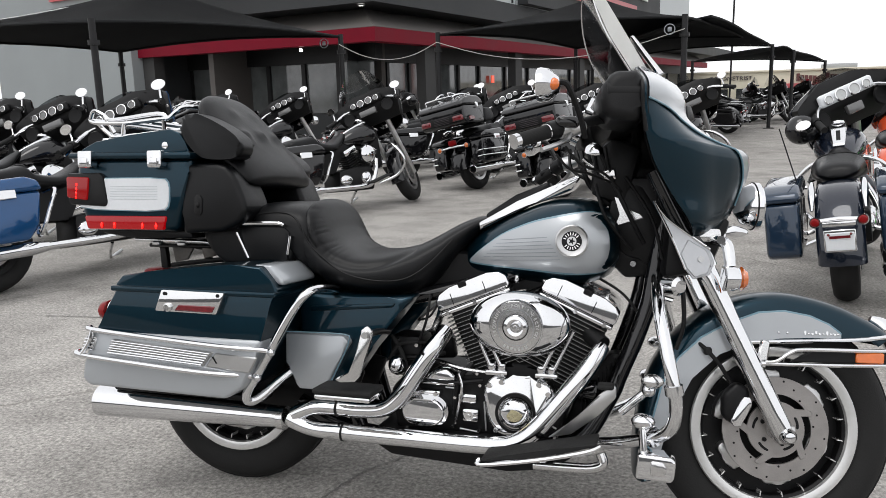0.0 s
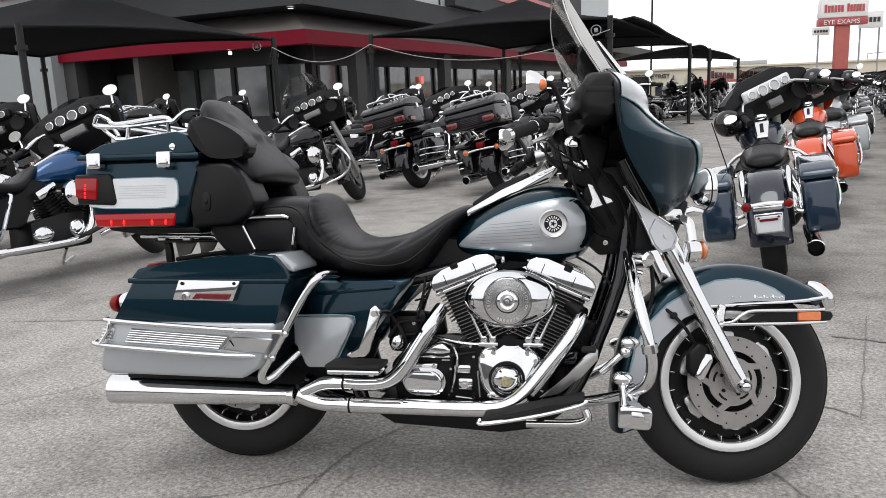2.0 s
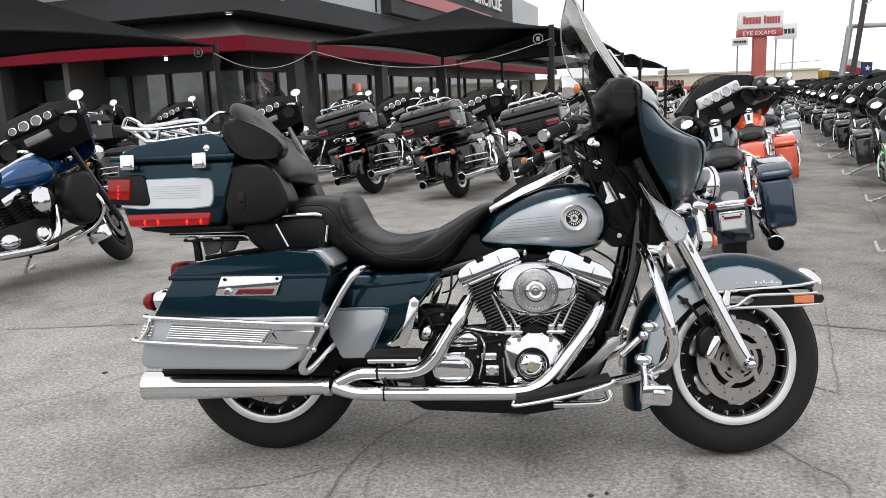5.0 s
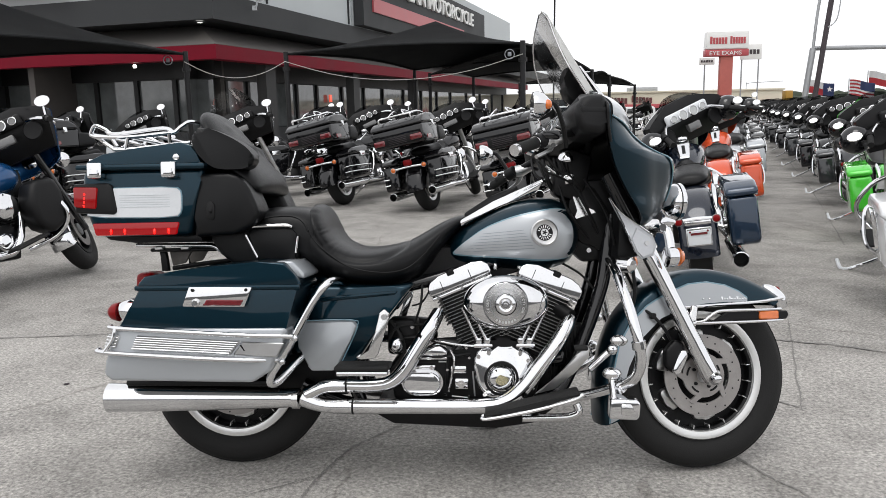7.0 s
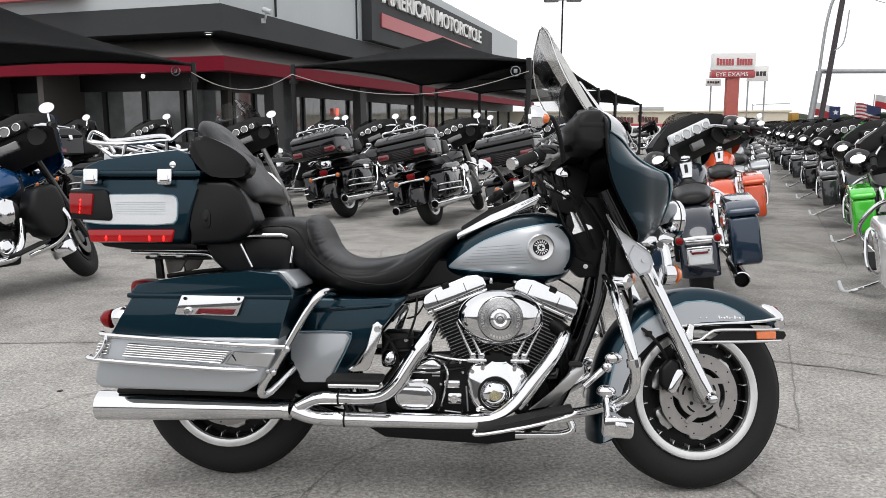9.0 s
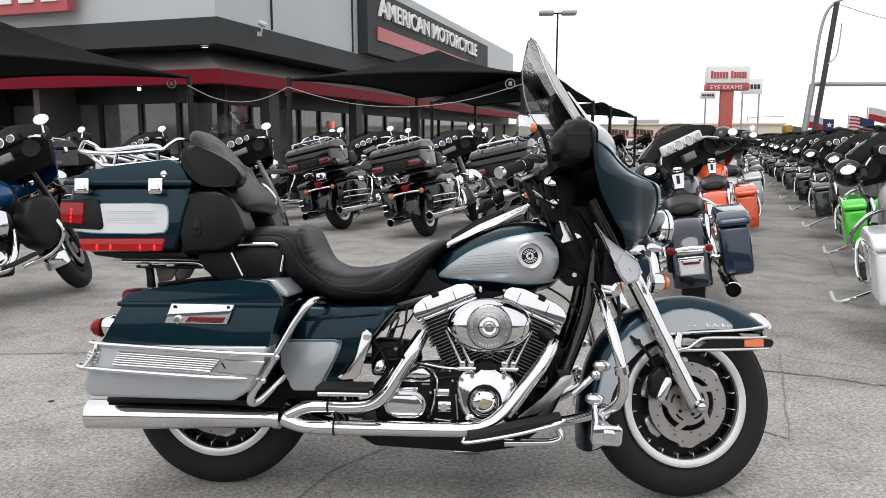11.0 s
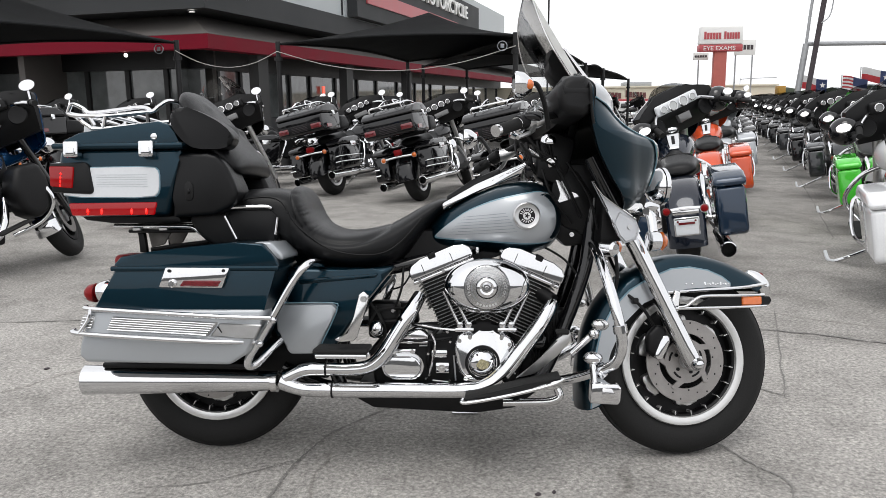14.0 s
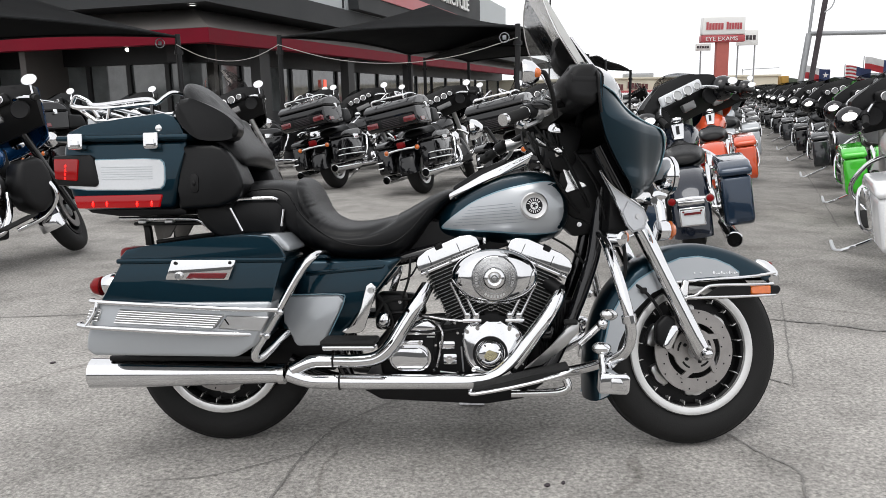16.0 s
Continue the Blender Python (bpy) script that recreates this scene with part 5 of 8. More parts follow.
    hp("rail", tube([(-0.325, -0.385 * s, 0.466), (-0.298, -0.41 * s, 0.460), (-0.05, -0.42 * s, 0.446), (0.12, -0.415 * s, 0.437), (0.235, -0.385 * s, 0.431)], 0.0078, 10, 5), CHROME, bag, "chrome side rail")
    hp("rail_end", tube([(-0.262, -0.408 * s, 0.534), (-0.27, -0.412 * s, 0.50), (-0.298, -0.412 * s, 0.462)], 0.006, 8, 4), CHROME, bag)
    bow = [(0.405, -0.20, 0.655), (0.40, -0.30, 0.668), (0.385, -0.352, 0.660), (0.355, -0.362, 0.625), (0.318, -0.366, 0.565), (0.274, -0.368, 0.487), (0.232, -0.366, 0.418), (0.207, -0.362, 0.378), (0.203, -0.352, 0.352), (0.222, -0.325, 0.355), (0.262, -0.26, 0.40), (0.31, -0.16, 0.45)]
    hp("guard_bow", tube([(x, y * s, z) for x, y, z in bow], [0.0125] * 12, 12, 5), CHROME, None, "chrome saddlebag guard")
    for x, z in ((0.288, 0.497), (0.246, 0.425)):
        hp("cap_nut", ball((x, -0.375 * s, z), 0.011, None, None, 12, 8), CHROME, bag)
    # tail turn signal
    sig = hp("turn_signal", lathe([(0.0, -0.035), (0.022, -0.033), (0.034, -0.012), (0.038, 0.010), (0.034, 0.026), (0.0, 0.032)], 28, Matrix.Translation((-0.285, -0.262 * s, 0.572)) @ pose(0, 0, 0, 0, 0, -90)), CHROME, None, "chrome tail turn signal")
    hp("lens", lathe([(0.0, -0.036), (0.014, -0.034), (0.026, -0.022), (0.031, -0.002), (0.031, 0.0), (0.0, 0.0)], 28, Matrix.Translation((-0.318, -0.262 * s, 0.568)) @ pose(0, 0, 0, 0, 0, -90)), RED_LENS, sig, "red domed lens")
hp("signal_bar", rod((-0.272, -0.27, 0.60), (-0.272, 0.27, 0.60), 0.012), CHROME)
hp("tail_lamp", box(-0.36, -0.29, -0.06, 0.06, 0.60, 0.68, 0.02, 3), RED_LENS, None, "red tail lamp")

# rear fender
def fender(cx, cz, table, wide, steps=40, thick=0.004):
    """A mudguard: (angle, outer radius, skirt radius) stations round the axle."""
    rings = []
    rows = curve_path(table, 6)
    for a, ro, ri in rows:
        t = radians(a)
        prof = [(-wide, ri), (-wide, ro - 0.05), (-wide * 0.94, ro - 0.027), (-wide * 0.78, ro - 0.010), (-wide * 0.45, ro - 0.002), (0, ro), (wide * 0.45, ro - 0.002), (wide * 0.78, ro - 0.010), (wide * 0.94, ro - 0.027), (wide, ro - 0.05), (wide, ri)]
        inner = [(y * (1 - thick / wide), r - thick if 0 < i < 10 else r) for i, (y, r) in enumerate(prof)][::-1]
        rings.append([(cx + r * math.cos(t), y, cz + r * math.sin(t)) for y, r in prof + inner])
    return skin(rings)


hp("rear_fender", fender(0, 0.318, [(20, 0.37, 0.24), (60, 0.365, 0.22), (90, 0.362, 0.2), (130, 0.362, 0.2), (165, 0.365, 0.23), (190, 0.37, 0.27)], 0.095), TEAL, None, "teal rear mudguard")

# side covers
SIDE_PANEL = [(0.262, 0.528), (0.443, 0.530), (0.460, 0.512), (0.437, 0.472), (0.391, 0.381), (0.380, 0.369), (0.306, 0.368), (0.292, 0.385), (0.288, 0.425), (0.263, 0.440)]
for s in (1, -1):
    side = Matrix.Diagonal((1, s, 1, 1))
    sc = hp("side_cover", prism([(0.285, 0.64), (0.33, 0.648), (0.56, 0.640), (0.645, 0.648), (0.60, 0.60), (0.52, 0.50), (0.455, 0.40), (0.42, 0.365), (0.33, 0.40), (0.29, 0.50)], -0.215, -0.12, 0.02, 3, side), TEAL, None, "teal side cover")
    hp("silver_panel", prism(SIDE_PANEL, -0.245, -0.19, 0.008, 2, side), SILVER, sc, "silver lower panel")
    hp("pinstripe", tube([(x, -0.246 * s, z + dz) for x, z, dz in [(q[0], q[1], 0.005) for q in SIDE_PANEL[:3]] + [(q[0] + 0.006, q[1], 0) for q in SIDE_PANEL[3:6]]], 0.0018, 6, 3), PINSTRIPE, sc)
    hp("crease", prism([(0.33, 0.590), (0.58, 0.612), (0.59, 0.626), (0.33, 0.606)], -0.222, -0.20, 0.006, 2, side), TEAL, sc)

# fuel tank
TANK = Body([(0.735, 0.715, 0.765, 0.030, 2.0), (0.76, 0.700, 0.800, 0.062, 2.1), (0.82, 0.690, 0.842, 0.098, 2.2), (0.90, 0.682, 0.882, 0.128, 2.3), (0.98, 0.676, 0.912, 0.148, 2.4), (1.05, 0.674, 0.924, 0.156, 2.4), (1.11, 0.685, 0.916, 0.152, 2.4), (1.155, 0.705, 0.888, 0.132, 2.3), (1.18, 0.745, 0.845, 0.09, 2.1), (1.188, 0.775, 0.81, 0.03, 2.0)], 5)
tank = hp("fuel_tank", TANK.mesh(40), TEAL, None, "teal and silver fuel tank")
panel = [(0.764, 0.744), (0.80, 0.774), (0.87, 0.822), (0.96, 0.856), (1.05, 0.874), (1.105, 0.886), (1.150, 0.878), (1.181, 0.846), (1.188, 0.815), (1.188, 0.785), (1.180, 0.752), (1.150, 0.720), (1.07, 0.716), (0.93, 0.726), (0.80, 0.733), (0.768, 0.736)]
outline = [(x + (x - 0.97) * (0.022 if x < 1.1 else 0.003), z + (z - 0.79) * (0.075 if x < 1.08 else 0.02)) for x, z in panel]
for s in (-1, 1):
    hp("pinstripe", TANK.decal(outline, 0.0012, 7, 2, s), PINSTRIPE, tank, "pale blue pinstripe")
    hp("silver_panel", TANK.decal(panel, 0.0026, 7, 2, s), SILVER, tank, "silver side panel")
    for k in range(7):
        z = 0.742 + k * 0.010
        x0 = 0.80 + k * 0.010
        hp("grey_line", TANK.decal([(x0, z), (1.035 - k * 0.006, z + 0.012), (1.035 - k * 0.006, z + 0.0142), (x0, z + 0.0018)], 0.0034, 2, 1, s), STRIPE, tank)
bx, bz = 1.066, 0.806
by = TANK.side(bx, bz)
bm_at = Matrix.Translation((bx, by - 0.003, bz)) @ pose(0, 0, 0, -6, 0, 4)
badge = hp("badge", lathe([(0.0, -0.006), (0.020, -0.006), (0.022, -0.004), (0.036, -0.004), (0.040, -0.007), (0.044, -0.004), (0.044, 0.008), (0.0, 0.008)], 48, bm_at), ALLOY, tank, "round chrome tank badge")
hp("black_ring", lathe([(0.0125, -0.0066), (0.0265, -0.0066), (0.0265, 0.0), (0.0125, 0.0)], 40, bm_at, True), IRON, badge)
for k in range(18):
    if k % 9 in (0, 8):
        continue
    m = bm_at @ Matrix.Rotation(2 * math.pi * k / 18, 4, "Y") @ Matrix.Translation((0.0195, -0.0070, 0))
    hp("mark", box(-0.0040, 0.0040, -0.0006, 0.0006, -0.0012, 0.0012, 0, 1, m), CHROME_WORN, badge)
st = bmesh.new()
for k in range(5):
    m = bm_at @ Matrix.Rotation(2 * math.pi * k / 5, 4, "Y")
    prism([(0.0, -0.003), (0.009, -0.001), (0.009, 0.001), (0.0, 0.003)], -0.0080, -0.005, 0, 1, m, st)
hp("star", st, IRON, badge)
hp("tank_strap", prism([(0.79, 0.826), (0.93, 0.897), (1.05, 0.944), (1.075, 0.982), (1.062, 0.985), (1.03, 0.962), (0.90, 0.912), (0.785, 0.848)], -0.060, 0.060, 0.006, 2), CHROME, tank, "chrome dash console")
hp("console_trim", prism([(0.80, 0.848), (0.90, 0.905), (0.99, 0.945), (0.98, 0.968), (0.89, 0.930), (0.80, 0.874)], -0.030, 0.040, 0.008, 2), VINYL, tank, "black dash leather")
hp("seam", tube([(0.80, -0.060, 0.836), (0.93, -0.074, 0.898), (1.05, -0.072, 0.934)], 0.002, 6, 5), PLASTIC, tank)

def quilt(bm, dents, pleats=()):
    """Presses buttons and folds into a stuffed cover: (centre, radius, depth) dents and (point, direction, length, width, depth) pleats."""
    bm.normal_update()
    moves = []
    for v in bm.verts:
        d = 0.0
        for c, r, k in dents:
            q = (v.co - Vector(c)).length / r
            d += k * math.exp(-q * q)
        for p, a, length, wide, k in pleats:
            rel = v.co - Vector(p)
            u = Vector(a).normalized()
            along = rel.dot(u)
            off = (rel - u * along).length
            if -0.2 * length < along < length:
                d += k * math.exp(-(off / wide) ** 2) * (1 - max(0.0, along) / length)
        moves.append(v.normal * d)
    for v, m in zip(bm.verts, moves):
        v.co -= m
    return bm


# seats
def seat_mesh(table, seg=36, puff=0.0, n=6):
    b = Body(table, n)
    return b, b.mesh(seg)


b, bm = seat_mesh([(0.075, 0.80, 0.860, 0.12, 2.4), (0.085, 0.76, 0.890, 0.175, 3.0), (0.15, 0.735, 0.903, 0.20, 3.4), (0.24, 0.725, 0.905, 0.205, 3.4), (0.300, 0.69, 0.893, 0.205, 3.2), (0.325, 0.68, 0.87, 0.19, 2.6)])
seat = hp("passenger_seat", bm, VINYL, None, "black vinyl passenger seat")
for s0 in (-1, 1):
    line = [(p.x, b.side(p.x, p.z, s0) + 0.001 * s0, p.z) for p in curve_through([(0.105, 0, 0.856), (0.135, 0, 0.863), (0.182, 0, 0.871), (0.232, 0, 0.872), (0.265, 0, 0.862), (0.285, 0, 0.843), (0.296, 0, 0.82)], 6)]
    hp("piping", tube(line, 0.0024, 6, 1), PLASTIC, seat)
PILOT = Body([(0.258, 0.715, 0.845, 0.16, 2.2), (0.266, 0.70, 0.893, 0.188, 2.5), (0.292, 0.683, 0.913, 0.202, 2.6), (0.318, 0.668, 0.900, 0.208, 2.6), (0.338, 0.658, 0.862, 0.210, 2.5), (0.356, 0.650, 0.822, 0.212, 2.5), (0.385, 0.643, 0.788, 0.213, 2.5), (0.44, 0.634, 0.764, 0.213, 2.5), (0.50, 0.628, 0.762, 0.209, 2.5), (0.56, 0.628, 0.770, 0.198, 2.4), (0.62, 0.640, 0.788, 0.172, 2.3), (0.67, 0.678, 0.814, 0.140, 2.2), (0.72, 0.745, 0.842, 0.105, 2.1), (0.77, 0.805, 0.862, 0.072, 2.0), (0.812, 0.838, 0.868, 0.04, 2.0)], 14)


def folds(bm):
    """Gathered folds round the seat's raised back and a soft crease below the bolster."""
    bm.normal_update()
    moves = []
    for v in bm.verts:
        x, y, z = v.co
        r = math.hypot(x - 0.475, z - 0.915)
        d = 0.007 * math.exp(-((r - 0.195) / 0.010) ** 2) * (1.0 if x < 0.62 else 0.0)
        a = math.degrees(math.atan2(0.915 - z, 0.475 - x))
        if -25 < a < 80 and abs(y) > 0.12:
            w = math.exp(-((r - 0.165) / 0.040) ** 2) * min(1.0, (a + 25) / 15, (80 - a) / 25, (abs(y) - 0.12) / 0.04)
            d += 0.0028 * w * (0.5 + 0.5 * math.sin(a * 0.9 + 2.2 * math.sin(a * 0.21) + r * 55)) ** 4 * (0.45 + 0.55 * math.sin(a * 0.13 + 40 * r) ** 2)
        moves.append(v.normal * d)
    for v, m in zip(bm.verts, moves):
        v.co -= m
    return bm


rider = hp("rider_seat", folds(PILOT.mesh(96)), VINYL, None, "black stitched vinyl rider seat with gathered folds")


def seam_on(body, pts, lift=0.0005, r=0.0022, sign=-1):
    line = []
    for p in curve_through([(x, 0, z) for x, z in pts], 8):
        line.append((p.x, body.side(p.x, p.z, sign) + sign * lift, p.z))
    return tube(line, r, 6, 1)


hp("piping", seam_on(PILOT, [(0.285, 0.86), (0.31, 0.80), (0.36, 0.75), (0.43, 0.705), (0.52, 0.685), (0.60, 0.69), (0.66, 0.73), (0.72, 0.80)]), PLASTIC, rider)
hp("grab_rail", tube([(0.092, -0.212, 0.826), (0.100, -0.215, 0.834), (0.116, -0.217, 0.839), (0.18, -0.218, 0.841), (0.230, -0.218, 0.841), (0.246, -0.217, 0.836)], [0.003, 0.0055, 0.0065, 0.0065, 0.0065, 0.005], 8, 5), CHROME, seat, "chrome seat trim rail")
hp("grab_rail", rod((0.091, -0.214, 0.812), (0.128, -0.212, 0.738), 0.0042), CHROME, seat, "chrome seat trim rail")
hp("grab_rail", rod((0.264, -0.214, 0.806), (0.256, -0.214, 0.752), 0.0042), CHROME, seat, "chrome seat trim rail")
hp("strap_pad", prism([(0.126, 0.730), (0.252, 0.728), (0.260, 0.815), (0.240, 0.834), (0.110, 0.834), (0.094, 0.815)], -0.211, -0.18, 0.008, 2), VINYL, seat)

# luggage trunk with lamps, backrest and rack
trunk = hp("luggage_trunk", prism([(-0.432, 0.985), (-0.425, 1.035), (-0.02, 1.035), (-0.036, 0.985), (-0.068, 0.812), (-0.385, 0.812), (-0.412, 0.86)], -0.268, 0.268, 0.030, 4), TEAL, None, "teal hard luggage trunk with silver panel")
hp("lid", prism([(-0.425, 1.037), (-0.408, 1.058), (-0.36, 1.080), (-0.24, 1.098), (-0.10, 1.114), (-0.066, 1.102), (-0.050, 1.078), (-0.034, 1.045), (-0.034, 1.037)], -0.262, 0.262, 0.028, 4), TEAL, trunk, "teal trunk lid")
hp("lid_edge", prism([(-0.440, 1.026), (-0.014, 1.026), (-0.014, 1.046), (-0.440, 1.046)], -0.288, 0.288, 0.008, 2), TEAL, trunk)
hp("pinstripe", prism([(-0.37, 0.971), (-0.112, 0.973), (-0.095, 0.956), (-0.095, 0.890), (-0.114, 0.870), (-0.41, 0.874), (-0.41, 0.90)], -0.2725, -0.262, 0.002, 1, soft=1), PINSTRIPE, trunk)
sp = hp("silver_panel", prism([(-0.37, 0.968), (-0.115, 0.970), (-0.098, 0.954), (-0.098, 0.892), (-0.116, 0.873), (-0.41, 0.877), (-0.41, 0.90)], -0.2745, -0.262, 0.002, 1, soft=1), WHITE_PLASTIC, trunk, "pale silver side panel")
for k in range(6):
    z = 0.907 + k * 0.0075
    hp("grey_line", box(-0.30, -0.135, -0.2755, -0.274, z, z + 0.0013, 0, 1), FAINT_STRIPE, sp)
for lx in (-0.37, -0.128):
    la = hp("latch", prism([(lx - 0.022, 1.000), (lx + 0.022, 1.000), (lx + 0.024, 1.010), (lx + 0.024, 1.050), (lx - 0.024, 1.050), (lx - 0.024, 1.010)], -0.302, -0.268, 0.006, 3), CHROME, trunk, "chrome trunk latch")
    hp("latch_tab", prism([(lx - 0.014, 1.004), (lx + 0.014, 1.004), (lx + 0.014, 1.030), (lx - 0.014, 1.030)], -0.306, -0.295, 0.004, 2), CHROME, la)
hp("key_lock", lathe([(0.0, -0.006), (0.006, -0.006), (0.0105, -0.003), (0.0105, 0.008), (0.0, 0.008)], 20, Matrix.Translation((-0.115, -0.262, 1.066))), CHROME, trunk)
tl = hp("tail_housing", prism([(-0.452, 0.984), (-0.335, 0.986), (-0.322, 0.975), (-0.308, 0.895), (-0.316, 0.884), (-0.445, 0.890)], -0.281, -0.255, 0.008, 2), PLASTIC, trunk, "black lamp housing")
lens = hp("lens", prism([(-0.449, 0.974), (-0.368, 0.972), (-0.375, 0.903), (-0.447, 0.910)], -0.288, -0.26, 0.006, 2), RED_SIDE, tl, "red side lamp lens")
for k in range(4):
    hp("led", ball((-0.412 + 0.001 * k, -0.2885, 0.912 + k * 0.0125), (0.0024, 0.002, 0.0045), None, None, 8, 6), RED_GLOW, lens, "lit red diode")
led = hp("lamp_strip", prism([(-0.395, 0.856), (-0.106, 0.858), (-0.118, 0.818), (-0.384, 0.816)], -0.276, -0.25, 0.006, 2), RED_DIM, trunk, "long red lamp strip")
for lx in (-0.330, -0.285, -0.187, -0.140):
    hp("led", ball((lx, -0.2775, 0.829), (0.0036, 0.003, 0.009), None, None, 10, 8), RED_GLOW, led, "lit red diode")
hp("lamp_strip", prism([(-0.452, 0.984), (-0.43, 0.984), (-0.43, 0.89), (-0.452, 0.89)], -0.25, 0.25, 0.008, 2), PLASTIC, trunk)
# White slab on the lid stands for bright sky mirrored in its top.
hp("lid_reflection_slab", prism([(-0.405, 1.075), (-0.30, 1.10), (-0.33, 1.108), (-0.405, 1.118)], -0.15, 0.20, 0.008, 2), WHITE_PLASTIC, trunk)

rack = hp("luggage_rack", tube([(-0.09, -0.20, 1.118), (-0.20, -0.20, 1.108), (-0.33, -0.20, 1.098), (-0.36, -0.20, 1.108), (-0.40, -0.19, 1.135), (-0.42, -0.15, 1.146), (-0.42, 0.15, 1.146), (-0.40, 0.19, 1.135), (-0.33, 0.20, 1.098), (-0.09, 0.20, 1.118)], 0.0065, 8, 5), CHROME, None, "chrome luggage rack")
for line in ([(-0.428, -0.20, 1.150), (-0.41, -0.205, 1.178), (-0.375, -0.205, 1.165), (-0.34, -0.205, 1.150), (-0.18, -0.205, 1.166), (-0.145, -0.205, 1.152), (-0.118, -0.20, 1.172), (-0.092, -0.18, 1.188), (-0.085, 0.0, 1.19), (-0.092, 0.18, 1.188)],
             [(-0.428, -0.20, 1.150), (-0.40, -0.205, 1.142), (-0.29, -0.205, 1.140), (-0.16, -0.205, 1.150), (-0.15, -0.205, 1.148)],
             [(-0.16, -0.205, 1.150), (-0.16, -0.20, 1.114)], [(-0.30, -0.205, 1.140), (-0.31, -0.20, 1.100)], [(-0.37, -0.205, 1.160), (-0.34, -0.20, 1.110)],
             [(-0.428, -0.20, 1.150), (-0.43, 0.0, 1.155), (-0.428, 0.20, 1.150)], [(-0.30, -0.20, 1.142), (-0.30, 0.20, 1.142)], [(-0.21, -0.20, 1.142), (-0.21, 0.20, 1.142)],
             [(-0.428, 0.20, 1.150), (-0.41, 0.205, 1.178), (-0.34, 0.205, 1.15), (-0.18, 0.205, 1.166), (-0.145, 0.205, 1.152), (-0.092, 0.18, 1.188)]):
    hp("rack_bar", tube(line, 0.0065, 8, 5), CHROME, rack)
hp("trunk_floor", prism([(-0.375, 0.815), (-0.05, 0.815), (-0.045, 0.792), (-0.26, 0.790), (-0.36, 0.802)], -0.235, 0.235, 0.006, 2), IRON, trunk, "black trunk underside")
for s0 in (-1, 1):
    hp("mount_rail", tube([(-0.306, 0.15 * s0, 0.780), (-0.17, 0.15 * s0, 0.779), (-0.06, 0.15 * s0, 0.777), (-0.035, 0.15 * s0, 0.772), (-0.015, 0.15 * s0, 0.758), (0.025, 0.145 * s0, 0.725)], 0.0075, 10, 5), CHROME, trunk, "chrome mount rail")
    hp("mount_rail", box(-0.26, -0.03, 0.14 * s0 - 0.012, 0.14 * s0 + 0.012, 0.757, 0.769, 0.004, 1), IRON, trunk, "black lower rail")
    for x in (-0.225, -0.135):
        hp("mount_bolt", box(x - 0.015, x + 0.015, 0.15 * s0 - 0.014, 0.15 * s0 + 0.014, 0.764, 0.776, 0.003, 1), ALLOY, trunk)
    hp("mount_leg", prism([(-0.240, 0.760), (-0.215, 0.760), (-0.212, 0.730), (-0.205, 0.690), (-0.232, 0.690), (-0.228, 0.725)], 0.12 * s0 - 0.01, 0.12 * s0 + 0.01, 0.004), IRON, trunk)
    hp("mount_web", prism([(-0.222, 0.758), (-0.140, 0.758), (-0.165, 0.715), (-0.210, 0.705)], 0.08 * s0 - 0.006, 0.08 * s0 + 0.006, 0.004), ALLOY_DULL, trunk, "dull metal web")
hp("fender_strap", tube([(-0.19, -0.13, 0.70), (-0.08, -0.13, 0.715), (0.01, -0.13, 0.725), (0.08, -0.13, 0.735)], 0.008, 8, 4), IRON, trunk)

# passenger backrest and speaker pods
def cushion(line, y0=0.0, power=2.7, seg=28, sub=5):
    """A stuffed pad along a line of (x, z, half thickness, half width)."""
    rows = curve_path(line, sub)
    rings = []
    for i, (x, z, h, w) in enumerate(rows):
        a, b = rows[max(i - 1, 0)], rows[min(i + 1, len(rows) - 1)]
        d = Vector((b[0] - a[0], 0, b[1] - a[1])).normalized()
        nrm = Vector((-d.z, 0, d.x))
        ring = []
        for k in range(seg):
            t = 2 * math.pi * k / seg
            c, q = math.cos(t), math.sin(t)
            ring.append(Vector((x, y0, z)) + nrm * h * math.copysign(abs(c) ** (2 / power), c) + Vector((0, 1, 0)) * w * math.copysign(abs(q) ** (2 / power), q))
        rings.append(ring)
    return skin(rings)


DENTS = [((0.056, y, 1.106), 0.026, 0.009) for y in (-0.095, 0.0, 0.095)] + [((-0.008, y, 1.172), 0.022, 0.005) for y in (-0.06, 0.06)]
FOLDS = [((0.056, y, 1.106), (0.6, 0.5 * k, -0.6), 0.10, 0.012, 0.0025) for y in (-0.095, 0.0, 0.095) for k in (-1, 1)]
rest = hp("backrest", quilt(cushion([(0.130, 0.950, 0.003, 0.15), (0.127, 0.955, 0.020, 0.185), (0.118, 0.966, 0.034, 0.205), (0.098, 0.988, 0.044, 0.214), (0.058, 1.030, 0.049, 0.216), (0.007, 1.088, 0.050, 0.210), (-0.036, 1.146, 0.045, 0.192), (-0.064, 1.192, 0.035, 0.160), (-0.081, 1.222, 0.021, 0.110), (-0.088, 1.235, 0.003, 0.05)], power=2.25, seg=64, sub=12), DENTS, FOLDS), VINYL, None, "padded black vinyl passenger backrest with button tufts", sharp=80)
ARM = [(-0.070, 1.130), (-0.052, 1.152), (-0.022, 1.162), (0.030, 1.143), (0.085, 1.115), (0.122, 1.088), (0.139, 1.060), (0.130, 1.036), (0.100, 1.024), (0.040, 1.024), (0.005, 1.030), (-0.025, 1.052), (-0.052, 1.084)]
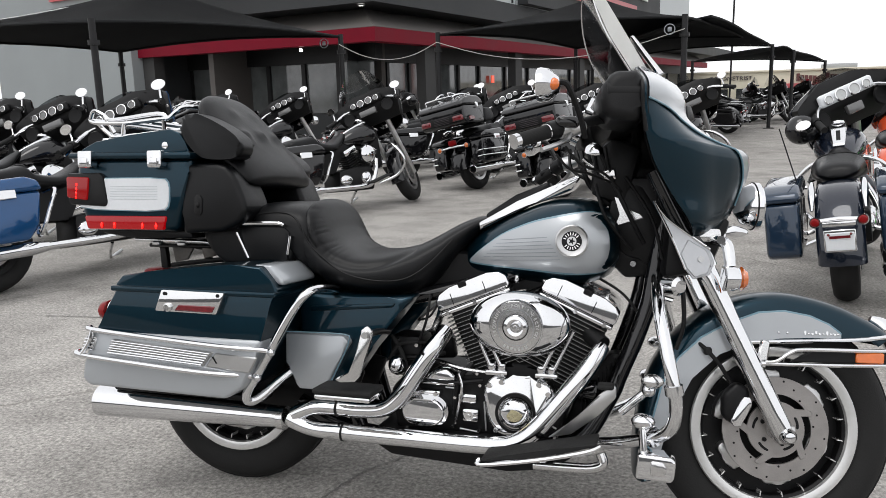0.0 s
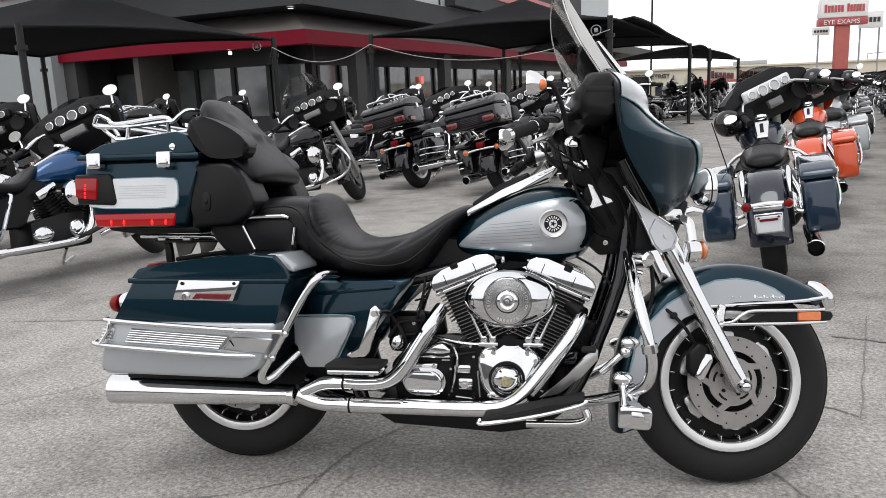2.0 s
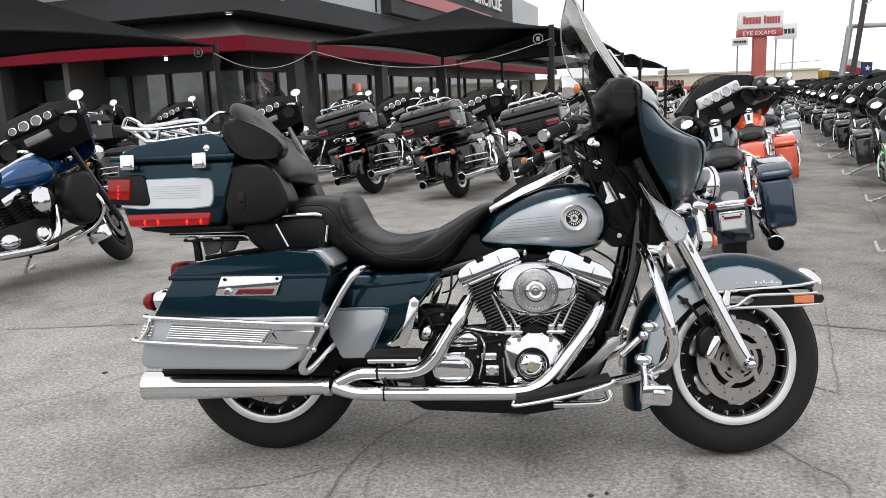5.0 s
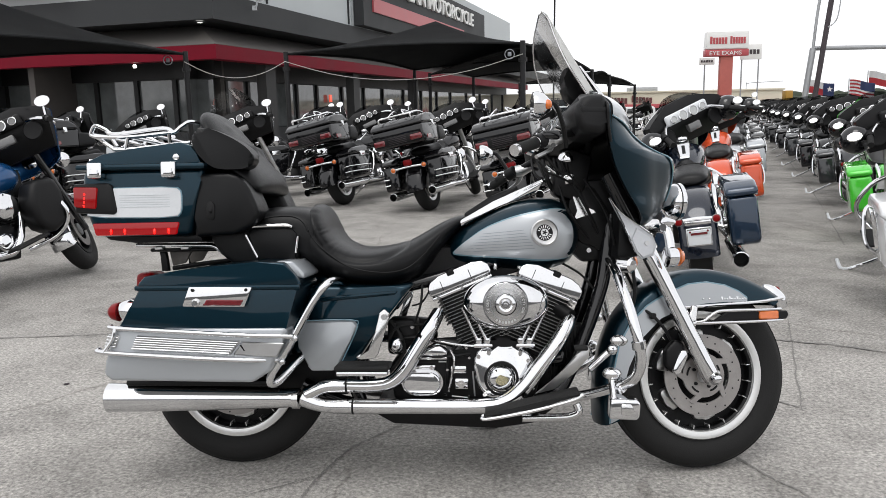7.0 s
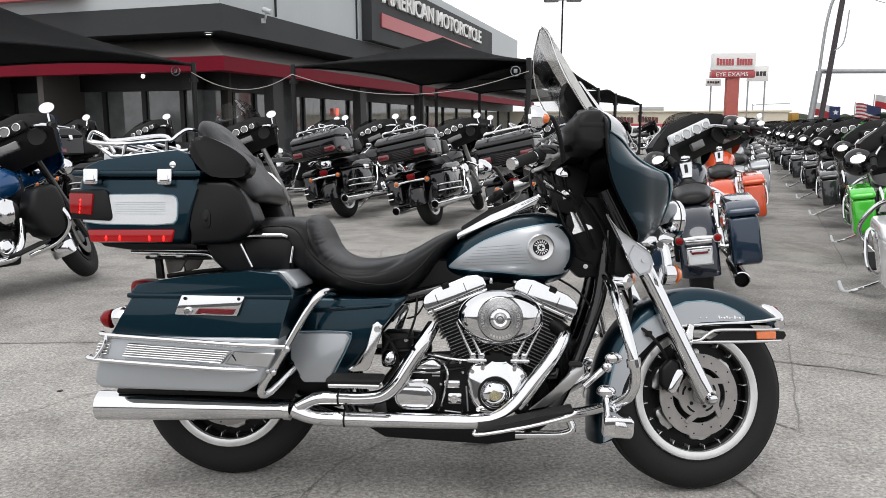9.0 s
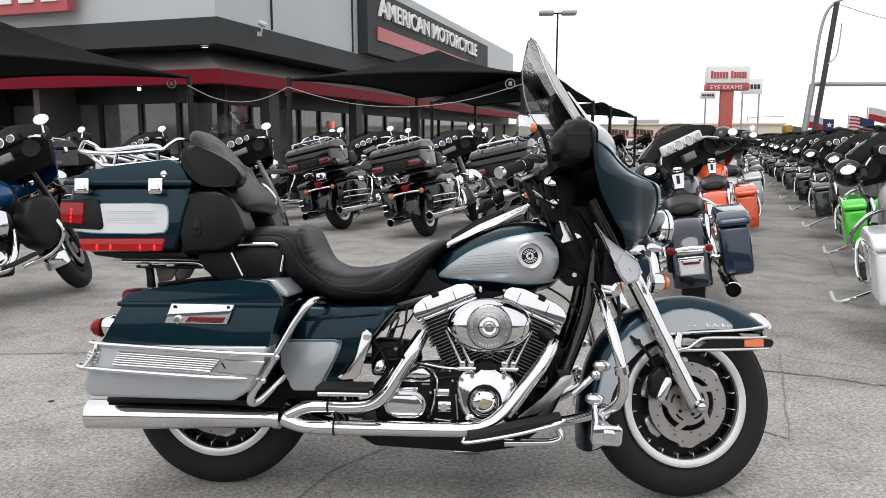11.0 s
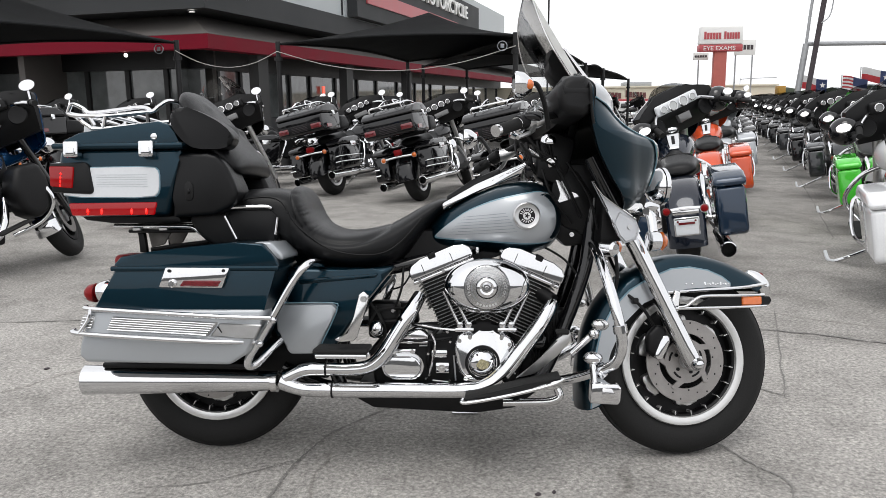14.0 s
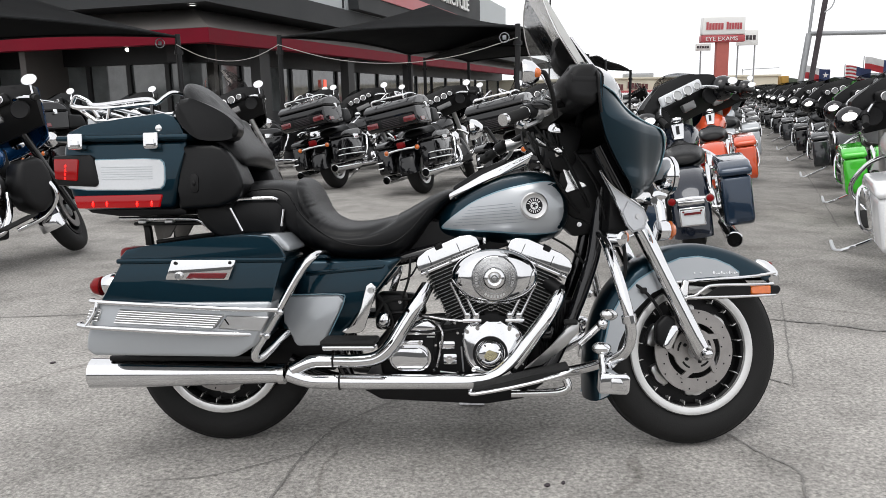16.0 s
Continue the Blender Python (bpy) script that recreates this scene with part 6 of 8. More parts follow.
for s0, dx, dz in ((-1, 0.0, 0.0), (1, -0.030, -0.055)):
    outline = [(x + dx, z + dz) for x, z in ARM]
    arm = hp("arm_pad", prism(outline, -0.262, -0.182, 0.030, 6, Matrix.Diagonal((1, -s0, 1, 1)), soft=2), VINYL, rest, "rounded side pad", sharp=80)
POD = [(-0.050, 1.012), (0.055, 1.014), (0.085, 1.005), (0.115, 0.972), (0.145, 0.905), (0.150, 0.875), (0.128, 0.842), (0.07, 0.815), (-0.064, 0.808), (-0.060, 0.87)]
for s in (1, -1):
    side = Matrix.Diagonal((1, s, 1, 1))
    pod = hp("speaker_pod", prism(POD, -0.262, -0.12, 0.024, 3, side), VINYL, rest, "black speaker pod")
    jk = hp("socket", prism([(-0.014, 0.862), (0.002, 0.862), (0.008, 0.872), (0.008, 0.912), (0.0, 0.922), (-0.012, 0.922), (-0.020, 0.912), (-0.020, 0.872)], -0.266, -0.255, 0.003, 2, side), PLASTIC, pod, "small black switch plate")
    hp("knob", ball((-0.006, -0.267 * s, 0.892), (0.006, 0.004, 0.008), None, None, 10, 8), PLASTIC, jk)
hp("lower_back", prism([(-0.04, 0.83), (0.20, 0.85), (0.27, 0.76), (0.25, 0.715), (0.05, 0.712), (0.015, 0.735), (-0.012, 0.765), (-0.03, 0.795)], -0.205, 0.205, 0.02, 3), VINYL, rest)

# footboards and pegs
for s in (1, -1):
    side = Matrix.Diagonal((1, s, 1, 1))
    fb = hp("footboard", prism([(0.870, 0.244), (1.01, 0.273), (1.10, 0.297), (1.160, 0.314), (1.156, 0.324), (1.04, 0.296), (0.94, 0.272), (0.866, 0.256)], -0.352, -0.262, 0.005, 2, side), RUBBER, None, "black rubber-topped rider footboard")
    hp("edge_trim", tube([(0.862, -0.345 * s, 0.252), (0.872, -0.357 * s, 0.243), (1.012, -0.358 * s, 0.269), (1.13, -0.357 * s, 0.300), (1.166, -0.345 * s, 0.314)], 0.0065, 8, 5), CHROME, fb, "chrome footboard edge")
    hp("bracket", tube([(1.02, -0.30 * s, 0.27), (1.03, -0.22 * s, 0.245), (1.03, -0.14 * s, 0.24)], 0.012, 8, 4), IRON, fb)
    pb = hp("passenger_footboard", box(0.412, 0.572, -0.372, -0.27, 0.378, 0.392, 0.005, 2, side), CHROME, None, "passenger footboard")
    hp("rubber_top", box(0.405, 0.575, -0.374, -0.268, 0.392, 0.408, 0.007, 2, side), RUBBER, pb)
    arm = hp("peg_bracket", prism([(0.550, 0.574), (0.566, 0.586), (0.582, 0.572), (0.577, 0.545), (0.558, 0.490), (0.546, 0.448), (0.534, 0.434), (0.492, 0.430), (0.474, 0.437), (0.488, 0.447), (0.520, 0.454), (0.533, 0.500)], -0.380, -0.366, 0.005, 2, side), CHROME_WORN, None, "chrome peg bracket")
    hp("bolt", lathe([(0.0, -0.012), (0.009, -0.012), (0.010, 0.0), (0.0, 0.0)], 12, side @ Matrix.Translation((0.567, -0.385, 0.563))), ALLOY, arm)
    hp("mount", tube([(0.562, -0.37 * s, 0.560), (0.555, -0.25 * s, 0.55), (0.54, -0.14 * s, 0.53)], 0.009, 10, 4), IRON, arm)
pd = hp("brake_pedal", prism([(1.025, 0.298), (1.112, 0.366), (1.154, 0.421), (1.188, 0.450), (1.198, 0.442), (1.196, 0.415), (1.155, 0.368), (1.084, 0.312)], -0.262, -0.250, 0.004, 2), ALLOY, None, "polished brake pedal")
hp("pedal_pad", box(1.15, 1.192, -0.28, -0.24, 0.438, 0.452, 0.006, 2), RUBBER, pd)
hp("linkage", rod((1.205, -0.2, 0.365), (1.27, -0.2, 0.425), 0.011), CHROME, pd)
hp("linkage", ball((1.275, -0.21, 0.43), 0.018, None, None, 12, 8), CHROME, pd)
hp("lower_cover", prism([(0.50, 0.21), (0.56, 0.176), (0.90, 0.160), (1.03, 0.180), (1.10, 0.235), (1.0, 0.255), (0.52, 0.25)], -0.17, 0.17, 0.012), IRON)
hp("stand_tube", tube([(0.985, -0.240, 0.216), (1.08, -0.235, 0.216), (1.135, -0.230, 0.218), (1.165, -0.228, 0.232), (1.158, -0.224, 0.258)], 0.0135, 12, 4), CHROME_WORN)
hp("side_stand", tube([(0.98, 0.16, 0.22), (0.90, 0.24, 0.12), (0.85, 0.30, 0.045)], 0.012, 10, 4), CHROME, None, "chrome side stand")
hp("stand_foot", box(0.80, 0.90, 0.275, 0.325, 0.036, 0.050, 0.004), CHROME)

# engine guard with highway pegs
for s in (1, -1):
    g = [(1.285, -0.03, 0.712), (1.288, -0.10, 0.706), (1.292, -0.20, 0.675), (1.302, -0.28, 0.62), (1.318, -0.325, 0.55), (1.334, -0.34, 0.48), (1.342, -0.335, 0.415), (1.328, -0.31, 0.358), (1.285, -0.26, 0.322), (1.21, -0.20, 0.285), (1.12, -0.14, 0.255)]
    guard = hp("engine_guard", tube([(x, y * s, z) for x, y, z in g], 0.0165, 14, 5), CHROME, None, "chrome engine guard")
    side = Matrix.Diagonal((1, s, 1, 1))
    hp("clamp", rod((1.334, -0.342 * s, 0.478), (1.338, -0.342 * s, 0.455), 0.022, 18), CHROME, guard)
    hp("clamp", rod((1.282, -0.268 * s, 0.335), (1.295, -0.255 * s, 0.315), 0.023, 18), CHROME, guard)
    hp("peg_mount", ball((1.265, -0.27 * s, 0.365), (0.030, 0.024, 0.020), None, None, 16, 10), CHROME, guard)
    pg = hp("highway_peg", prism([(1.250, 0.232), (1.335, 0.228), (1.343, 0.238), (1.346, 0.280), (1.335, 0.292), (1.255, 0.294)], -0.315, -0.25, 0.012, 3, side), CHROME, guard, "chrome highway peg")
    hp("peg_inset", prism([(1.285, 0.245), (1.318, 0.243), (1.326, 0.262), (1.316, 0.280), (1.287, 0.280)], -0.320, -0.31, 0.004, 2, side), CHROME_WORN, pg)
    hp("peg_arm", rod((1.262, -0.27 * s, 0.36), (1.268, -0.28 * s, 0.285), 0.010), CHROME, guard)
    hp("lever_mount", ball((1.285, -0.28 * s, 0.47), (0.028, 0.02, 0.018), None, None, 12, 8), CHROME_WORN, guard)

# ---- front end, turned with the bar ----
for s in (1, -1):
    y = -0.118 * s
    leg = hp("fork_leg", tube([(1.590, y, 0.300), (1.578, y, 0.325), (1.47, y, 0.545), (1.392, y, 0.705), (1.380, y, 0.73)], [0.020, 0.029, 0.0285, 0.0285, 0.026], 18, 4), CHROME, None, "polished fork leg", True)
    hp("axle_cap", lathe([(0.0, -0.026), (0.012, -0.023), (0.020, -0.010), (0.022, 0.002), (0.022, 0.03), (0.0, 0.03)], 24, Matrix.Translation((1.589, y - 0.02 * s, 0.308)) @ Matrix.Diagonal((1, s, 1, 1))), CHROME, leg, "", True)
    hp("axle_clamp", box(1.565, 1.612, y - 0.020, y + 0.020, 0.285, 0.335, 0.010, 2), ALLOY, leg, "", True)
    hp("fork_clamp", rod((1.380, y, 0.728), (1.366, y, 0.758), 0.036, 20), CHROME, leg, "", True)
    hp("upper_fork", rod((1.372, y, 0.745), (1.255, y, 0.985), 0.031, 18), GLOSS_BLACK, leg, "", True)
    side = Matrix.Diagonal((1, s, 1, 1))
    fc = hp("fork_cover", prism([(1.242, 0.900), (1.276, 0.856), (1.345, 0.806), (1.386, 0.778), (1.398, 0.745), (1.386, 0.712), (1.345, 0.700), (1.325, 0.725), (1.285, 0.815)], -0.152, -0.146, 0.002, 1, side), PALE_METAL, None, "pale satin fork cover with chrome rim", True)
    hp("rim", tube([(1.386, -0.153 * s, 0.778), (1.345, -0.153 * s, 0.806), (1.276, -0.153 * s, 0.856), (1.242, -0.153 * s, 0.900), (1.285, -0.153 * s, 0.815), (1.325, -0.153 * s, 0.725)], 0.0035, 8, 3), CHROME, fc, "", True)
    hp("lower_plate", prism([(1.330, 0.802), (1.376, 0.776), (1.390, 0.745), (1.380, 0.716), (1.348, 0.705), (1.328, 0.728), (1.312, 0.765)], -0.157, -0.151, 0.002, 1, side), PALE_METAL, fc, "bright lower plate", True)
    hp("cover_screw", lathe([(0.0, -0.004), (0.008, -0.004), (0.008, 0.004), (0.0, 0.004)], 12, side @ Matrix.Translation((1.362, -0.158, 0.752))), ALLOY, leg, "", True)
    # turn signal under the lamp bar
    ts = hp("turn_signal", lathe([(0.0, -0.028), (0.022, -0.026), (0.032, -0.004), (0.033, 0.018), (0.0, 0.02)], 24, side @ Matrix.Translation((1.428, -0.195, 0.705)) @ pose(0, 0, 0, 0, 0, 90)), CHROME, None, "chrome front turn signal", True)
    hp("lens", lathe([(0.0, -0.014), (0.020, -0.012), (0.030, 0.0), (0.0, 0.002)], 24, side @ Matrix.Translation((1.452, -0.195, 0.705)) @ pose(0, 0, 0, 0, 0, 90)), AMBER, ts, "amber lens", True)
    hp("stalk", tube([(1.425, -0.195 * s, 0.735), (1.418, -0.185 * s, 0.79), (1.40, -0.12 * s, 0.805)], 0.015, 10, 4), CHROME, ts, "", True)
    cal = hp("brake_caliper", prism([(1.435, 0.345), (1.475, 0.318), (1.510, 0.375), (1.502, 0.425), (1.47, 0.438), (1.435, 0.405)], -0.112, -0.075, 0.014, 3, side), IRON, None, "black brake caliper", True)
    hp("insert", prism([(1.452, 0.338), (1.462, 0.322), (1.482, 0.326), (1.490, 0.350), (1.508, 0.378), (1.504, 0.400), (1.484, 0.402), (1.472, 0.380)], -0.122, -0.105, 0.005, 2, side, soft=1), CHROME, cal, "chrome insert", True)
    hp("hose", tube([(1.455, -0.108 * s, 0.435), (1.425, -0.116 * s, 0.480), (1.395, -0.110 * s, 0.515), (1.375, -0.09 * s, 0.535)], 0.0055, 8, 5), IRON, cal, "", True)
    hp("fitting", box(1.385, 1.405, -0.118 if s > 0 else 0.098, -0.098 if s > 0 else 0.118, 0.505, 0.525, 0.004, 1), PLASTIC, cal, "", True)
hp("light_bar", tube([(1.40, -0.20, 0.800), (1.43, -0.10, 0.815), (1.44, 0, 0.82), (1.43, 0.10, 0.815), (1.40, 0.20, 0.800)], 0.011, 10, 4), CHROME, None, "chrome lamp bar", True)
hp("triple_tree", box(1.30, 1.42, -0.14, 0.14, 0.795, 0.835, 0.012, 2), CHROME_WORN, None, "", True)
hp("front_block", prism([(1.28, 0.70), (1.40, 0.72), (1.46, 0.86), (1.30, 0.92)], -0.10, 0.10, 0.02, 2), IRON, None, "", True)

FEND = [(204, 0.385, 0.335), (190, 0.362, 0.30), (172, 0.345, 0.268), (150, 0.346, 0.255), (128, 0.350, 0.245), (108, 0.357, 0.235), (90, 0.360, 0.236), (72, 0.363, 0.254), (56, 0.374, 0.292), (47, 0.385, 0.333), (42, 0.391, 0.362)]
ff = hp("front_fender", fender(1.582, 0.312, FEND, 0.092), TEAL, None, "teal and silver front mudguard", True)


def arc_patch(cx, cz, pts, y, thick=0.003):
    return prism([(cx + r * math.cos(radians(a)), cz + r * math.sin(radians(a))) for a, r in pts], y - thick, y + 0.002, 0.001, 1)


for s in (1, -1):
    side = Matrix.Diagonal((1, s, 1, 1))
    top = [(203, 0.366), (192, 0.338), (178, 0.322), (160, 0.317), (145, 0.313), (130, 0.308), (115, 0.304), (100, 0.309), (88, 0.310), (76, 0.308), (66, 0.304), (59, 0.298)]
    bot = [(57.5, 0.288), (64, 0.271), (72, 0.257), (90, 0.240), (108, 0.239), (128, 0.248), (150, 0.258), (172, 0.271), (190, 0.302), (203, 0.336)]
    for (pts, lift, mt, nm) in ((top, 0.0, SILVER, "silver_panel"), ([(a, r + 0.0045) for a, r in top], -0.0015, PINSTRIPE, "pinstripe")):
        q = arc_patch(1.582, 0.312, pts + bot, -0.0935 + (0.0 if nm == "silver_panel" else 0.0012))
        q.transform(side)
        hp(nm, q, mt, ff, "silver side panel" if mt is SILVER else "", True)
    rl = hp("fender_rail", tube([(1.495, -0.100 * s, 0.540), (1.65, -0.104 * s, 0.548), (1.80, -0.100 * s, 0.557), (1.87, -0.085 * s, 0.566)], 0.0055, 8, 4), CHROME, ff, "chrome mudguard trim", True)
    hp("rail_bar", tube([(1.538, -0.122 * s, 0.492), (1.565, -0.126 * s, 0.497), (1.60, -0.128 * s, 0.520), (1.63, -0.128 * s, 0.527), (1.74, -0.126 * s, 0.528), (1.845, -0.115 * s, 0.529)], 0.0052, 8, 5), CHROME, ff, "", True)
    hp("rail_bar", tube([(1.525, -0.120 * s, 0.488), (1.62, -0.126 * s, 0.489), (1.74, -0.126 * s, 0.490), (1.85, -0.115 * s, 0.492)], 0.0052, 8, 5), CHROME, ff, "", True)
    hp("rail_insert", prism([(1.60, 0.494), (1.655, 0.524), (1.865, 0.524), (1.872, 0.510), (1.862, 0.496)], -0.118, -0.105, 0.003, 1, side), PLASTIC, ff, "black rail insert", True)
    hp("marker", prism([(1.762, 0.497), (1.832, 0.497), (1.832, 0.524), (1.762, 0.524)], -0.124, -0.11, 0.003, 1, side), AMBER, ff, "amber side marker", True)
    hp("fork_mount", prism([(1.515, 0.475), (1.545, 0.475), (1.555, 0.545), (1.53, 0.55)], -0.112, -0.094, 0.005, 1, side), CHROME_WORN, ff, "", True)
    for k in range(10):
        hp("script_mark", box(1.642 + k * 0.0092, 1.6485 + k * 0.0092, -0.0985, -0.0955, 0.563 + 0.002 * (k % 2), 0.569 + 0.006 * (k in (0, 3, 6)), 0.001, 1, side), CHROME, ff, "small chrome script shape", True)
    for x in (1.578, 1.60):
        hp("rivet", ball((x, -0.0965 * s, 0.568), 0.0035, None, None, 8, 6), CHROME, ff, "", True)
hp("fender_tip", tube([(1.850, 0, 0.606), (1.878, 0, 0.588), (1.902, 0, 0.560), (1.912, 0, 0.528)], [0.008, 0.024, 0.029, 0.022], 14, 4), CHROME, ff, "chrome mudguard tip", True)
hp("tip_lens", ball((1.896, 0, 0.596), (0.016, 0.013, 0.010), None, None, 14, 8), RED_LENS, ff, "red tip lens", True)

# batwing fairing
FAIR = [(0.800, 1.352, 1.40, 0.12), (0.84, 1.322, 1.447, 0.215), (0.91, 1.266, 1.485, 0.252), (0.98, 1.218, 1.513, 0.288), (1.03, 1.197, 1.514, 0.308), (1.045, 1.192, 1.478, 0.314), (1.07, 1.186, 1.415, 0.322), (1.115, 1.180, 1.350, 0.335), (1.16, 1.178, 1.340, 0.338), (1.205, 1.182, 1.328, 0.255), (1.24, 1.188, 1.290, 0.165), (1.262, 1.195, 1.263, 0.110)]


def swell(k):
    """How far the shell stands forward at a share k of its half width."""
    return (1 - min(1.0, abs(k)) ** 1.9) ** 0.75 - 0.045 * math.exp(-((abs(k) - 0.66) / 0.13) ** 2)


def fairing_x(y, z):
    xr, xn, w = interp(FAIR_ROWS, z)
    return xr + (xn - xr) * swell(y / w)


FAIR_ROWS = curve_path(FAIR, 4)
rings = []
for z, xr, xn, w in FAIR_ROWS:
    ts = [-math.cos(math.pi * k / 32) for k in range(33)]
    outer = [(xr + (xn - xr) * swell(t), t * w, z) for t in ts]
    inner = [(x - 0.006 if abs(t) < 0.98 else x, y * 0.975, z) for (x, y, _), t in zip(outer, ts)][::-1]
    rings.append(outer + inner)
shell = hp("fairing", skin(rings), TEAL, None, "teal batwing fairing with silver centre", True, 50)
SPREAD_Z, SPREAD_Y = [0.87, 0.96, 1.02, 1.06, 1.09, 1.108, 1.120, 1.128, 1.262], [0.05, 0.100, 0.140, 0.172, 0.208, 0.250, 0.303, 0.345, 0.345]
rows = []
for z, xr, xn, w in FAIR_ROWS:
    if z < 0.87:
        continue
    b = min(w * 0.985, float(np.interp(z, SPREAD_Z, SPREAD_Y)))
    rows.append([(fairing_x(y, z) + 0.003, y * 1.012, z + 0.002) for y in (b * (k / 8 - 1) for k in range(17))])
bm = skin(rows, False, False)
hp("silver_panel", bm, SILVER, shell, "silver centre panel", True)
for s in (-1, 1):
    line = []
    for z in np.linspace(0.90, 1.127, 26):
        b = min(interp(FAIR_ROWS, z)[2] * 0.985, float(np.interp(z, SPREAD_Z, SPREAD_Y)))
        line.append((fairing_x(b, z) + 0.003, s * b * 1.012, z))
    hp("pinstripe", tube(line, 0.0026, 6, 2), PINSTRIPE, shell, "", True)

lin = []
for z, xr, xn, w in FAIR_ROWS:
    if z < 0.82 or z > 1.24:
        continue
    lin.append([(xr + (xn - xr - 0.02) * swell(t) - 0.004, t * w * 0.965, z) for t in [-math.cos(math.pi * k / 24) for k in range(25)]])
bm = skin(lin, False, False)
bmesh.ops.solidify(bm, geom=bm.faces[:], thickness=0.003)
hp("liner", bm, PLASTIC, shell, "matt black fairing liner", True, 50)

# inner fairing: matt black dash that closes the back of the shell
inner_rows = []
for z, xr, xn, w in FAIR_ROWS:
    if z < 1.085 or z > 1.225:
        continue
    d = 0.012 + 0.072 * max(0.0, math.sin(math.pi * (z - 1.075) / 0.155)) ** 0.4
    ring = []
    for k in range(17):
        t = k / 8 - 1
        ring.append((xr - d * (1 - 0.35 * (1 - abs(t)) ), t * (w - 0.004), z))
    for k in range(16, -1, -1):
        t = k / 8 - 1
        ring.append((xr + 0.012, t * (w - 0.004), z))
    inner_rows.append(ring)
dash = hp("inner_fairing", skin(inner_rows), PLASTIC, shell, "matt black inner fairing", True, 50)
hp("cap_edge", tube([(1.19, -0.322, 1.05), (1.178, -0.336, 1.11), (1.176, -0.339, 1.16), (1.18, -0.262, 1.20), (1.19, -0.20, 1.225)], 0.005, 8, 5), PLASTIC, dash, "", True)
for s0 in (-1, 1):
    hp("end_cap", prism([(1.088, 1.080), (1.176, 1.070), (1.184, 1.120), (1.180, 1.196), (1.110, 1.192), (1.078, 1.150)], -0.338, -0.16, 0.030, 5, Matrix.Diagonal((1, -s0, 1, 1)), soft=1), PLASTIC, dash, "rounded end of the inner fairing", True, 60)
for y in (-0.15, -0.06, 0.06, 0.15):
    gz, gx = 1.13, 1.075
    g = hp("gauge", lathe([(0.0, 0.004), (0.036, 0.004), (0.036, -0.01), (0.0, -0.01)], 24, Matrix.Translation((gx, y, gz)) @ pose(0, 0, 0, 0, 0, -90) @ pose(0, 0, 0, -25)), GAUGE_DARK, dash, "round gauge", True)
    hp("bezel", lathe([(0.034, -0.012), (0.042, -0.012), (0.042, 0.008), (0.034, 0.008)], 24, Matrix.Translation((gx, y, gz)) @ pose(0, 0, 0, 0, 0, -90) @ pose(0, 0, 0, -25), True), CHROME, g, "", True)
lamp = hp("headlamp", lathe([(0.0, -0.075), (0.030, -0.070), (0.066, -0.045), (0.084, -0.012), (0.090, 0.0), (0.090, 0.020), (0.084, 0.026), (0.0, 0.030)], 40, Matrix.Translation((1.535, 0, 0.905)) @ pose(0, 0, 0, 0, 0, -90) @ Matrix.Diagonal((0.72, 0.72, 0.72, 1))), CHROME, None, "chrome headlamp", True)
hp("lens", lathe([(0.0, 0.044), (0.04, 0.041), (0.078, 0.028), (0.078, 0.02), (0.0, 0.02)], 40, Matrix.Translation((1.535, 0, 0.905)) @ pose(0, 0, 0, 0, 0, -90) @ Matrix.Diagonal((0.72, 0.72, 0.72, 1))), SIGN_WHITE, lamp, "clear headlamp lens", True)
hp("bezel_line", lathe([(0.0905, -0.003), (0.0925, 0.0), (0.0905, 0.003)], 40, Matrix.Translation((1.535, 0, 0.905)) @ pose(0, 0, 0, 0, 0, -90) @ Matrix.Diagonal((0.72, 0.72, 0.72, 1)), True), IRON, lamp, "", True)
hp("nacelle", prism([(1.42, 0.825), (1.50, 0.815), (1.515, 0.835), (1.47, 0.85)], -0.07, 0.07, 0.012, 2), CHROME, None, "chrome lamp nacelle", True)

# windscreen
rows = []
for k in range(13):
    v = k / 12
    zc, xc = 1.255 + 0.300 * v, 1.252 - 0.180 * v
    w = float(np.interp(v, [0, 0.3, 0.6, 0.85, 0.95, 1.0], [0.155, 0.160, 0.144, 0.095, 0.056, 0.022]))
    row = []
    for j in range(21):
        y = (j / 10 - 1) * w
        row.append((xc - 3.2 * y * y, y, zc - 0.03 * (y / 0.2) ** 2))
    rows.append(row)
bm = skin(rows, False, False)
bmesh.ops.solidify(bm, geom=bm.faces[:], thickness=0.004)
screen = hp("windscreen", bm, SCREEN, None, "clear curved touring windscreen", True)
screen.visible_shadow = False
edge = [rows[k][0] for k in range(0, 13, 2)] + [rows[12][j] for j in range(4, 17, 4)] + [rows[k][20] for k in range(12, -1, -2)]
hp("edge", tube(edge, 0.0022, 6, 3), CHROME_WORN, screen, "bright windscreen edge", True)
# White strip on the near curve, painted in place of the reflected sky.
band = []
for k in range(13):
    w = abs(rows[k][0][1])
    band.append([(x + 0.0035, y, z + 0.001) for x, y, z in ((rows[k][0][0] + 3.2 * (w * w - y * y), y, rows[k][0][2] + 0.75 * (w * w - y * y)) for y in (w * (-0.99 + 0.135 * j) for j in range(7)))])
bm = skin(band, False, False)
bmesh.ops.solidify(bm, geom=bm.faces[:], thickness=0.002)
hp("reflection_strip", bm, SIGN_WHITE, screen, "white strip standing for the sky reflected in the windscreen", True)
hp("centre_strip", prism([(1.196, 1.372), (1.206, 1.376), (1.292, 1.268), (1.276, 1.262)], -0.012, 0.012, 0.003, 1), CHROME_WORN, screen, "chrome screen strip", True)
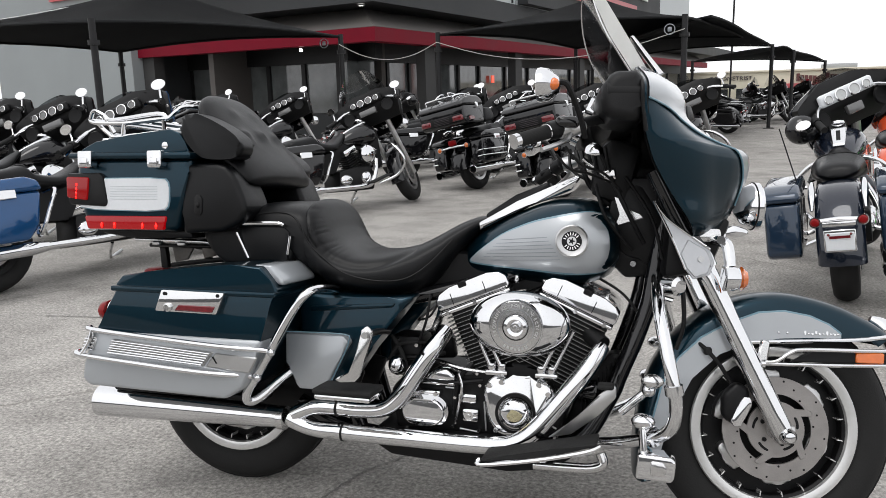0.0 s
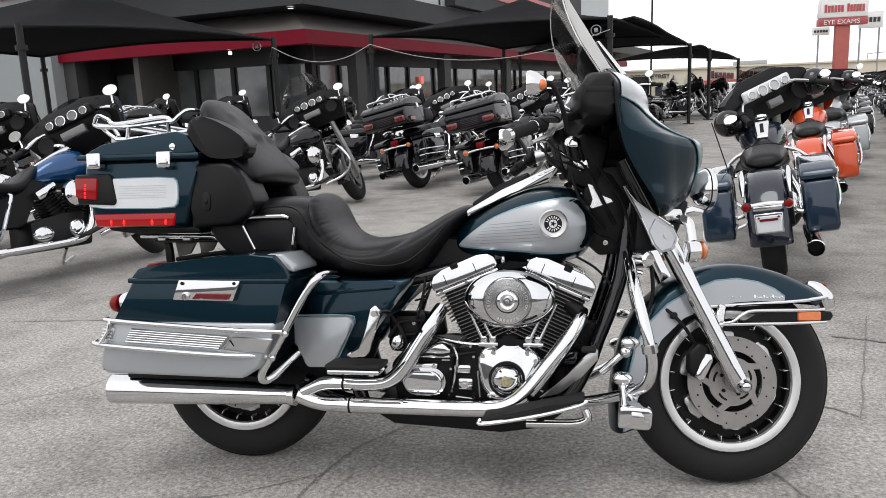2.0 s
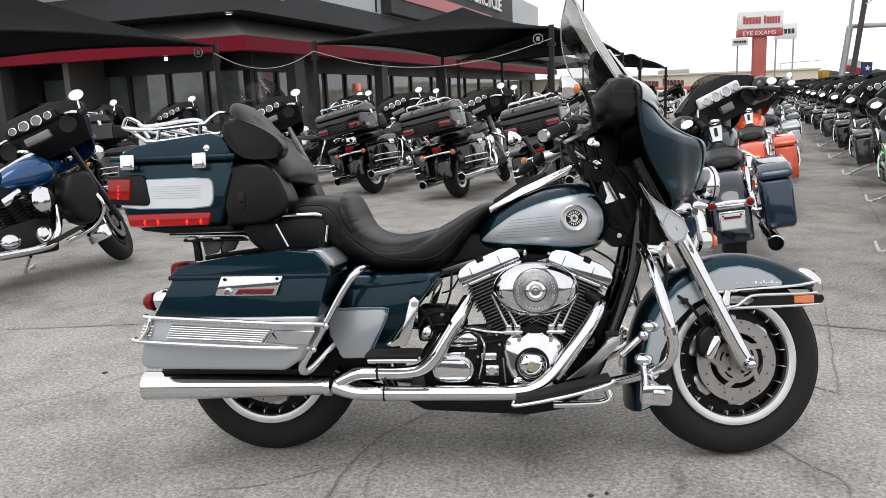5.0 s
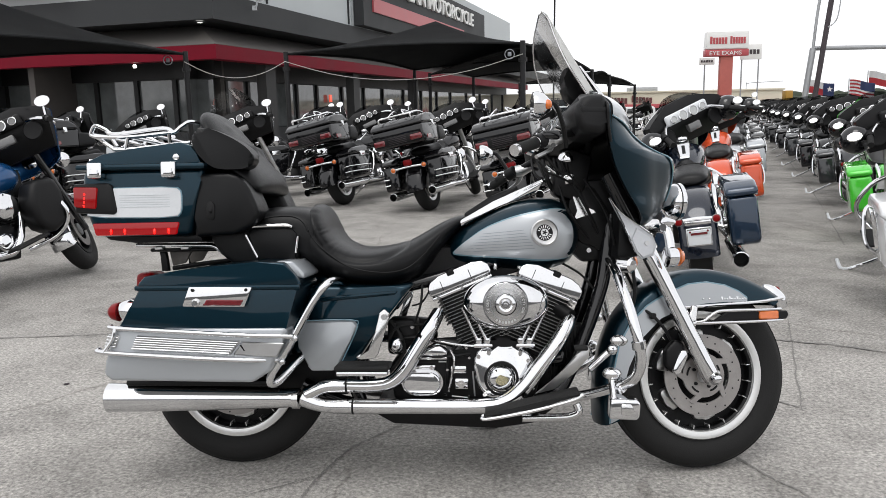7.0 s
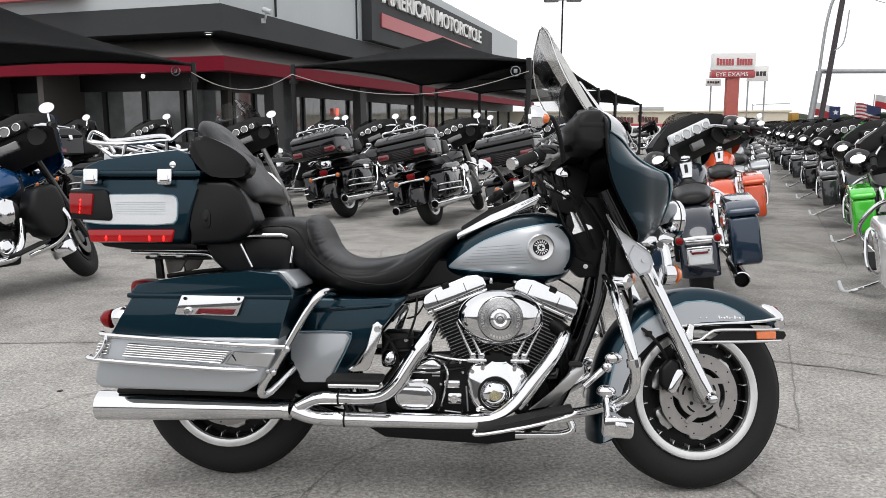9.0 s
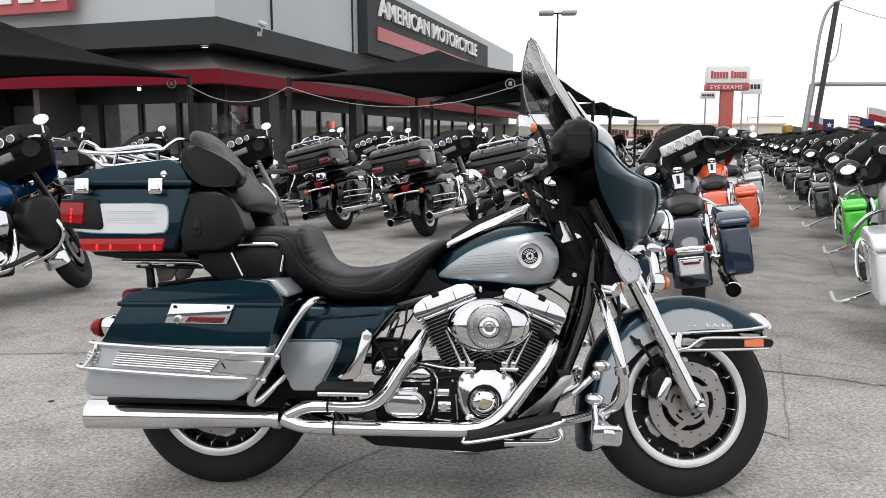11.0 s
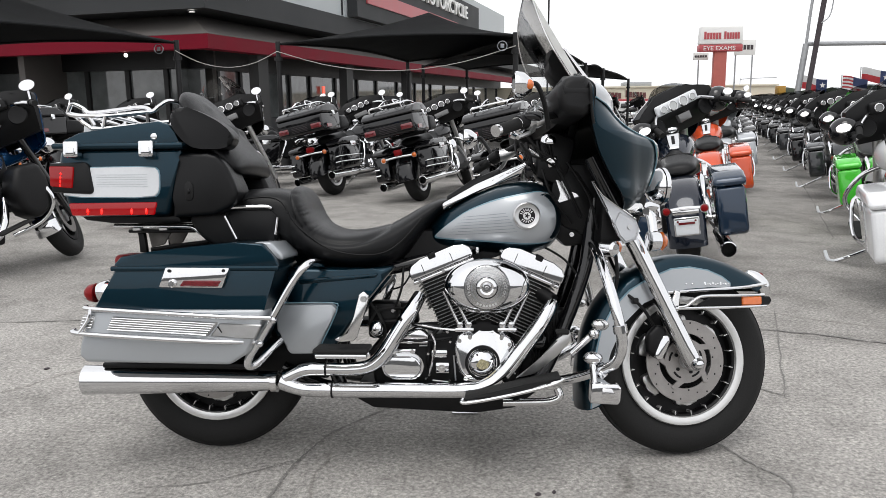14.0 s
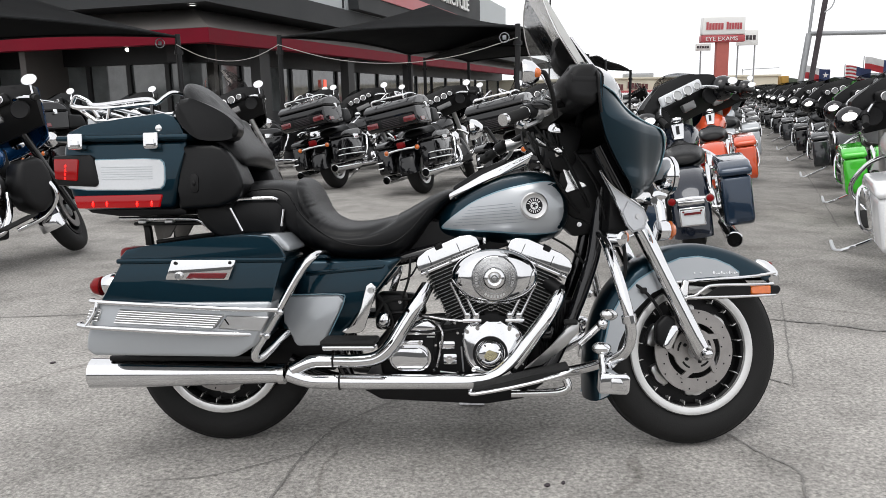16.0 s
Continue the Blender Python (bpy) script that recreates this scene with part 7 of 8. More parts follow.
hp("screen_cowl", prism([(1.143, 1.363), (1.187, 1.369), (1.215, 1.328), (1.243, 1.278), (1.235, 1.25), (1.18, 1.24), (1.150, 1.262), (1.138, 1.29), (1.150, 1.325)], -0.03, 0.03, 0.010, 2), PLASTIC, screen, "black screen bracket", True)

# handlebar, grips, mirrors
bar = hp("handlebar", tube([(1.22, 0, 1.06), (1.20, -0.10, 1.10), (1.13, -0.22, 1.10), (1.04, -0.275, 1.075), (0.96, -0.324, 1.046), (0.90, -0.368, 1.02)], 0.0135, 10, 5), IRON, None, "black handlebar", True)
hp("handlebar_half", tube([(1.22, 0, 1.06), (1.20, 0.10, 1.10), (1.13, 0.22, 1.10), (1.08, 0.275, 1.075), (1.02, 0.324, 1.046), (0.98, 0.355, 1.03)], 0.0125, 10, 5), IRON, bar, "", True)
for s in (1, -1):
    a, b = Vector((0.962 + 0.03 * (1 - s), -0.322 * s, 1.046)), Vector((0.886 + 0.042 * (1 - s), -0.378 * s, 1.013))
    d = (a - b).normalized()
    a = a - d * 0.012
    grip = hp("grip", rod(a, b, 0.0170, 18), RUBBER, bar, "black rubber grip", True)
    hp("grip_cap", rod(b, b + (b - a) * 0.16, 0.0175, 18), CHROME, grip, "chrome grip end", True)
    hp("ring", rod(a, a + d * 0.006, 0.0205, 18), CHROME, grip, "", True)
    hp("switch_box", rod(a + d * 0.006, a + d * 0.042, 0.023, 16), PLASTIC, bar, "", True)
    hp("perch", tube([a + d * 0.045 + Vector((0, 0, -0.004)), a + d * 0.060 + Vector((0.012, -0.004 * s, -0.006)), a + d * 0.085 + Vector((0.030, -0.004 * s, -0.004))], [0.021, 0.022, 0.014], 14, 5), ALLOY, bar, "satin metal lever perch", True)
    hp("pivot", lathe([(0.0, -0.012), (0.007, -0.012), (0.009, -0.006), (0.009, 0.010), (0.0, 0.010)], 14, Matrix.Translation(a + d * 0.075 + Vector((0.022, -0.012 * s, 0.006))) @ pose(0, 0, 0, -90)), CHROME, bar, "", True)
    hp("lever", tube([a + d * 0.04 + Vector((0.03, 0, -0.005)), a + Vector((0.045, 0, -0.02)), b + Vector((0.055, -0.005 * s, -0.022))], [0.009, 0.007, 0.006], 8, 5), ALLOY, bar, "chrome lever", True)
    hp("reservoir", box(a.x + 0.022, a.x + 0.080, a.y + 0.015 * s - 0.024, a.y + 0.015 * s + 0.024, a.z + 0.012, a.z + 0.040, 0.011, 3), GLOSS_BLACK, bar, "", True)
    ms = hp("mirror", lathe([(0.0, -0.045), (0.022, -0.040), (0.042, -0.018), (0.046, 0.0), (0.044, 0.008), (0.0, 0.008)], 32, Matrix.Translation((0.936, -0.408 * s, 1.136)) @ pose(0, 0, 0, 0, 0, -98 * 1) @ Matrix.Diagonal((1.15, -1, 0.85, 1))), CHROME, bar, "chrome mirror", True)
    hp("mirror_face", lathe([(0.0, 0.010), (0.040, 0.010), (0.040, 0.006), (0.0, 0.006)], 32, Matrix.Translation((0.936, -0.408 * s, 1.136)) @ pose(0, 0, 0, 0, 0, -98) @ Matrix.Diagonal((1.15, -1, 0.85, 1))), MIRROR, ms, "mirror glass", True)
    hp("amber_spot", ball((0.962, -0.443 * s, 1.131), (0.013, 0.012, 0.014), None, None, 14, 10), AMBER, ms, "amber spot on the mirror", True)
    hp("mirror_stem", tube([(1.045, -0.335 * s, 1.030), (1.028, -0.375 * s, 1.075), (1.004, -0.402 * s, 1.125), (0.988, -0.408 * s, 1.143), (0.958, -0.408 * s, 1.140)], 0.0072, 8, 5), PLASTIC, ms, "", True)
hp("key_bracket", prism([(1.150, 0.975), (1.163, 0.979), (1.202, 0.889), (1.239, 0.881), (1.249, 0.868), (1.180, 0.846), (1.172, 0.855), (1.187, 0.877)], -0.058, -0.048, 0.003, 1), CHROME_WORN, None, "bright lower trim bracket")
hp("cable_cap", lathe([(0.0, -0.016), (0.012, -0.014), (0.021, -0.006), (0.024, 0.004), (0.0, 0.006)], 24, Matrix.Translation((1.128, -0.25, 1.043)) @ pose(0, 0, 0, -62, 0, 12)), CHROME, None, "chrome cable cap")
for line in ([(1.04, -0.30, 1.030), (1.07, -0.28, 0.995), (1.11, -0.22, 0.985), (1.16, -0.12, 0.965)], [(1.06, -0.29, 1.05), (1.10, -0.27, 1.005), (1.15, -0.20, 0.985), (1.19, -0.11, 0.94)]):
    hp("cable", tube(line, 0.0036, 8, 6), RUBBER)
hp("ignition_box", prism([(1.136, 0.994), (1.170, 1.005), (1.174, 0.974), (1.142, 0.963)], -0.08, -0.03, 0.005, 2), CHROME_WORN)
hp("neck_cover", prism([(1.14, 0.82), (1.20, 0.76), (1.29, 0.74), (1.31, 0.86), (1.24, 0.97), (1.16, 0.95)], -0.055, 0.055, 0.02, 2), IRON)
for k, (a0, a1) in enumerate((((1.12, -0.10, 0.96), (1.22, -0.07, 0.78)), ((1.16, -0.12, 0.98), (1.25, -0.08, 0.80)), ((1.20, -0.12, 0.98), (1.30, -0.10, 0.76)))):
    mid = ((a0[0] + a1[0]) / 2 + 0.02 * (k % 3 - 1), -0.11 - 0.01 * (k % 2), (a0[2] + a1[2]) / 2)
    hp("wiring", tube([a0, mid, a1], 0.0045 + 0.0015 * (k % 2), 8, 6), IRON)
hp("bar_riser", rod((1.080, -0.055, 1.030), (1.143, -0.055, 0.982), 0.0065), CHROME)
for k in range(7):
    x0, x1 = 1.035 + 0.018 * k, 1.115 + 0.012 * k
    hp("wiring", tube([(x0, 0.02 - 0.018 * k, 1.06 - 0.004 * (k % 3)), (x0 + 0.012 + 0.01 * (k % 2), -0.02 - 0.01 * k, 1.00), (x1 - 0.02 * (k % 3), -0.03, 0.955), (x1 + 0.02, -0.02, 0.90)], 0.0045 + 0.0012 * (k % 3), 8, 6), IRON)
hp("steering_cover", prism([(1.10, 0.93), (1.20, 0.90), (1.24, 1.06), (1.16, 1.09), (1.11, 1.05)], -0.06, 0.10, 0.02, 2), PLASTIC)
hp("wiring", tube([(0.70, -0.09, 0.65), (0.675, -0.12, 0.60), (0.655, -0.12, 0.575), (0.625, -0.12, 0.565)], 0.0032, 6, 6), IRON)
hn = hp("horn", lathe([(0.0, -0.03), (0.016, -0.03), (0.024, -0.022), (0.026, 0.02), (0.0, 0.024)], 24, Matrix.Translation((1.328, -0.165, 0.698)) @ pose(0, 0, 0, 0, 0, 40)), CHROME, None, "small chrome horn")
hp("bracket", tube([(1.31, -0.15, 0.69), (1.30, -0.13, 0.665), (1.33, -0.13, 0.655)], 0.007, 8, 3), CHROME, hn)
hp("hose", tube([(1.352, -0.14, 0.70), (1.358, -0.15, 0.60), (1.34, -0.15, 0.53)], 0.006, 8, 4), IRON, hn)

# ---- parked motorcycles of the rows ----
def parked_bike(label, color, trunk=False, gauges="dark", screen="smoke", bags=True, fairing=True, whitewall=False, chrome_console=True, bag_color=None, plate=True, inner=None, steer=30.0, simple=False, lowers=False, lobes=False):
    """One parked touring motorcycle: rear axle over its own origin, heading along x."""
    root = thing("parked_motorcycle", label, "motorcycle", group="parked motorcycles")
    bagc = bag_color or color

    turned = Matrix.Translation(STEER_AT) @ Matrix.Rotation(radians(steer), 4, STEER_AXIS) @ Matrix.Translation(-STEER_AT)

    small = ("fin", "spoke", "bezel", "brake_disc", "hub", "console_insert", "piping", "lever", "switch_box", "speaker", "gearbox_cover", "mouth", "plate_frame", "fender_strut",
             "mirror_stem", "rail", "latch", "stand_foot", "footboard", "cylinder", "radio", "passing_lamp", "filler_cap", "frame")

    def p(name, bm, material, parent=None, lab="", front=False):
        if simple and name in small:
            bm.free()
            return root
        if front:
            bm.transform(turned)
        return part(name, bm, material, parent or root, lab)

    def pf(name, bm, material, parent=None, lab=""):
        return p(name, bm, material, parent, lab, True)

    for nm, cx, r, w in (("rear_wheel", 0.0, 0.318, 0.14), ("front_wheel", 1.60, 0.318, 0.125)):
        at = pose(cx, 0, r)
        put = pf if cx > 1 else p
        ty = put(nm, lathe(tyre_profile(r, w, 0.20), 36, at, True), RUBBER, None, "black tyre")
        put("rim", lathe([(0.17, -w * 0.42), (0.204, -w * 0.46), (0.204, w * 0.46), (0.17, w * 0.42)], 32, at, True), IRON if lowers else ALLOY, ty)
        if whitewall:
            for s in (-1, 1):
                put("white_band", lathe([(0.214, s * w * 0.45), (0.216, s * w * 0.51), (0.236, s * w * 0.52), (0.238, s * w * 0.48)], 36, at, True), WHITEWALL, ty)
        put("hub", lathe([(0.0, -w * 0.6), (0.05, -w * 0.6), (0.06, 0), (0.05, w * 0.6), (0.0, w * 0.6)], 18, at), ALLOY, ty)
        for k in range(9):
            put("spoke", box(0.04, 0.19, -0.018, 0.018, -0.010, 0.010, 0.004, 1, at @ Matrix.Rotation(2 * math.pi * k / 9, 4, "Y")), IRON if k % 2 else ALLOY, ty)
        put("brake_disc", lathe([(0.09, -w * 0.56), (0.145, -w * 0.56), (0.145, -w * 0.60), (0.09, -w * 0.60)], 28, at, True), STEEL, ty)
    # engine
    eng = p("engine", prism([(0.55, 0.22), (1.02, 0.20), (1.06, 0.36), (1.0, 0.46), (0.85, 0.46), (0.58, 0.43)], -0.15, 0.15, 0.02, 2), IRON, None, "black and chrome engine")
    for tilt in (-22.5, 22.5):
        m = Matrix.Translation((0.925, 0, 0.30)) @ Matrix.Rotation(radians(tilt), 4, "Y")
        c = p("cylinder", box(-0.06, 0.06, -0.075, 0.075, 0.12, 0.33, 0.01, 1, m), IRON, eng)
        for k in range(7):
            z = 0.15 + k * 0.026
            p("fin", box(-0.078, 0.078, -0.09, 0.09, z, z + 0.009, 0.002, 1, m), IRON, c)
        p("rocker_box", box(-0.09, 0.09, -0.11, 0.11, 0.33, 0.40, 0.018, 2, m), CHROME, eng)
    for s in (-1, 1):
        p("engine_cover", lathe([(0.0, -0.035), (0.05, -0.03), (0.07, -0.012), (0.075, 0.01), (0.0, 0.01)], 24, Matrix.Translation((0.93, 0.15 * s, 0.33)) @ Matrix.Diagonal((1, -s, 1, 1))), CHROME, eng)
        p("gearbox_cover", ball((0.66, 0.14 * s, 0.33), (0.085, 0.04, 0.06), None, None, 14, 8), CHROME, eng)
        if lobes and s > 0:
            continue
        p("exhaust_pipe", tube([(1.10, 0.13 * s, 0.52), (1.03, 0.19 * s, 0.39), (0.95, 0.21 * s, 0.28), (0.82, 0.22 * s, 0.245), (0.3, 0.235 * s, 0.255)], 0.027, 10, 4), CHROME, eng, "chrome pipe")
        mf = p("muffler", lathe([(0.0, 0.30), (0.03, 0.30), (0.045, 0.2), (0.050, -0.46), (0.044, -0.462), (0.042, -0.30), (0.0, -0.30)], 22, Matrix.Translation((0, (0.225 if lobes else 0.255) * s, 0.255)) @ pose(0, 0, 0, 0, 0, -90)), CHROME, None, "chrome muffler with a dark mouth")
        p("mouth", lathe([(0.0, -0.35), (0.0425, -0.35), (0.0425, -0.34), (0.0, -0.34)], 18, Matrix.Translation((0, (0.225 if lobes else 0.255) * s, 0.255)) @ pose(0, 0, 0, 0, 0, -90)), RUBBER, mf)
    p("air_cleaner", lathe([(0.0, -0.06), (0.06, -0.055), (0.095, -0.03), (0.10, 0.0), (0.0, 0.01)], 28, Matrix.Translation((0.94, -0.19, 0.585))), CHROME, eng, "round chrome air cleaner")
    p("frame", prism([(0.35, 0.42), (0.60, 0.40), (0.72, 0.62), (1.16, 0.70), (1.20, 0.42), (1.26, 0.45), (1.24, 0.86), (1.14, 0.80), (0.55, 0.70), (0.3, 0.62)], -0.05, 0.05, 0.01, 1), IRON, None, "black frame")
    # tank, seat, fenders
    t = p("fuel_tank", Body([(0.735, 0.715, 0.765, 0.030, 2.0), (0.76, 0.700, 0.800, 0.070, 2.1), (0.86, 0.685, 0.865, 0.118, 2.3), (1.0, 0.676, 0.918, 0.158, 2.4), (1.10, 0.685, 0.918, 0.160, 2.4), (1.165, 0.72, 0.87, 0.12, 2.2), (1.19, 0.775, 0.81, 0.03, 2.0)], 4).mesh(26), color, None, "glossy painted fuel tank")
    dash = prism([(0.78, 0.835), (0.93, 0.930 if lobes else 0.905), (1.06, 0.975 if lobes else 0.955), (1.10, 0.930), (0.95, 0.885), (0.78, 0.815)], -0.058, 0.058, 0.014, 3)
    for v in dash.verts:
        v.co.y *= 0.62 + 0.38 * min(1.0, max(0.0, (v.co.x - 0.78) / 0.24))
    p("console", dash, CHROME if chrome_console else PLASTIC, t, "dash console")
    p("filler_cap", lathe([(0.0, -0.02), (0.05, -0.018), (0.055, 0.0), (0.0, 0.005)], 20, Matrix.Translation((1.04, 0, 0.945)) @ pose(0, 0, 0, -72, 0, 90)), CHROME if chrome_console else IRON, t)
    if chrome_console:
        top0, top1 = (0.857, 0.914) if lobes else (0.851, 0.893)
        p("console_insert", prism([(0.815, top0 - 0.006), (0.905, top1 - 0.006), (0.905, top1 + 0.004), (0.815, top0 + 0.004)], -0.013, 0.013, 0.004, 2), VINYL, t)
    rows = [(0.02, 0.70, 0.74, 0.07, 2.0), (0.06, 0.68, 0.79, 0.135, 2.4), (0.22, 0.66, 0.815, 0.16, 2.6), (0.31, 0.65, 0.825, 0.185, 2.6), (0.36, 0.64, 0.77, 0.195, 2.5), (0.50, 0.63, 0.735, 0.20, 2.5), (0.62, 0.65, 0.765, 0.165, 2.3), (0.74, 0.75, 0.825, 0.09, 2.0), (0.79, 0.80, 0.84, 0.04, 2.0)]
    if lobes:
        rows = [(0.02, 0.70, 0.715, 0.05, 2.0), (0.06, 0.68, 0.768, 0.105, 2.3), (0.22, 0.66, 0.804, 0.130, 2.2), (0.31, 0.65, 0.812, 0.146, 2.2), (0.36, 0.64, 0.765, 0.152, 2.3), (0.50, 0.63, 0.720, 0.156, 2.4), (0.62, 0.65, 0.745, 0.13, 2.3), (0.74, 0.74, 0.80, 0.075, 2.0), (0.79, 0.79, 0.82, 0.04, 2.0)]
    st = p("seat", Body(rows, 4).mesh(24), VINYL, None, "black stitched seat")
    p("piping", tube([(0.31, -0.147, 0.71), (0.31, -0.10, 0.796), (0.31, 0.0, 0.815), (0.31, 0.10, 0.796), (0.31, 0.147, 0.71)] if lobes else [(0.31, -0.186, 0.72), (0.31, -0.13, 0.815), (0.31, 0.0, 0.832), (0.31, 0.13, 0.815), (0.31, 0.186, 0.72)], 0.006, 6, 4), PLASTIC, st)
    rf = p("rear_fender", fender(0, 0.318, [(10, 0.375, 0.25), (50, 0.375, 0.22), (90, 0.372, 0.2), (130, 0.376, 0.2), (160, 0.385, 0.24), (186, 0.40, 0.30)], 0.118), color, None, "painted rear mudguard")
    for s in (-1, 1):
        p("fender_strut", box(-0.16, 0.10, 0.112 * s - 0.008, 0.112 * s + 0.008, 0.60, 0.64, 0.006, 1), CHROME, rf)
    ft = pf("front_fender", fender(1.60, 0.318, [(198, 0.37, 0.31), (170, 0.35, 0.28), (130, 0.35, 0.25), (90, 0.358, 0.25), (60, 0.37, 0.29), (42, 0.385, 0.36)], 0.085), NAVY if lowers else color, None, "painted front mudguard")
    if plate:
        pw, dz = (0.068, -0.055) if lobes else (0.078, 0.0)
        pl = p("number_plate", box(-0.452, -0.444, -pw, pw, 0.425 + dz, 0.520 + dz, 0.004, 1), WHITE_PLASTIC, rf, "white plate with plain bars")
        p("plate_mark", box(-0.456, -0.452, -0.72 * pw, 0.72 * pw, 0.490 + dz, 0.504 + dz, 0, 1), RED_DARK, pl, "plain bar")
        p("plate_frame", box(-0.447, -0.438, -pw - 0.007, pw + 0.007, 0.418 + dz, 0.533 + dz if lobes else 0.560, 0.006, 1), CHROME_WORN if lobes else CHROME, pl)
    if lobes:
        for s in (-1, 1):
            p("side_strut", tube([(-0.07, 0.128 * s, 0.690), (-0.14, 0.130 * s, 0.665), (-0.21, 0.130 * s, 0.622), (-0.26, 0.130 * s, 0.560)], [0.010, 0.018, 0.018, 0.008], 10, 4), CHROME, rf, "chrome mudguard strut")
        p("light_bar", box(-0.430, -0.395, -0.080, 0.080, 0.492, 0.520, 0.008, 2), CHROME_WORN, rf, "chrome light bar")
        p("antenna", rod((-0.10, 0.20, 0.70), (-0.16, 0.26, 1.02), 0.0035), PLASTIC, rf, "thin black antenna")
        for s in (-1, 1):
            p("plate_bolt", ball((-0.454, 0.052 * s, 0.456), (0.004, 0.007, 0.007), None, None, 10, 6), RED_DARK, rf)
    sy = 0.20 if trunk else 0.112 if lobes else 0.125
    sz = 0.520 if lobes else 0.565
    sr = 0.82 if lobes else 1.0
    sb = p("signal_bar", tube([(-0.40, -sy, sz), (-0.41, 0.0, sz + 0.01), (-0.40, sy, sz)], 0.014 * sr, 8, 4), CHROME, rf, "chrome signal bar")
    for s in (-1, 1):
        sg = p("tail_signal", lathe([(0.0, 0.035), (0.025, 0.033), (0.033, 0.01), (0.034, -0.015), (0.0, -0.015)], 20, Matrix.Translation((-0.405, sy * s, sz)) @ pose(0, 0, 0, 0, 0, -90) @ Matrix.Diagonal((sr, 1, sr, 1))), CHROME, sb, "")
        p("lens", lathe([(0.0, -0.03), (0.02, -0.025), (0.032, -0.01), (0.0, -0.008)], 20, Matrix.Translation((-0.405, sy * s, sz)) @ pose(0, 0, 0, 0, 0, -90) @ Matrix.Diagonal((sr, 1, sr, 1))), AMBER if trunk else RED_LENS, sg, "")
    if trunk:
        p("tail_lamp", box(-0.44, -0.38, -0.05, 0.05, 0.59, 0.66, 0.018, 2), RED_LENS, rf, "red tail lamp")
    if bags:
        for s in (1, -1):
            side = Matrix.Diagonal((1, s, 1, 1))
            bg = p("saddlebag", prism([(-0.31, 0.62), (-0.345, 0.34), (-0.30, 0.31), (0.14, 0.31), (0.22, 0.40), (0.27, 0.62)], -0.368 if lobes else -0.385, -0.190, 0.03, 3, side), bagc, None, "hard saddlebag")
            p("lid", prism([(-0.325, 0.622), (-0.31, 0.672), (-0.20, 0.708), (0.18, 0.722), (0.26, 0.69), (0.28, 0.622)], -0.378 if lobes else -0.395, -0.180, 0.026, 3, side), bagc, bg, "bag lid")
            p("latch", box(-0.04, 0.10, -0.402, -0.38, 0.585, 0.645, 0.006, 1, side), CHROME, bg, "")
            if trunk:
                p("reflector", box(0.0, 0.09, -0.405, -0.395, 0.595, 0.615, 0.003, 1, side), RED_DARK, bg, "")
                for z in (0.47, 0.40):
                    p("rail", tube([(-0.36, -0.30 * s, z), (-0.345, -0.39 * s, z), (0.0, -0.405 * s, z - 0.005), (0.24, -0.39 * s, z - 0.01)], 0.009, 8, 4), CHROME, bg, "chrome rail")
            p("guard_bow", tube([(0.38, -0.18 * s, 0.62), (0.37, -0.36 * s, 0.62), (0.30, -0.405 * s, 0.52), (0.23, -0.40 * s, 0.38), (0.24, -0.30 * s, 0.33), (0.30, -0.16 * s, 0.36)], 0.013, 8, 4), CHROME, None, "chrome bag guard")
    # fork, guards, boards
    for s in (1, -1):
        fk = pf("fork_leg", tube([(1.605, -0.115 * s, 0.30), (1.48, -0.115 * s, 0.55), (1.39, -0.115 * s, 0.735), (1.28, -0.115 * s, 0.97)], [0.026, 0.029, 0.029, 0.034], 12, 3), GLOSS_BLACK if lowers else ALLOY, None, "polished fork leg")
        p("engine_guard", tube([(1.29, -0.04 * s, 0.71), (1.295, -0.20 * s, 0.67), (1.315, -0.32 * s, 0.55), (1.33, -0.335 * s, 0.44), (1.27, -0.25 * s, 0.32), (1.10, -0.14 * s, 0.25)], 0.017, 10, 4), CHROME, None, "chrome engine guard")
        p("footboard", prism([(0.86, 0.26), (1.14, 0.335), (1.14, 0.35), (0.86, 0.28)], -0.35 if s > 0 else 0.235, -0.235 if s > 0 else 0.35, 0.008, 1), RUBBER, None, "rubber footboard")
    p("side_stand", tube([(0.98, 0.14, 0.20), (1.05, 0.32, 0.12), (1.12, 0.45, 0.068)], 0.013, 8, 4), CHROME, None, "chrome side stand")
    p("stand_foot", tube([(1.12, 0.44, 0.070), (1.14, 0.485, 0.068), (1.18, 0.50, 0.085), (1.26, 0.505, 0.12)], [0.012, 0.014, 0.015, 0.013], 8, 3), WHITE_PLASTIC, None, "bright stand foot")
    if lowers:
        for s in (1, -1):
            p("leg_shield", prism([(1.12, 0.74), (1.30, 0.76), (1.36, 0.62), (1.35, 0.42), (1.22, 0.34), (1.10, 0.40), (1.06, 0.58)], -0.33 if s > 0 else 0.14, -0.14 if s > 0 else 0.33, 0.05, 4, soft=1), PLASTIC, None, "black leg shield")
        pf("fender_skirt", fender(1.60, 0.318, [(203, 0.376, 0.300), (196, 0.374, 0.295), (187, 0.366, 0.285)], 0.089), CHROME, ft, "chrome trailing skirt of the mudguard")
        for s in (1, -1):
            pf("fender_spear", tube([(1.60 + 0.325 * math.cos(radians(a)), -0.090 * s, 0.318 + 0.325 * math.sin(radians(a))) for a in (186, 172, 155, 138, 120)], 0.008, 8, 4), CHROME, ft, "chrome trim line")
    # lights and bars
    hl = pf("headlamp", lathe([(0.0, -0.07), (0.06, -0.05), (0.088, 0.0), (0.088, 0.025), (0.0, 0.045)], 28, Matrix.Translation((1.53, 0, 0.93)) @ pose(0, 0, 0, 0, 0, -90)), CHROME, None, "chrome headlamp")
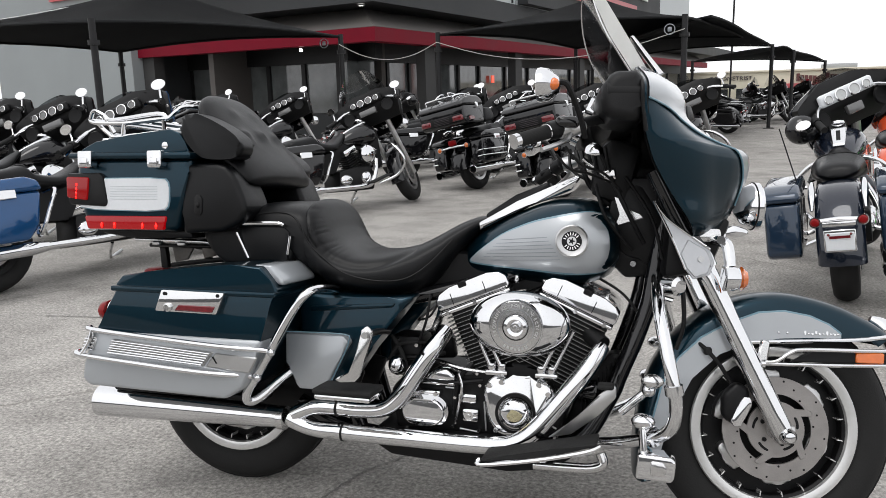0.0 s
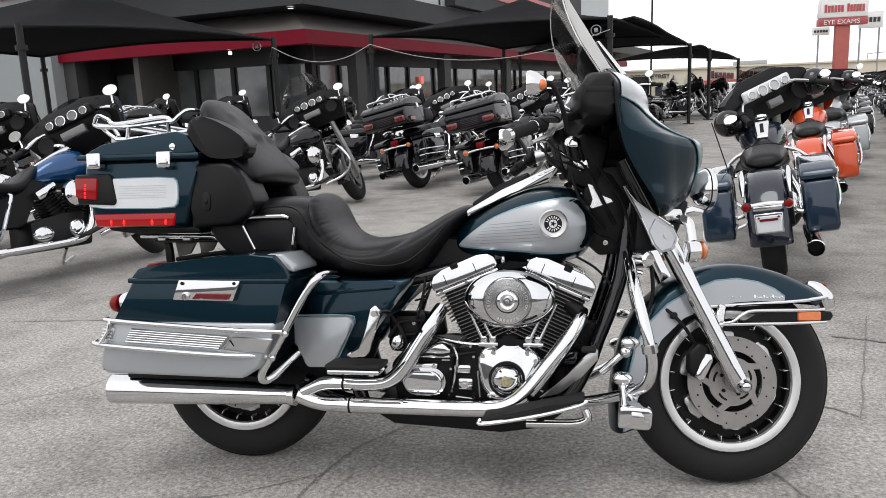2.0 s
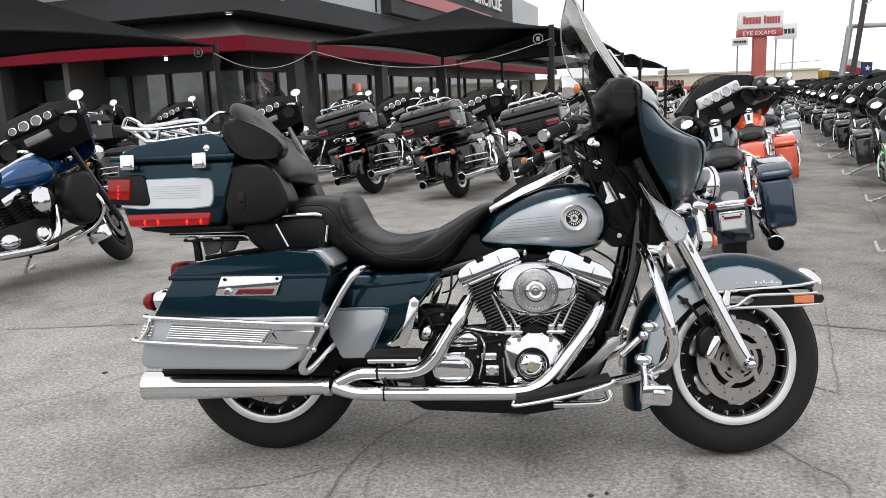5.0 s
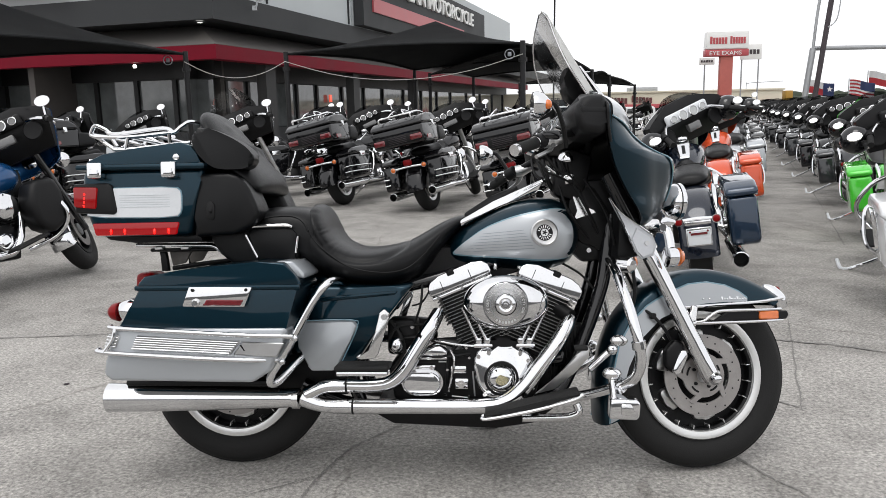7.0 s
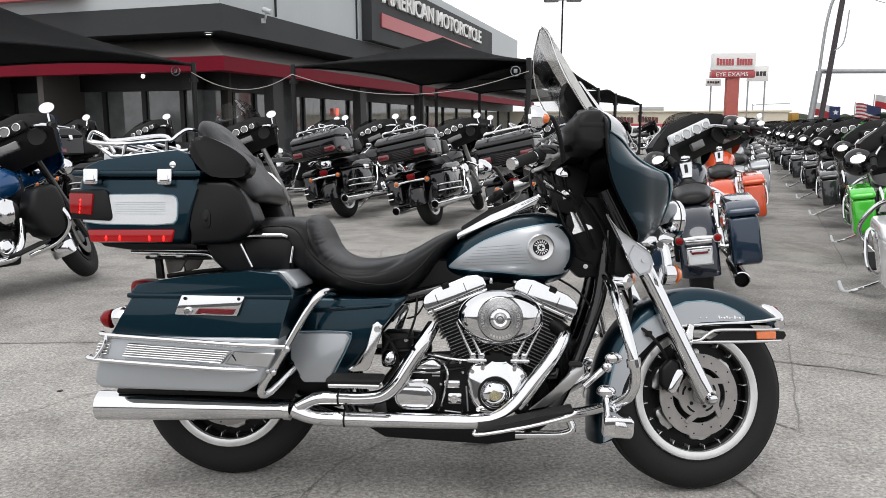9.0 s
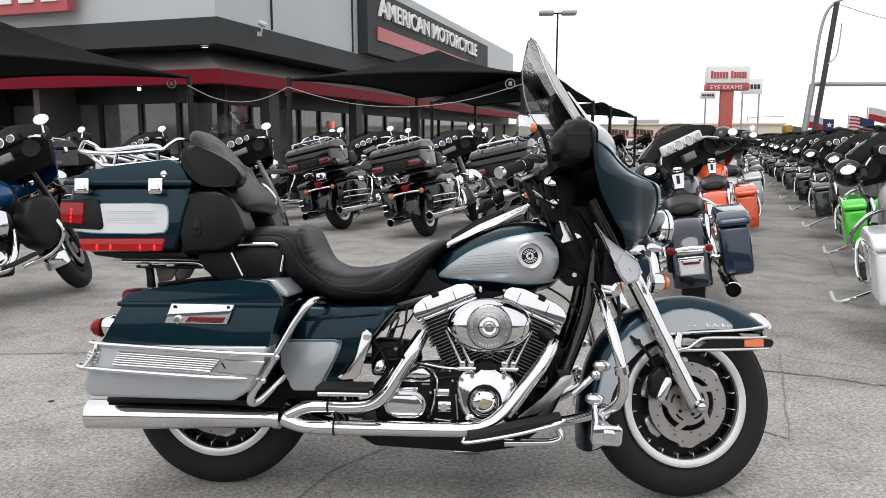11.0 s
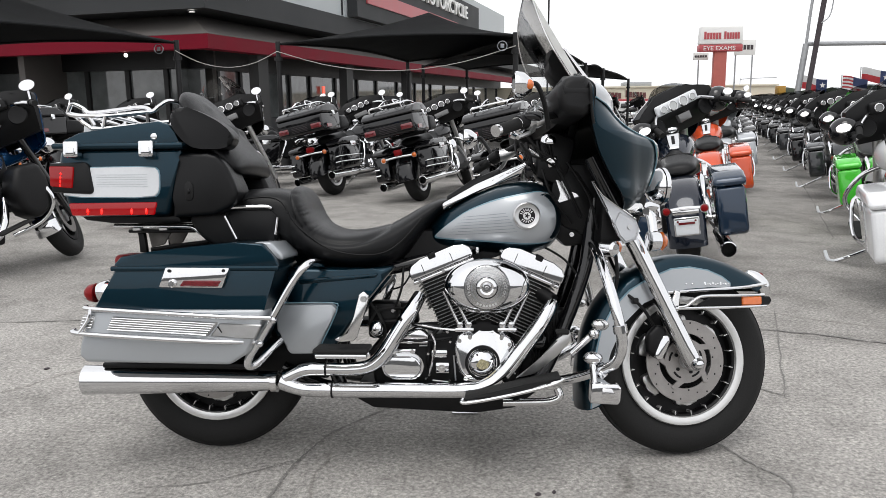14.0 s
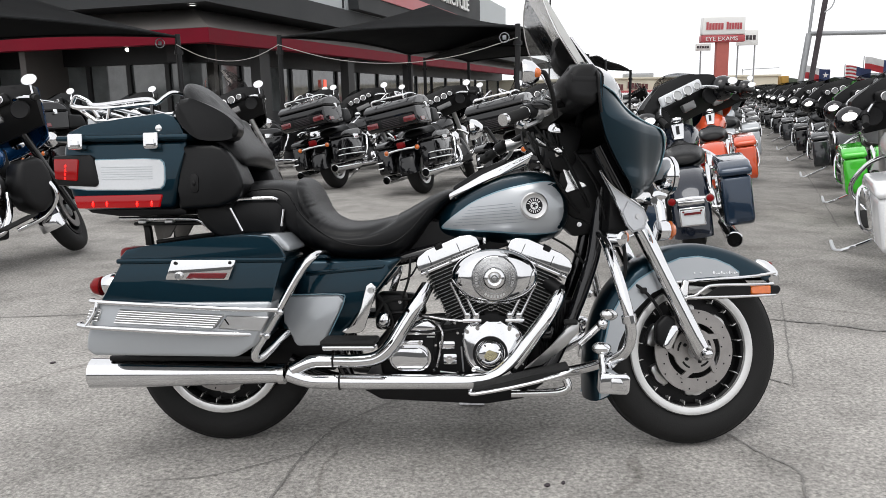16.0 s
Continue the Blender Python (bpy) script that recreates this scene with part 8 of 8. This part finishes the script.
    for s in () if lobes else (1, -1):
        pf("passing_lamp", ball((1.46, -0.23 * s, 0.84), (0.06, 0.06, 0.06), None, None, 14, 10), CHROME, hl)
    reach = 0.80 if lobes else 1.0
    hb = pf("handlebar", tube([(x, y * reach, z) for x, y, z in ((0.90, -0.43, 1.00), (1.0, -0.39, 1.04), (1.12, -0.24, 1.12), (1.20, -0.06, 1.10), (1.20, 0.06, 1.10), (1.12, 0.24, 1.12), (1.0, 0.39, 1.04), (0.90, 0.43, 1.00))], 0.014, 8, 4), CHROME, None, "chrome handlebar")
    for s in (1, -1):
        a, b = Vector((1.0, -0.39 * s * reach, 1.04)), Vector((0.885, -0.438 * s * reach, 0.995))
        pf("grip", rod(a, b, 0.021, 12), RUBBER, hb, "black grip")
        pf("switch_box", rod(a, a + (a - b) * 0.5, 0.028, 10), PLASTIC, hb)
        pf("lever", tube([a + Vector((0.04, 0, 0.0)), b + Vector((0.06, 0, -0.02))], 0.008, 6, 2), CHROME, hb)
        if lobes:
            lb = pf("mirror_pod", ball((1.110, -0.370 * s, 1.035), (0.088, 0.108, 0.100), None, None, 24, 16), GLOSS_BLACK, hb, "round black mirror pod")
            pf("mirror_face", lathe([(0.0, -0.004), (0.048, -0.003), (0.050, 0.012), (0.0, 0.012)], 24, Matrix.Translation((1.006, -0.405 * s, 1.066)) @ pose(0, 0, 0, 0, 0, -90 + 10 * s) @ pose(0, 0, 0, -30) @ Matrix.Diagonal((1.0, 1, 0.66, 1))), MIRROR, lb, "oval mirror glass")
            continue
        mr = pf("mirror", lathe([(0.0, 0.040), (0.03, 0.035), (0.052, 0.010), (0.054, 0.0), (0.0, 0.0)], 24, Matrix.Translation((1.05, -0.40 * s, 1.185)) @ pose(0, 0, 0, 0, 0, -90 + 12 * s) @ pose(0, 0, 0, 6) @ Matrix.Diagonal((1.0, 0.9, 0.70, 1))), CHROME, hb, "chrome mirror")
        pf("mirror_face", lathe([(0.0, -0.003), (0.050, -0.003), (0.050, 0.001), (0.0, 0.001)], 24, Matrix.Translation((1.05, -0.40 * s, 1.185)) @ pose(0, 0, 0, 0, 0, -90 + 12 * s) @ pose(0, 0, 0, 6) @ Matrix.Diagonal((1.0, 0.9, 0.70, 1))), MIRROR, mr, "mirror glass")
        pf("mirror_stem", tube([(1.03, -0.38 * s, 1.06), (1.06, -0.385 * s, 1.13), (1.06, -0.40 * s, 1.175)], 0.007, 6, 3), CHROME, mr)
    if fairing:
        wing = 0.012 if lobes else 0.05
        rings = []
        for z, xr, xn, w in curve_path(FAIR, 2):
            ts = [-math.cos(math.pi * k / 20) for k in range(21)]
            outer = [(xr + (xn - xr) * (1 - min(1, abs(q)) ** 2.3) ** 0.6 + 0.02, q * (w + wing), z) for q in ts]
            inn = [(x - 0.008 if abs(q) < 0.98 else x, y * 0.97, z) for (x, y, _), q in zip(outer, ts)][::-1]
            rings.append(outer + inn)
        fa = pf("fairing", skin(rings), color, None, "painted batwing fairing")
        rows = []
        for z, xr, xn, w in curve_path(FAIR, 2):
            if z < 0.9:
                continue
            d = 0.04 + 0.05 * math.sin(math.pi * (z - 0.9) / 0.4)
            w += wing - 0.005
            ring = [(xr + 0.02 - d * (1 - 0.3 * (1 - abs(k / 8 - 1))), (k / 8 - 1) * w, z) for k in range(17)]
            ring += [(xr + 0.03, (k / 8 - 1) * w, z) for k in range(16, -1, -1)]
            rows.append(ring)
        da = pf("dash", skin(rows), inner or PLASTIC, fa, "matt black dash")
        band = pf("gauge_band", box(1.085, 1.125, -0.20, 0.20, 1.105, 1.190, 0.028, 3, pose(0, 0, 0)), WHITE_PLASTIC if gauges == "white" else PLASTIC, da, "gauge panel")
        for y, r in ((-0.140, 0.029), (-0.050, 0.039), (0.050, 0.039), (0.140, 0.029)):
            m = Matrix.Translation((1.083, y, 1.145)) @ pose(0, 0, 0, 0, 0, -90) @ pose(0, 0, 0, -8)
            g = pf("gauge", lathe([(0.0, -0.006), (r * 0.9, -0.006), (r * 0.9, 0.01), (0.0, 0.01)], 20, m), GAUGE if gauges == "white" else GAUGE_DARK, da, "round gauge")
            pf("bezel", lathe([(r * 0.9, -0.012), (r * 1.06, -0.010), (r * 1.06, 0.01), (r * 0.9, 0.01)], 20, m, True), CHROME, g)
        pf("radio", box(1.07, 1.12, -0.070 if lobes else -0.10, 0.045 if lobes else 0.10, 0.995, 1.060, 0.01, 2), GAUGE_DARK, da, "radio panel")
        for s in (-1, 1):
            pf("speaker", lathe([(0.0, -0.004), (0.062, -0.012), (0.07, 0.0), (0.0, 0.004)], 22, Matrix.Translation((1.10, 0.235 * s, 1.03)) @ pose(0, 0, 0, 0, 0, -90)), IRON, da, "round speaker")
        rows = []
        hi = 0.26 if screen == "clear" else 0.07
        for k in range(7):
            v = k / 6
            w = float(np.interp(v, [0, 0.4, 0.8, 1.0], [0.265, 0.275, 0.20, 0.12]))
            rows.append([(1.285 - 0.62 * hi * v - 2.2 * (u * w) ** 2, u * w, 1.245 + hi * v - (0.3 + 0.5 * v) * (u * w) ** 2 * 2.2) for u in (j / 6 - 1 for j in range(13))])
        bm = skin(rows, False, False)
        bmesh.ops.solidify(bm, geom=bm.faces[:], thickness=0.005)
        sc = pf("windscreen", bm, SCREEN if screen == "clear" else SMOKE, None, "clear windscreen" if screen == "clear" else "short smoked windscreen")
        sc.visible_shadow = False
    else:
        pf("headlamp_nacelle", ball((1.36, 0, 0.98), (0.12, 0.12, 0.11)), CHROME, None, "chrome lamp nacelle")
    if trunk:
        grown = Matrix.Translation((-0.25, 0, 0.795)) @ Matrix.Diagonal((1.16, 1.14, 1.16, 1)) @ Matrix.Translation((0.25, 0, -0.82))

        def pt(name, bm, material, parent=None, lab=""):
            bm.transform(grown)
            return p(name, bm, material, parent, lab)

        tk = pt("luggage_trunk", prism([(-0.50, 0.99), (-0.49, 1.03), (-0.06, 1.03), (-0.09, 0.84), (-0.46, 0.84), (-0.50, 0.88)], -0.285, 0.285, 0.045, 5), color, None, "hard luggage trunk")
        pt("lid", prism([(-0.51, 1.030), (-0.49, 1.070), (-0.42, 1.110), (-0.30, 1.130), (-0.16, 1.125), (-0.09, 1.085), (-0.06, 1.030)], -0.292, 0.292, 0.06, 6), color, tk, "rounded trunk lid")
        pt("lamp_band", box(-0.512, -0.47, -0.25, 0.25, 0.865, 0.955, 0.015, 2), PLASTIC, tk, "dark band between the tail lamps")
        for k in range(5):
            pt("band_rib", box(-0.515, -0.508, -0.10, 0.10, 0.876 + 0.016 * k, 0.880 + 0.016 * k, 0.001, 1), POLE_DARK, tk)
        for s in (-1, 1):
            pt("tail_lens", box(-0.520, -0.44, 0.205 * s - 0.065, 0.205 * s + 0.065, 0.878, 0.938, 0.015, 3), RED_DARK, tk, "red wrap-round lamp")
            pt("side_lens", box(-0.40, -0.30, 0.285 * s - 0.008, 0.285 * s + 0.008, 0.87, 0.91, 0.005, 1), RED_DARK, tk)
            pt("latch", box(-0.25, -0.21, 0.29 * s - 0.02, 0.29 * s + 0.02, 0.995, 1.05, 0.006, 1), CHROME, tk)
        for line in ([(-0.47, -0.18, 1.10), (-0.47, -0.18, 1.145), (-0.30, -0.19, 1.165), (-0.14, -0.18, 1.15)], [(-0.47, 0.18, 1.10), (-0.47, 0.18, 1.145), (-0.30, 0.19, 1.165), (-0.14, 0.18, 1.15)],
                     [(-0.47, -0.18, 1.145), (-0.49, 0.0, 1.15), (-0.47, 0.18, 1.145)], [(-0.36, -0.18, 1.16), (-0.36, 0.18, 1.16)], [(-0.26, -0.18, 1.165), (-0.26, 0.18, 1.165)], [(-0.42, -0.10, 1.15), (-0.36, -0.05, 1.20), (-0.28, -0.05, 1.20), (-0.2, -0.10, 1.155)], [(-0.42, 0.10, 1.15), (-0.36, 0.05, 1.20), (-0.28, 0.05, 1.20), (-0.2, 0.10, 1.155)]):
            pt("rack_bar", tube(line, 0.008, 6, 4), CHROME, tk, "chrome rack")
        pt("backrest", prism([(-0.07, 0.82), (0.05, 0.82), (0.06, 0.94), (0.0, 1.10), (-0.06, 1.16), (-0.09, 1.10)], -0.20, 0.20, 0.04, 3, soft=1), VINYL, None, "black padded backrest")
        pt("arm_pad", prism([(-0.07, 0.86), (0.10, 0.86), (0.08, 0.96), (-0.05, 1.0)], -0.28, 0.28, 0.03, 2), VINYL, None, "black arm pads")
        for s in (-1, 1):
            pod = pt("speaker_pod", prism([(-0.10, 0.84), (0.09, 0.84), (0.12, 0.90), (0.08, 0.985), (-0.07, 0.995)], 0.19 if s > 0 else -0.295, 0.295 if s > 0 else -0.19, 0.025, 3, None), VINYL, None, "black speaker pod")
    return root


def stand(ob, x, y, a, lean=8.0):
    """Places a motorcycle: rear wheel on x, y, heading a degrees to the right of the y axis, leaning on its stand."""
    return pose(x, y, 0, 0, 0, 90 - a) @ pose(0, 0, 0, -lean)


B_BLUE = parked_bike("blue touring motorcycle with black dash parked beside the canopy", BLUE, steer=36, lowers=True)
B_BLUE.matrix_basis = stand(0, -2.97, 1.88, 20, 10)
B_GREY = parked_bike("dark blue-grey motorcycle with hard bags and white plate", STEEL_BLUE, gauges="white", steer=36, lobes=True, bag_color=NAVY_GREY)
B_GREY.matrix_basis = stand(0, 2.31, 2.66, 11.5)
B_ORANGE = parked_bike("bright orange motorcycle with hard bags and chrome console", ORANGE, lobes=True)
B_ORANGE.matrix_basis = stand(0, 3.20, 5.22, 15)
B_GREEN = parked_bike("bright green motorcycle with hard bags and black dash", GREEN, steer=12, lobes=True)
B_GREEN.matrix_basis = stand(0, 4.48, 4.46, 20)
B_WHITE = parked_bike("white motorcycle with hard bags and black dash", WHITE, inner=PLASTIC, steer=12, lobes=True)
B_WHITE.matrix_basis = stand(0, 3.575, 1.98, 18)
B_TRUNK = parked_bike("black touring motorcycle with luggage trunk and chrome rack", BLACK, trunk=True, plate=False)
B_TRUNK.matrix_basis = stand(0, -1.05, 7.68, 17, 12.0)
B_CLEAR = parked_bike("black motorcycle with tall clear windscreen and chrome engine", BLACK, screen="clear", steer=34)
B_CLEAR.matrix_basis = stand(0, -2.40, 5.05, 30)
B_DARK = parked_bike("charcoal motorcycle with hard bags and short screen", CHARCOAL, steer=14, lobes=True)
B_DARK.matrix_basis = stand(0, 5.21, 6.95, 20)
B_BLACK = parked_bike("gloss black motorcycle with hard bags and chrome mirrors", BLACK)
B_BLACK.matrix_basis = stand(0, -4.4, 2.75, 20)
B_ROW = parked_bike("gloss black motorcycle with hard bags parked in the long row", BLACK, steer=14, lobes=True)
B_ROW.matrix_basis = stand(0, 5.93, 9.38, 20)
B_FAR = parked_bike("black motorcycle with hard bags far down the row", BLACK, simple=True, steer=14, lobes=True)
B_FAR.matrix_basis = stand(0, 7.3, 14.2, 20)
B_FARCLEAR = parked_bike("black motorcycle with clear windscreen below the canopy", BLACK, screen="clear", simple=True)
B_FARCLEAR.matrix_basis = stand(0, 2.75, 19.6, -60)

B_SILVER = parked_bike("pale silver motorcycle with hard bags in the row", SILVER, simple=True)
B_SILVER.matrix_basis = stand(0, 4.08, 7.8, 15)
for x, y, a in ((0.15, 6.97, 17), (1.35, 6.26, 17), (-4.24, 6.9, 25)):
    copy_thing(B_TRUNK, stand(0, x, y, a, 12.0))
copy_thing(B_DARK, stand(0, 6.62, 11.8, 20))
for x, y, a in ((-5.7, 3.4, 20), (-5.4, 6.6, 40), (-2.4, 8.6, 42), (-2.9, 10.4, 42), (-1.5, 9.9, 42), (-0.2, 9.4, 42)):
    copy_thing(B_BLACK, stand(0, x, y, a))
rnd = random.Random(11)
for k in range(14):
    copy_thing(B_FAR, stand(0, 7.96 + 0.66 * k + rnd.uniform(-0.08, 0.08), 16.55 + 2.35 * k + rnd.uniform(-0.2, 0.2), 20 + rnd.uniform(-4, 4), rnd.uniform(6, 10)))
for k in range(9):
    copy_thing(B_FAR, stand(0, 7.75 + 0.75 * k + rnd.uniform(-0.1, 0.1), 6.2 + 2.5 * k + rnd.uniform(-0.2, 0.2), 20 + rnd.uniform(-4, 4), rnd.uniform(6, 10)))
for x, y, a in ((-6.6, 7.4, 40), (-4.2, 10.9, 42), (4.95, 10.35, 15), (5.75, 12.9, 15), (6.5, 15.4, 15), (7.2, 17.9, 15)):
    copy_thing(B_FAR, stand(0, x, y, a))
for x, y, a in ((3.0, 22.2, -70), (3.35, 24.3, 70), (3.9, 26.4, -65), (4.5, 27.6, 80), (5.2, 27.4, -70), (5.9, 29.5, 75)):
    copy_thing(B_FARCLEAR, stand(0, x, y, a))
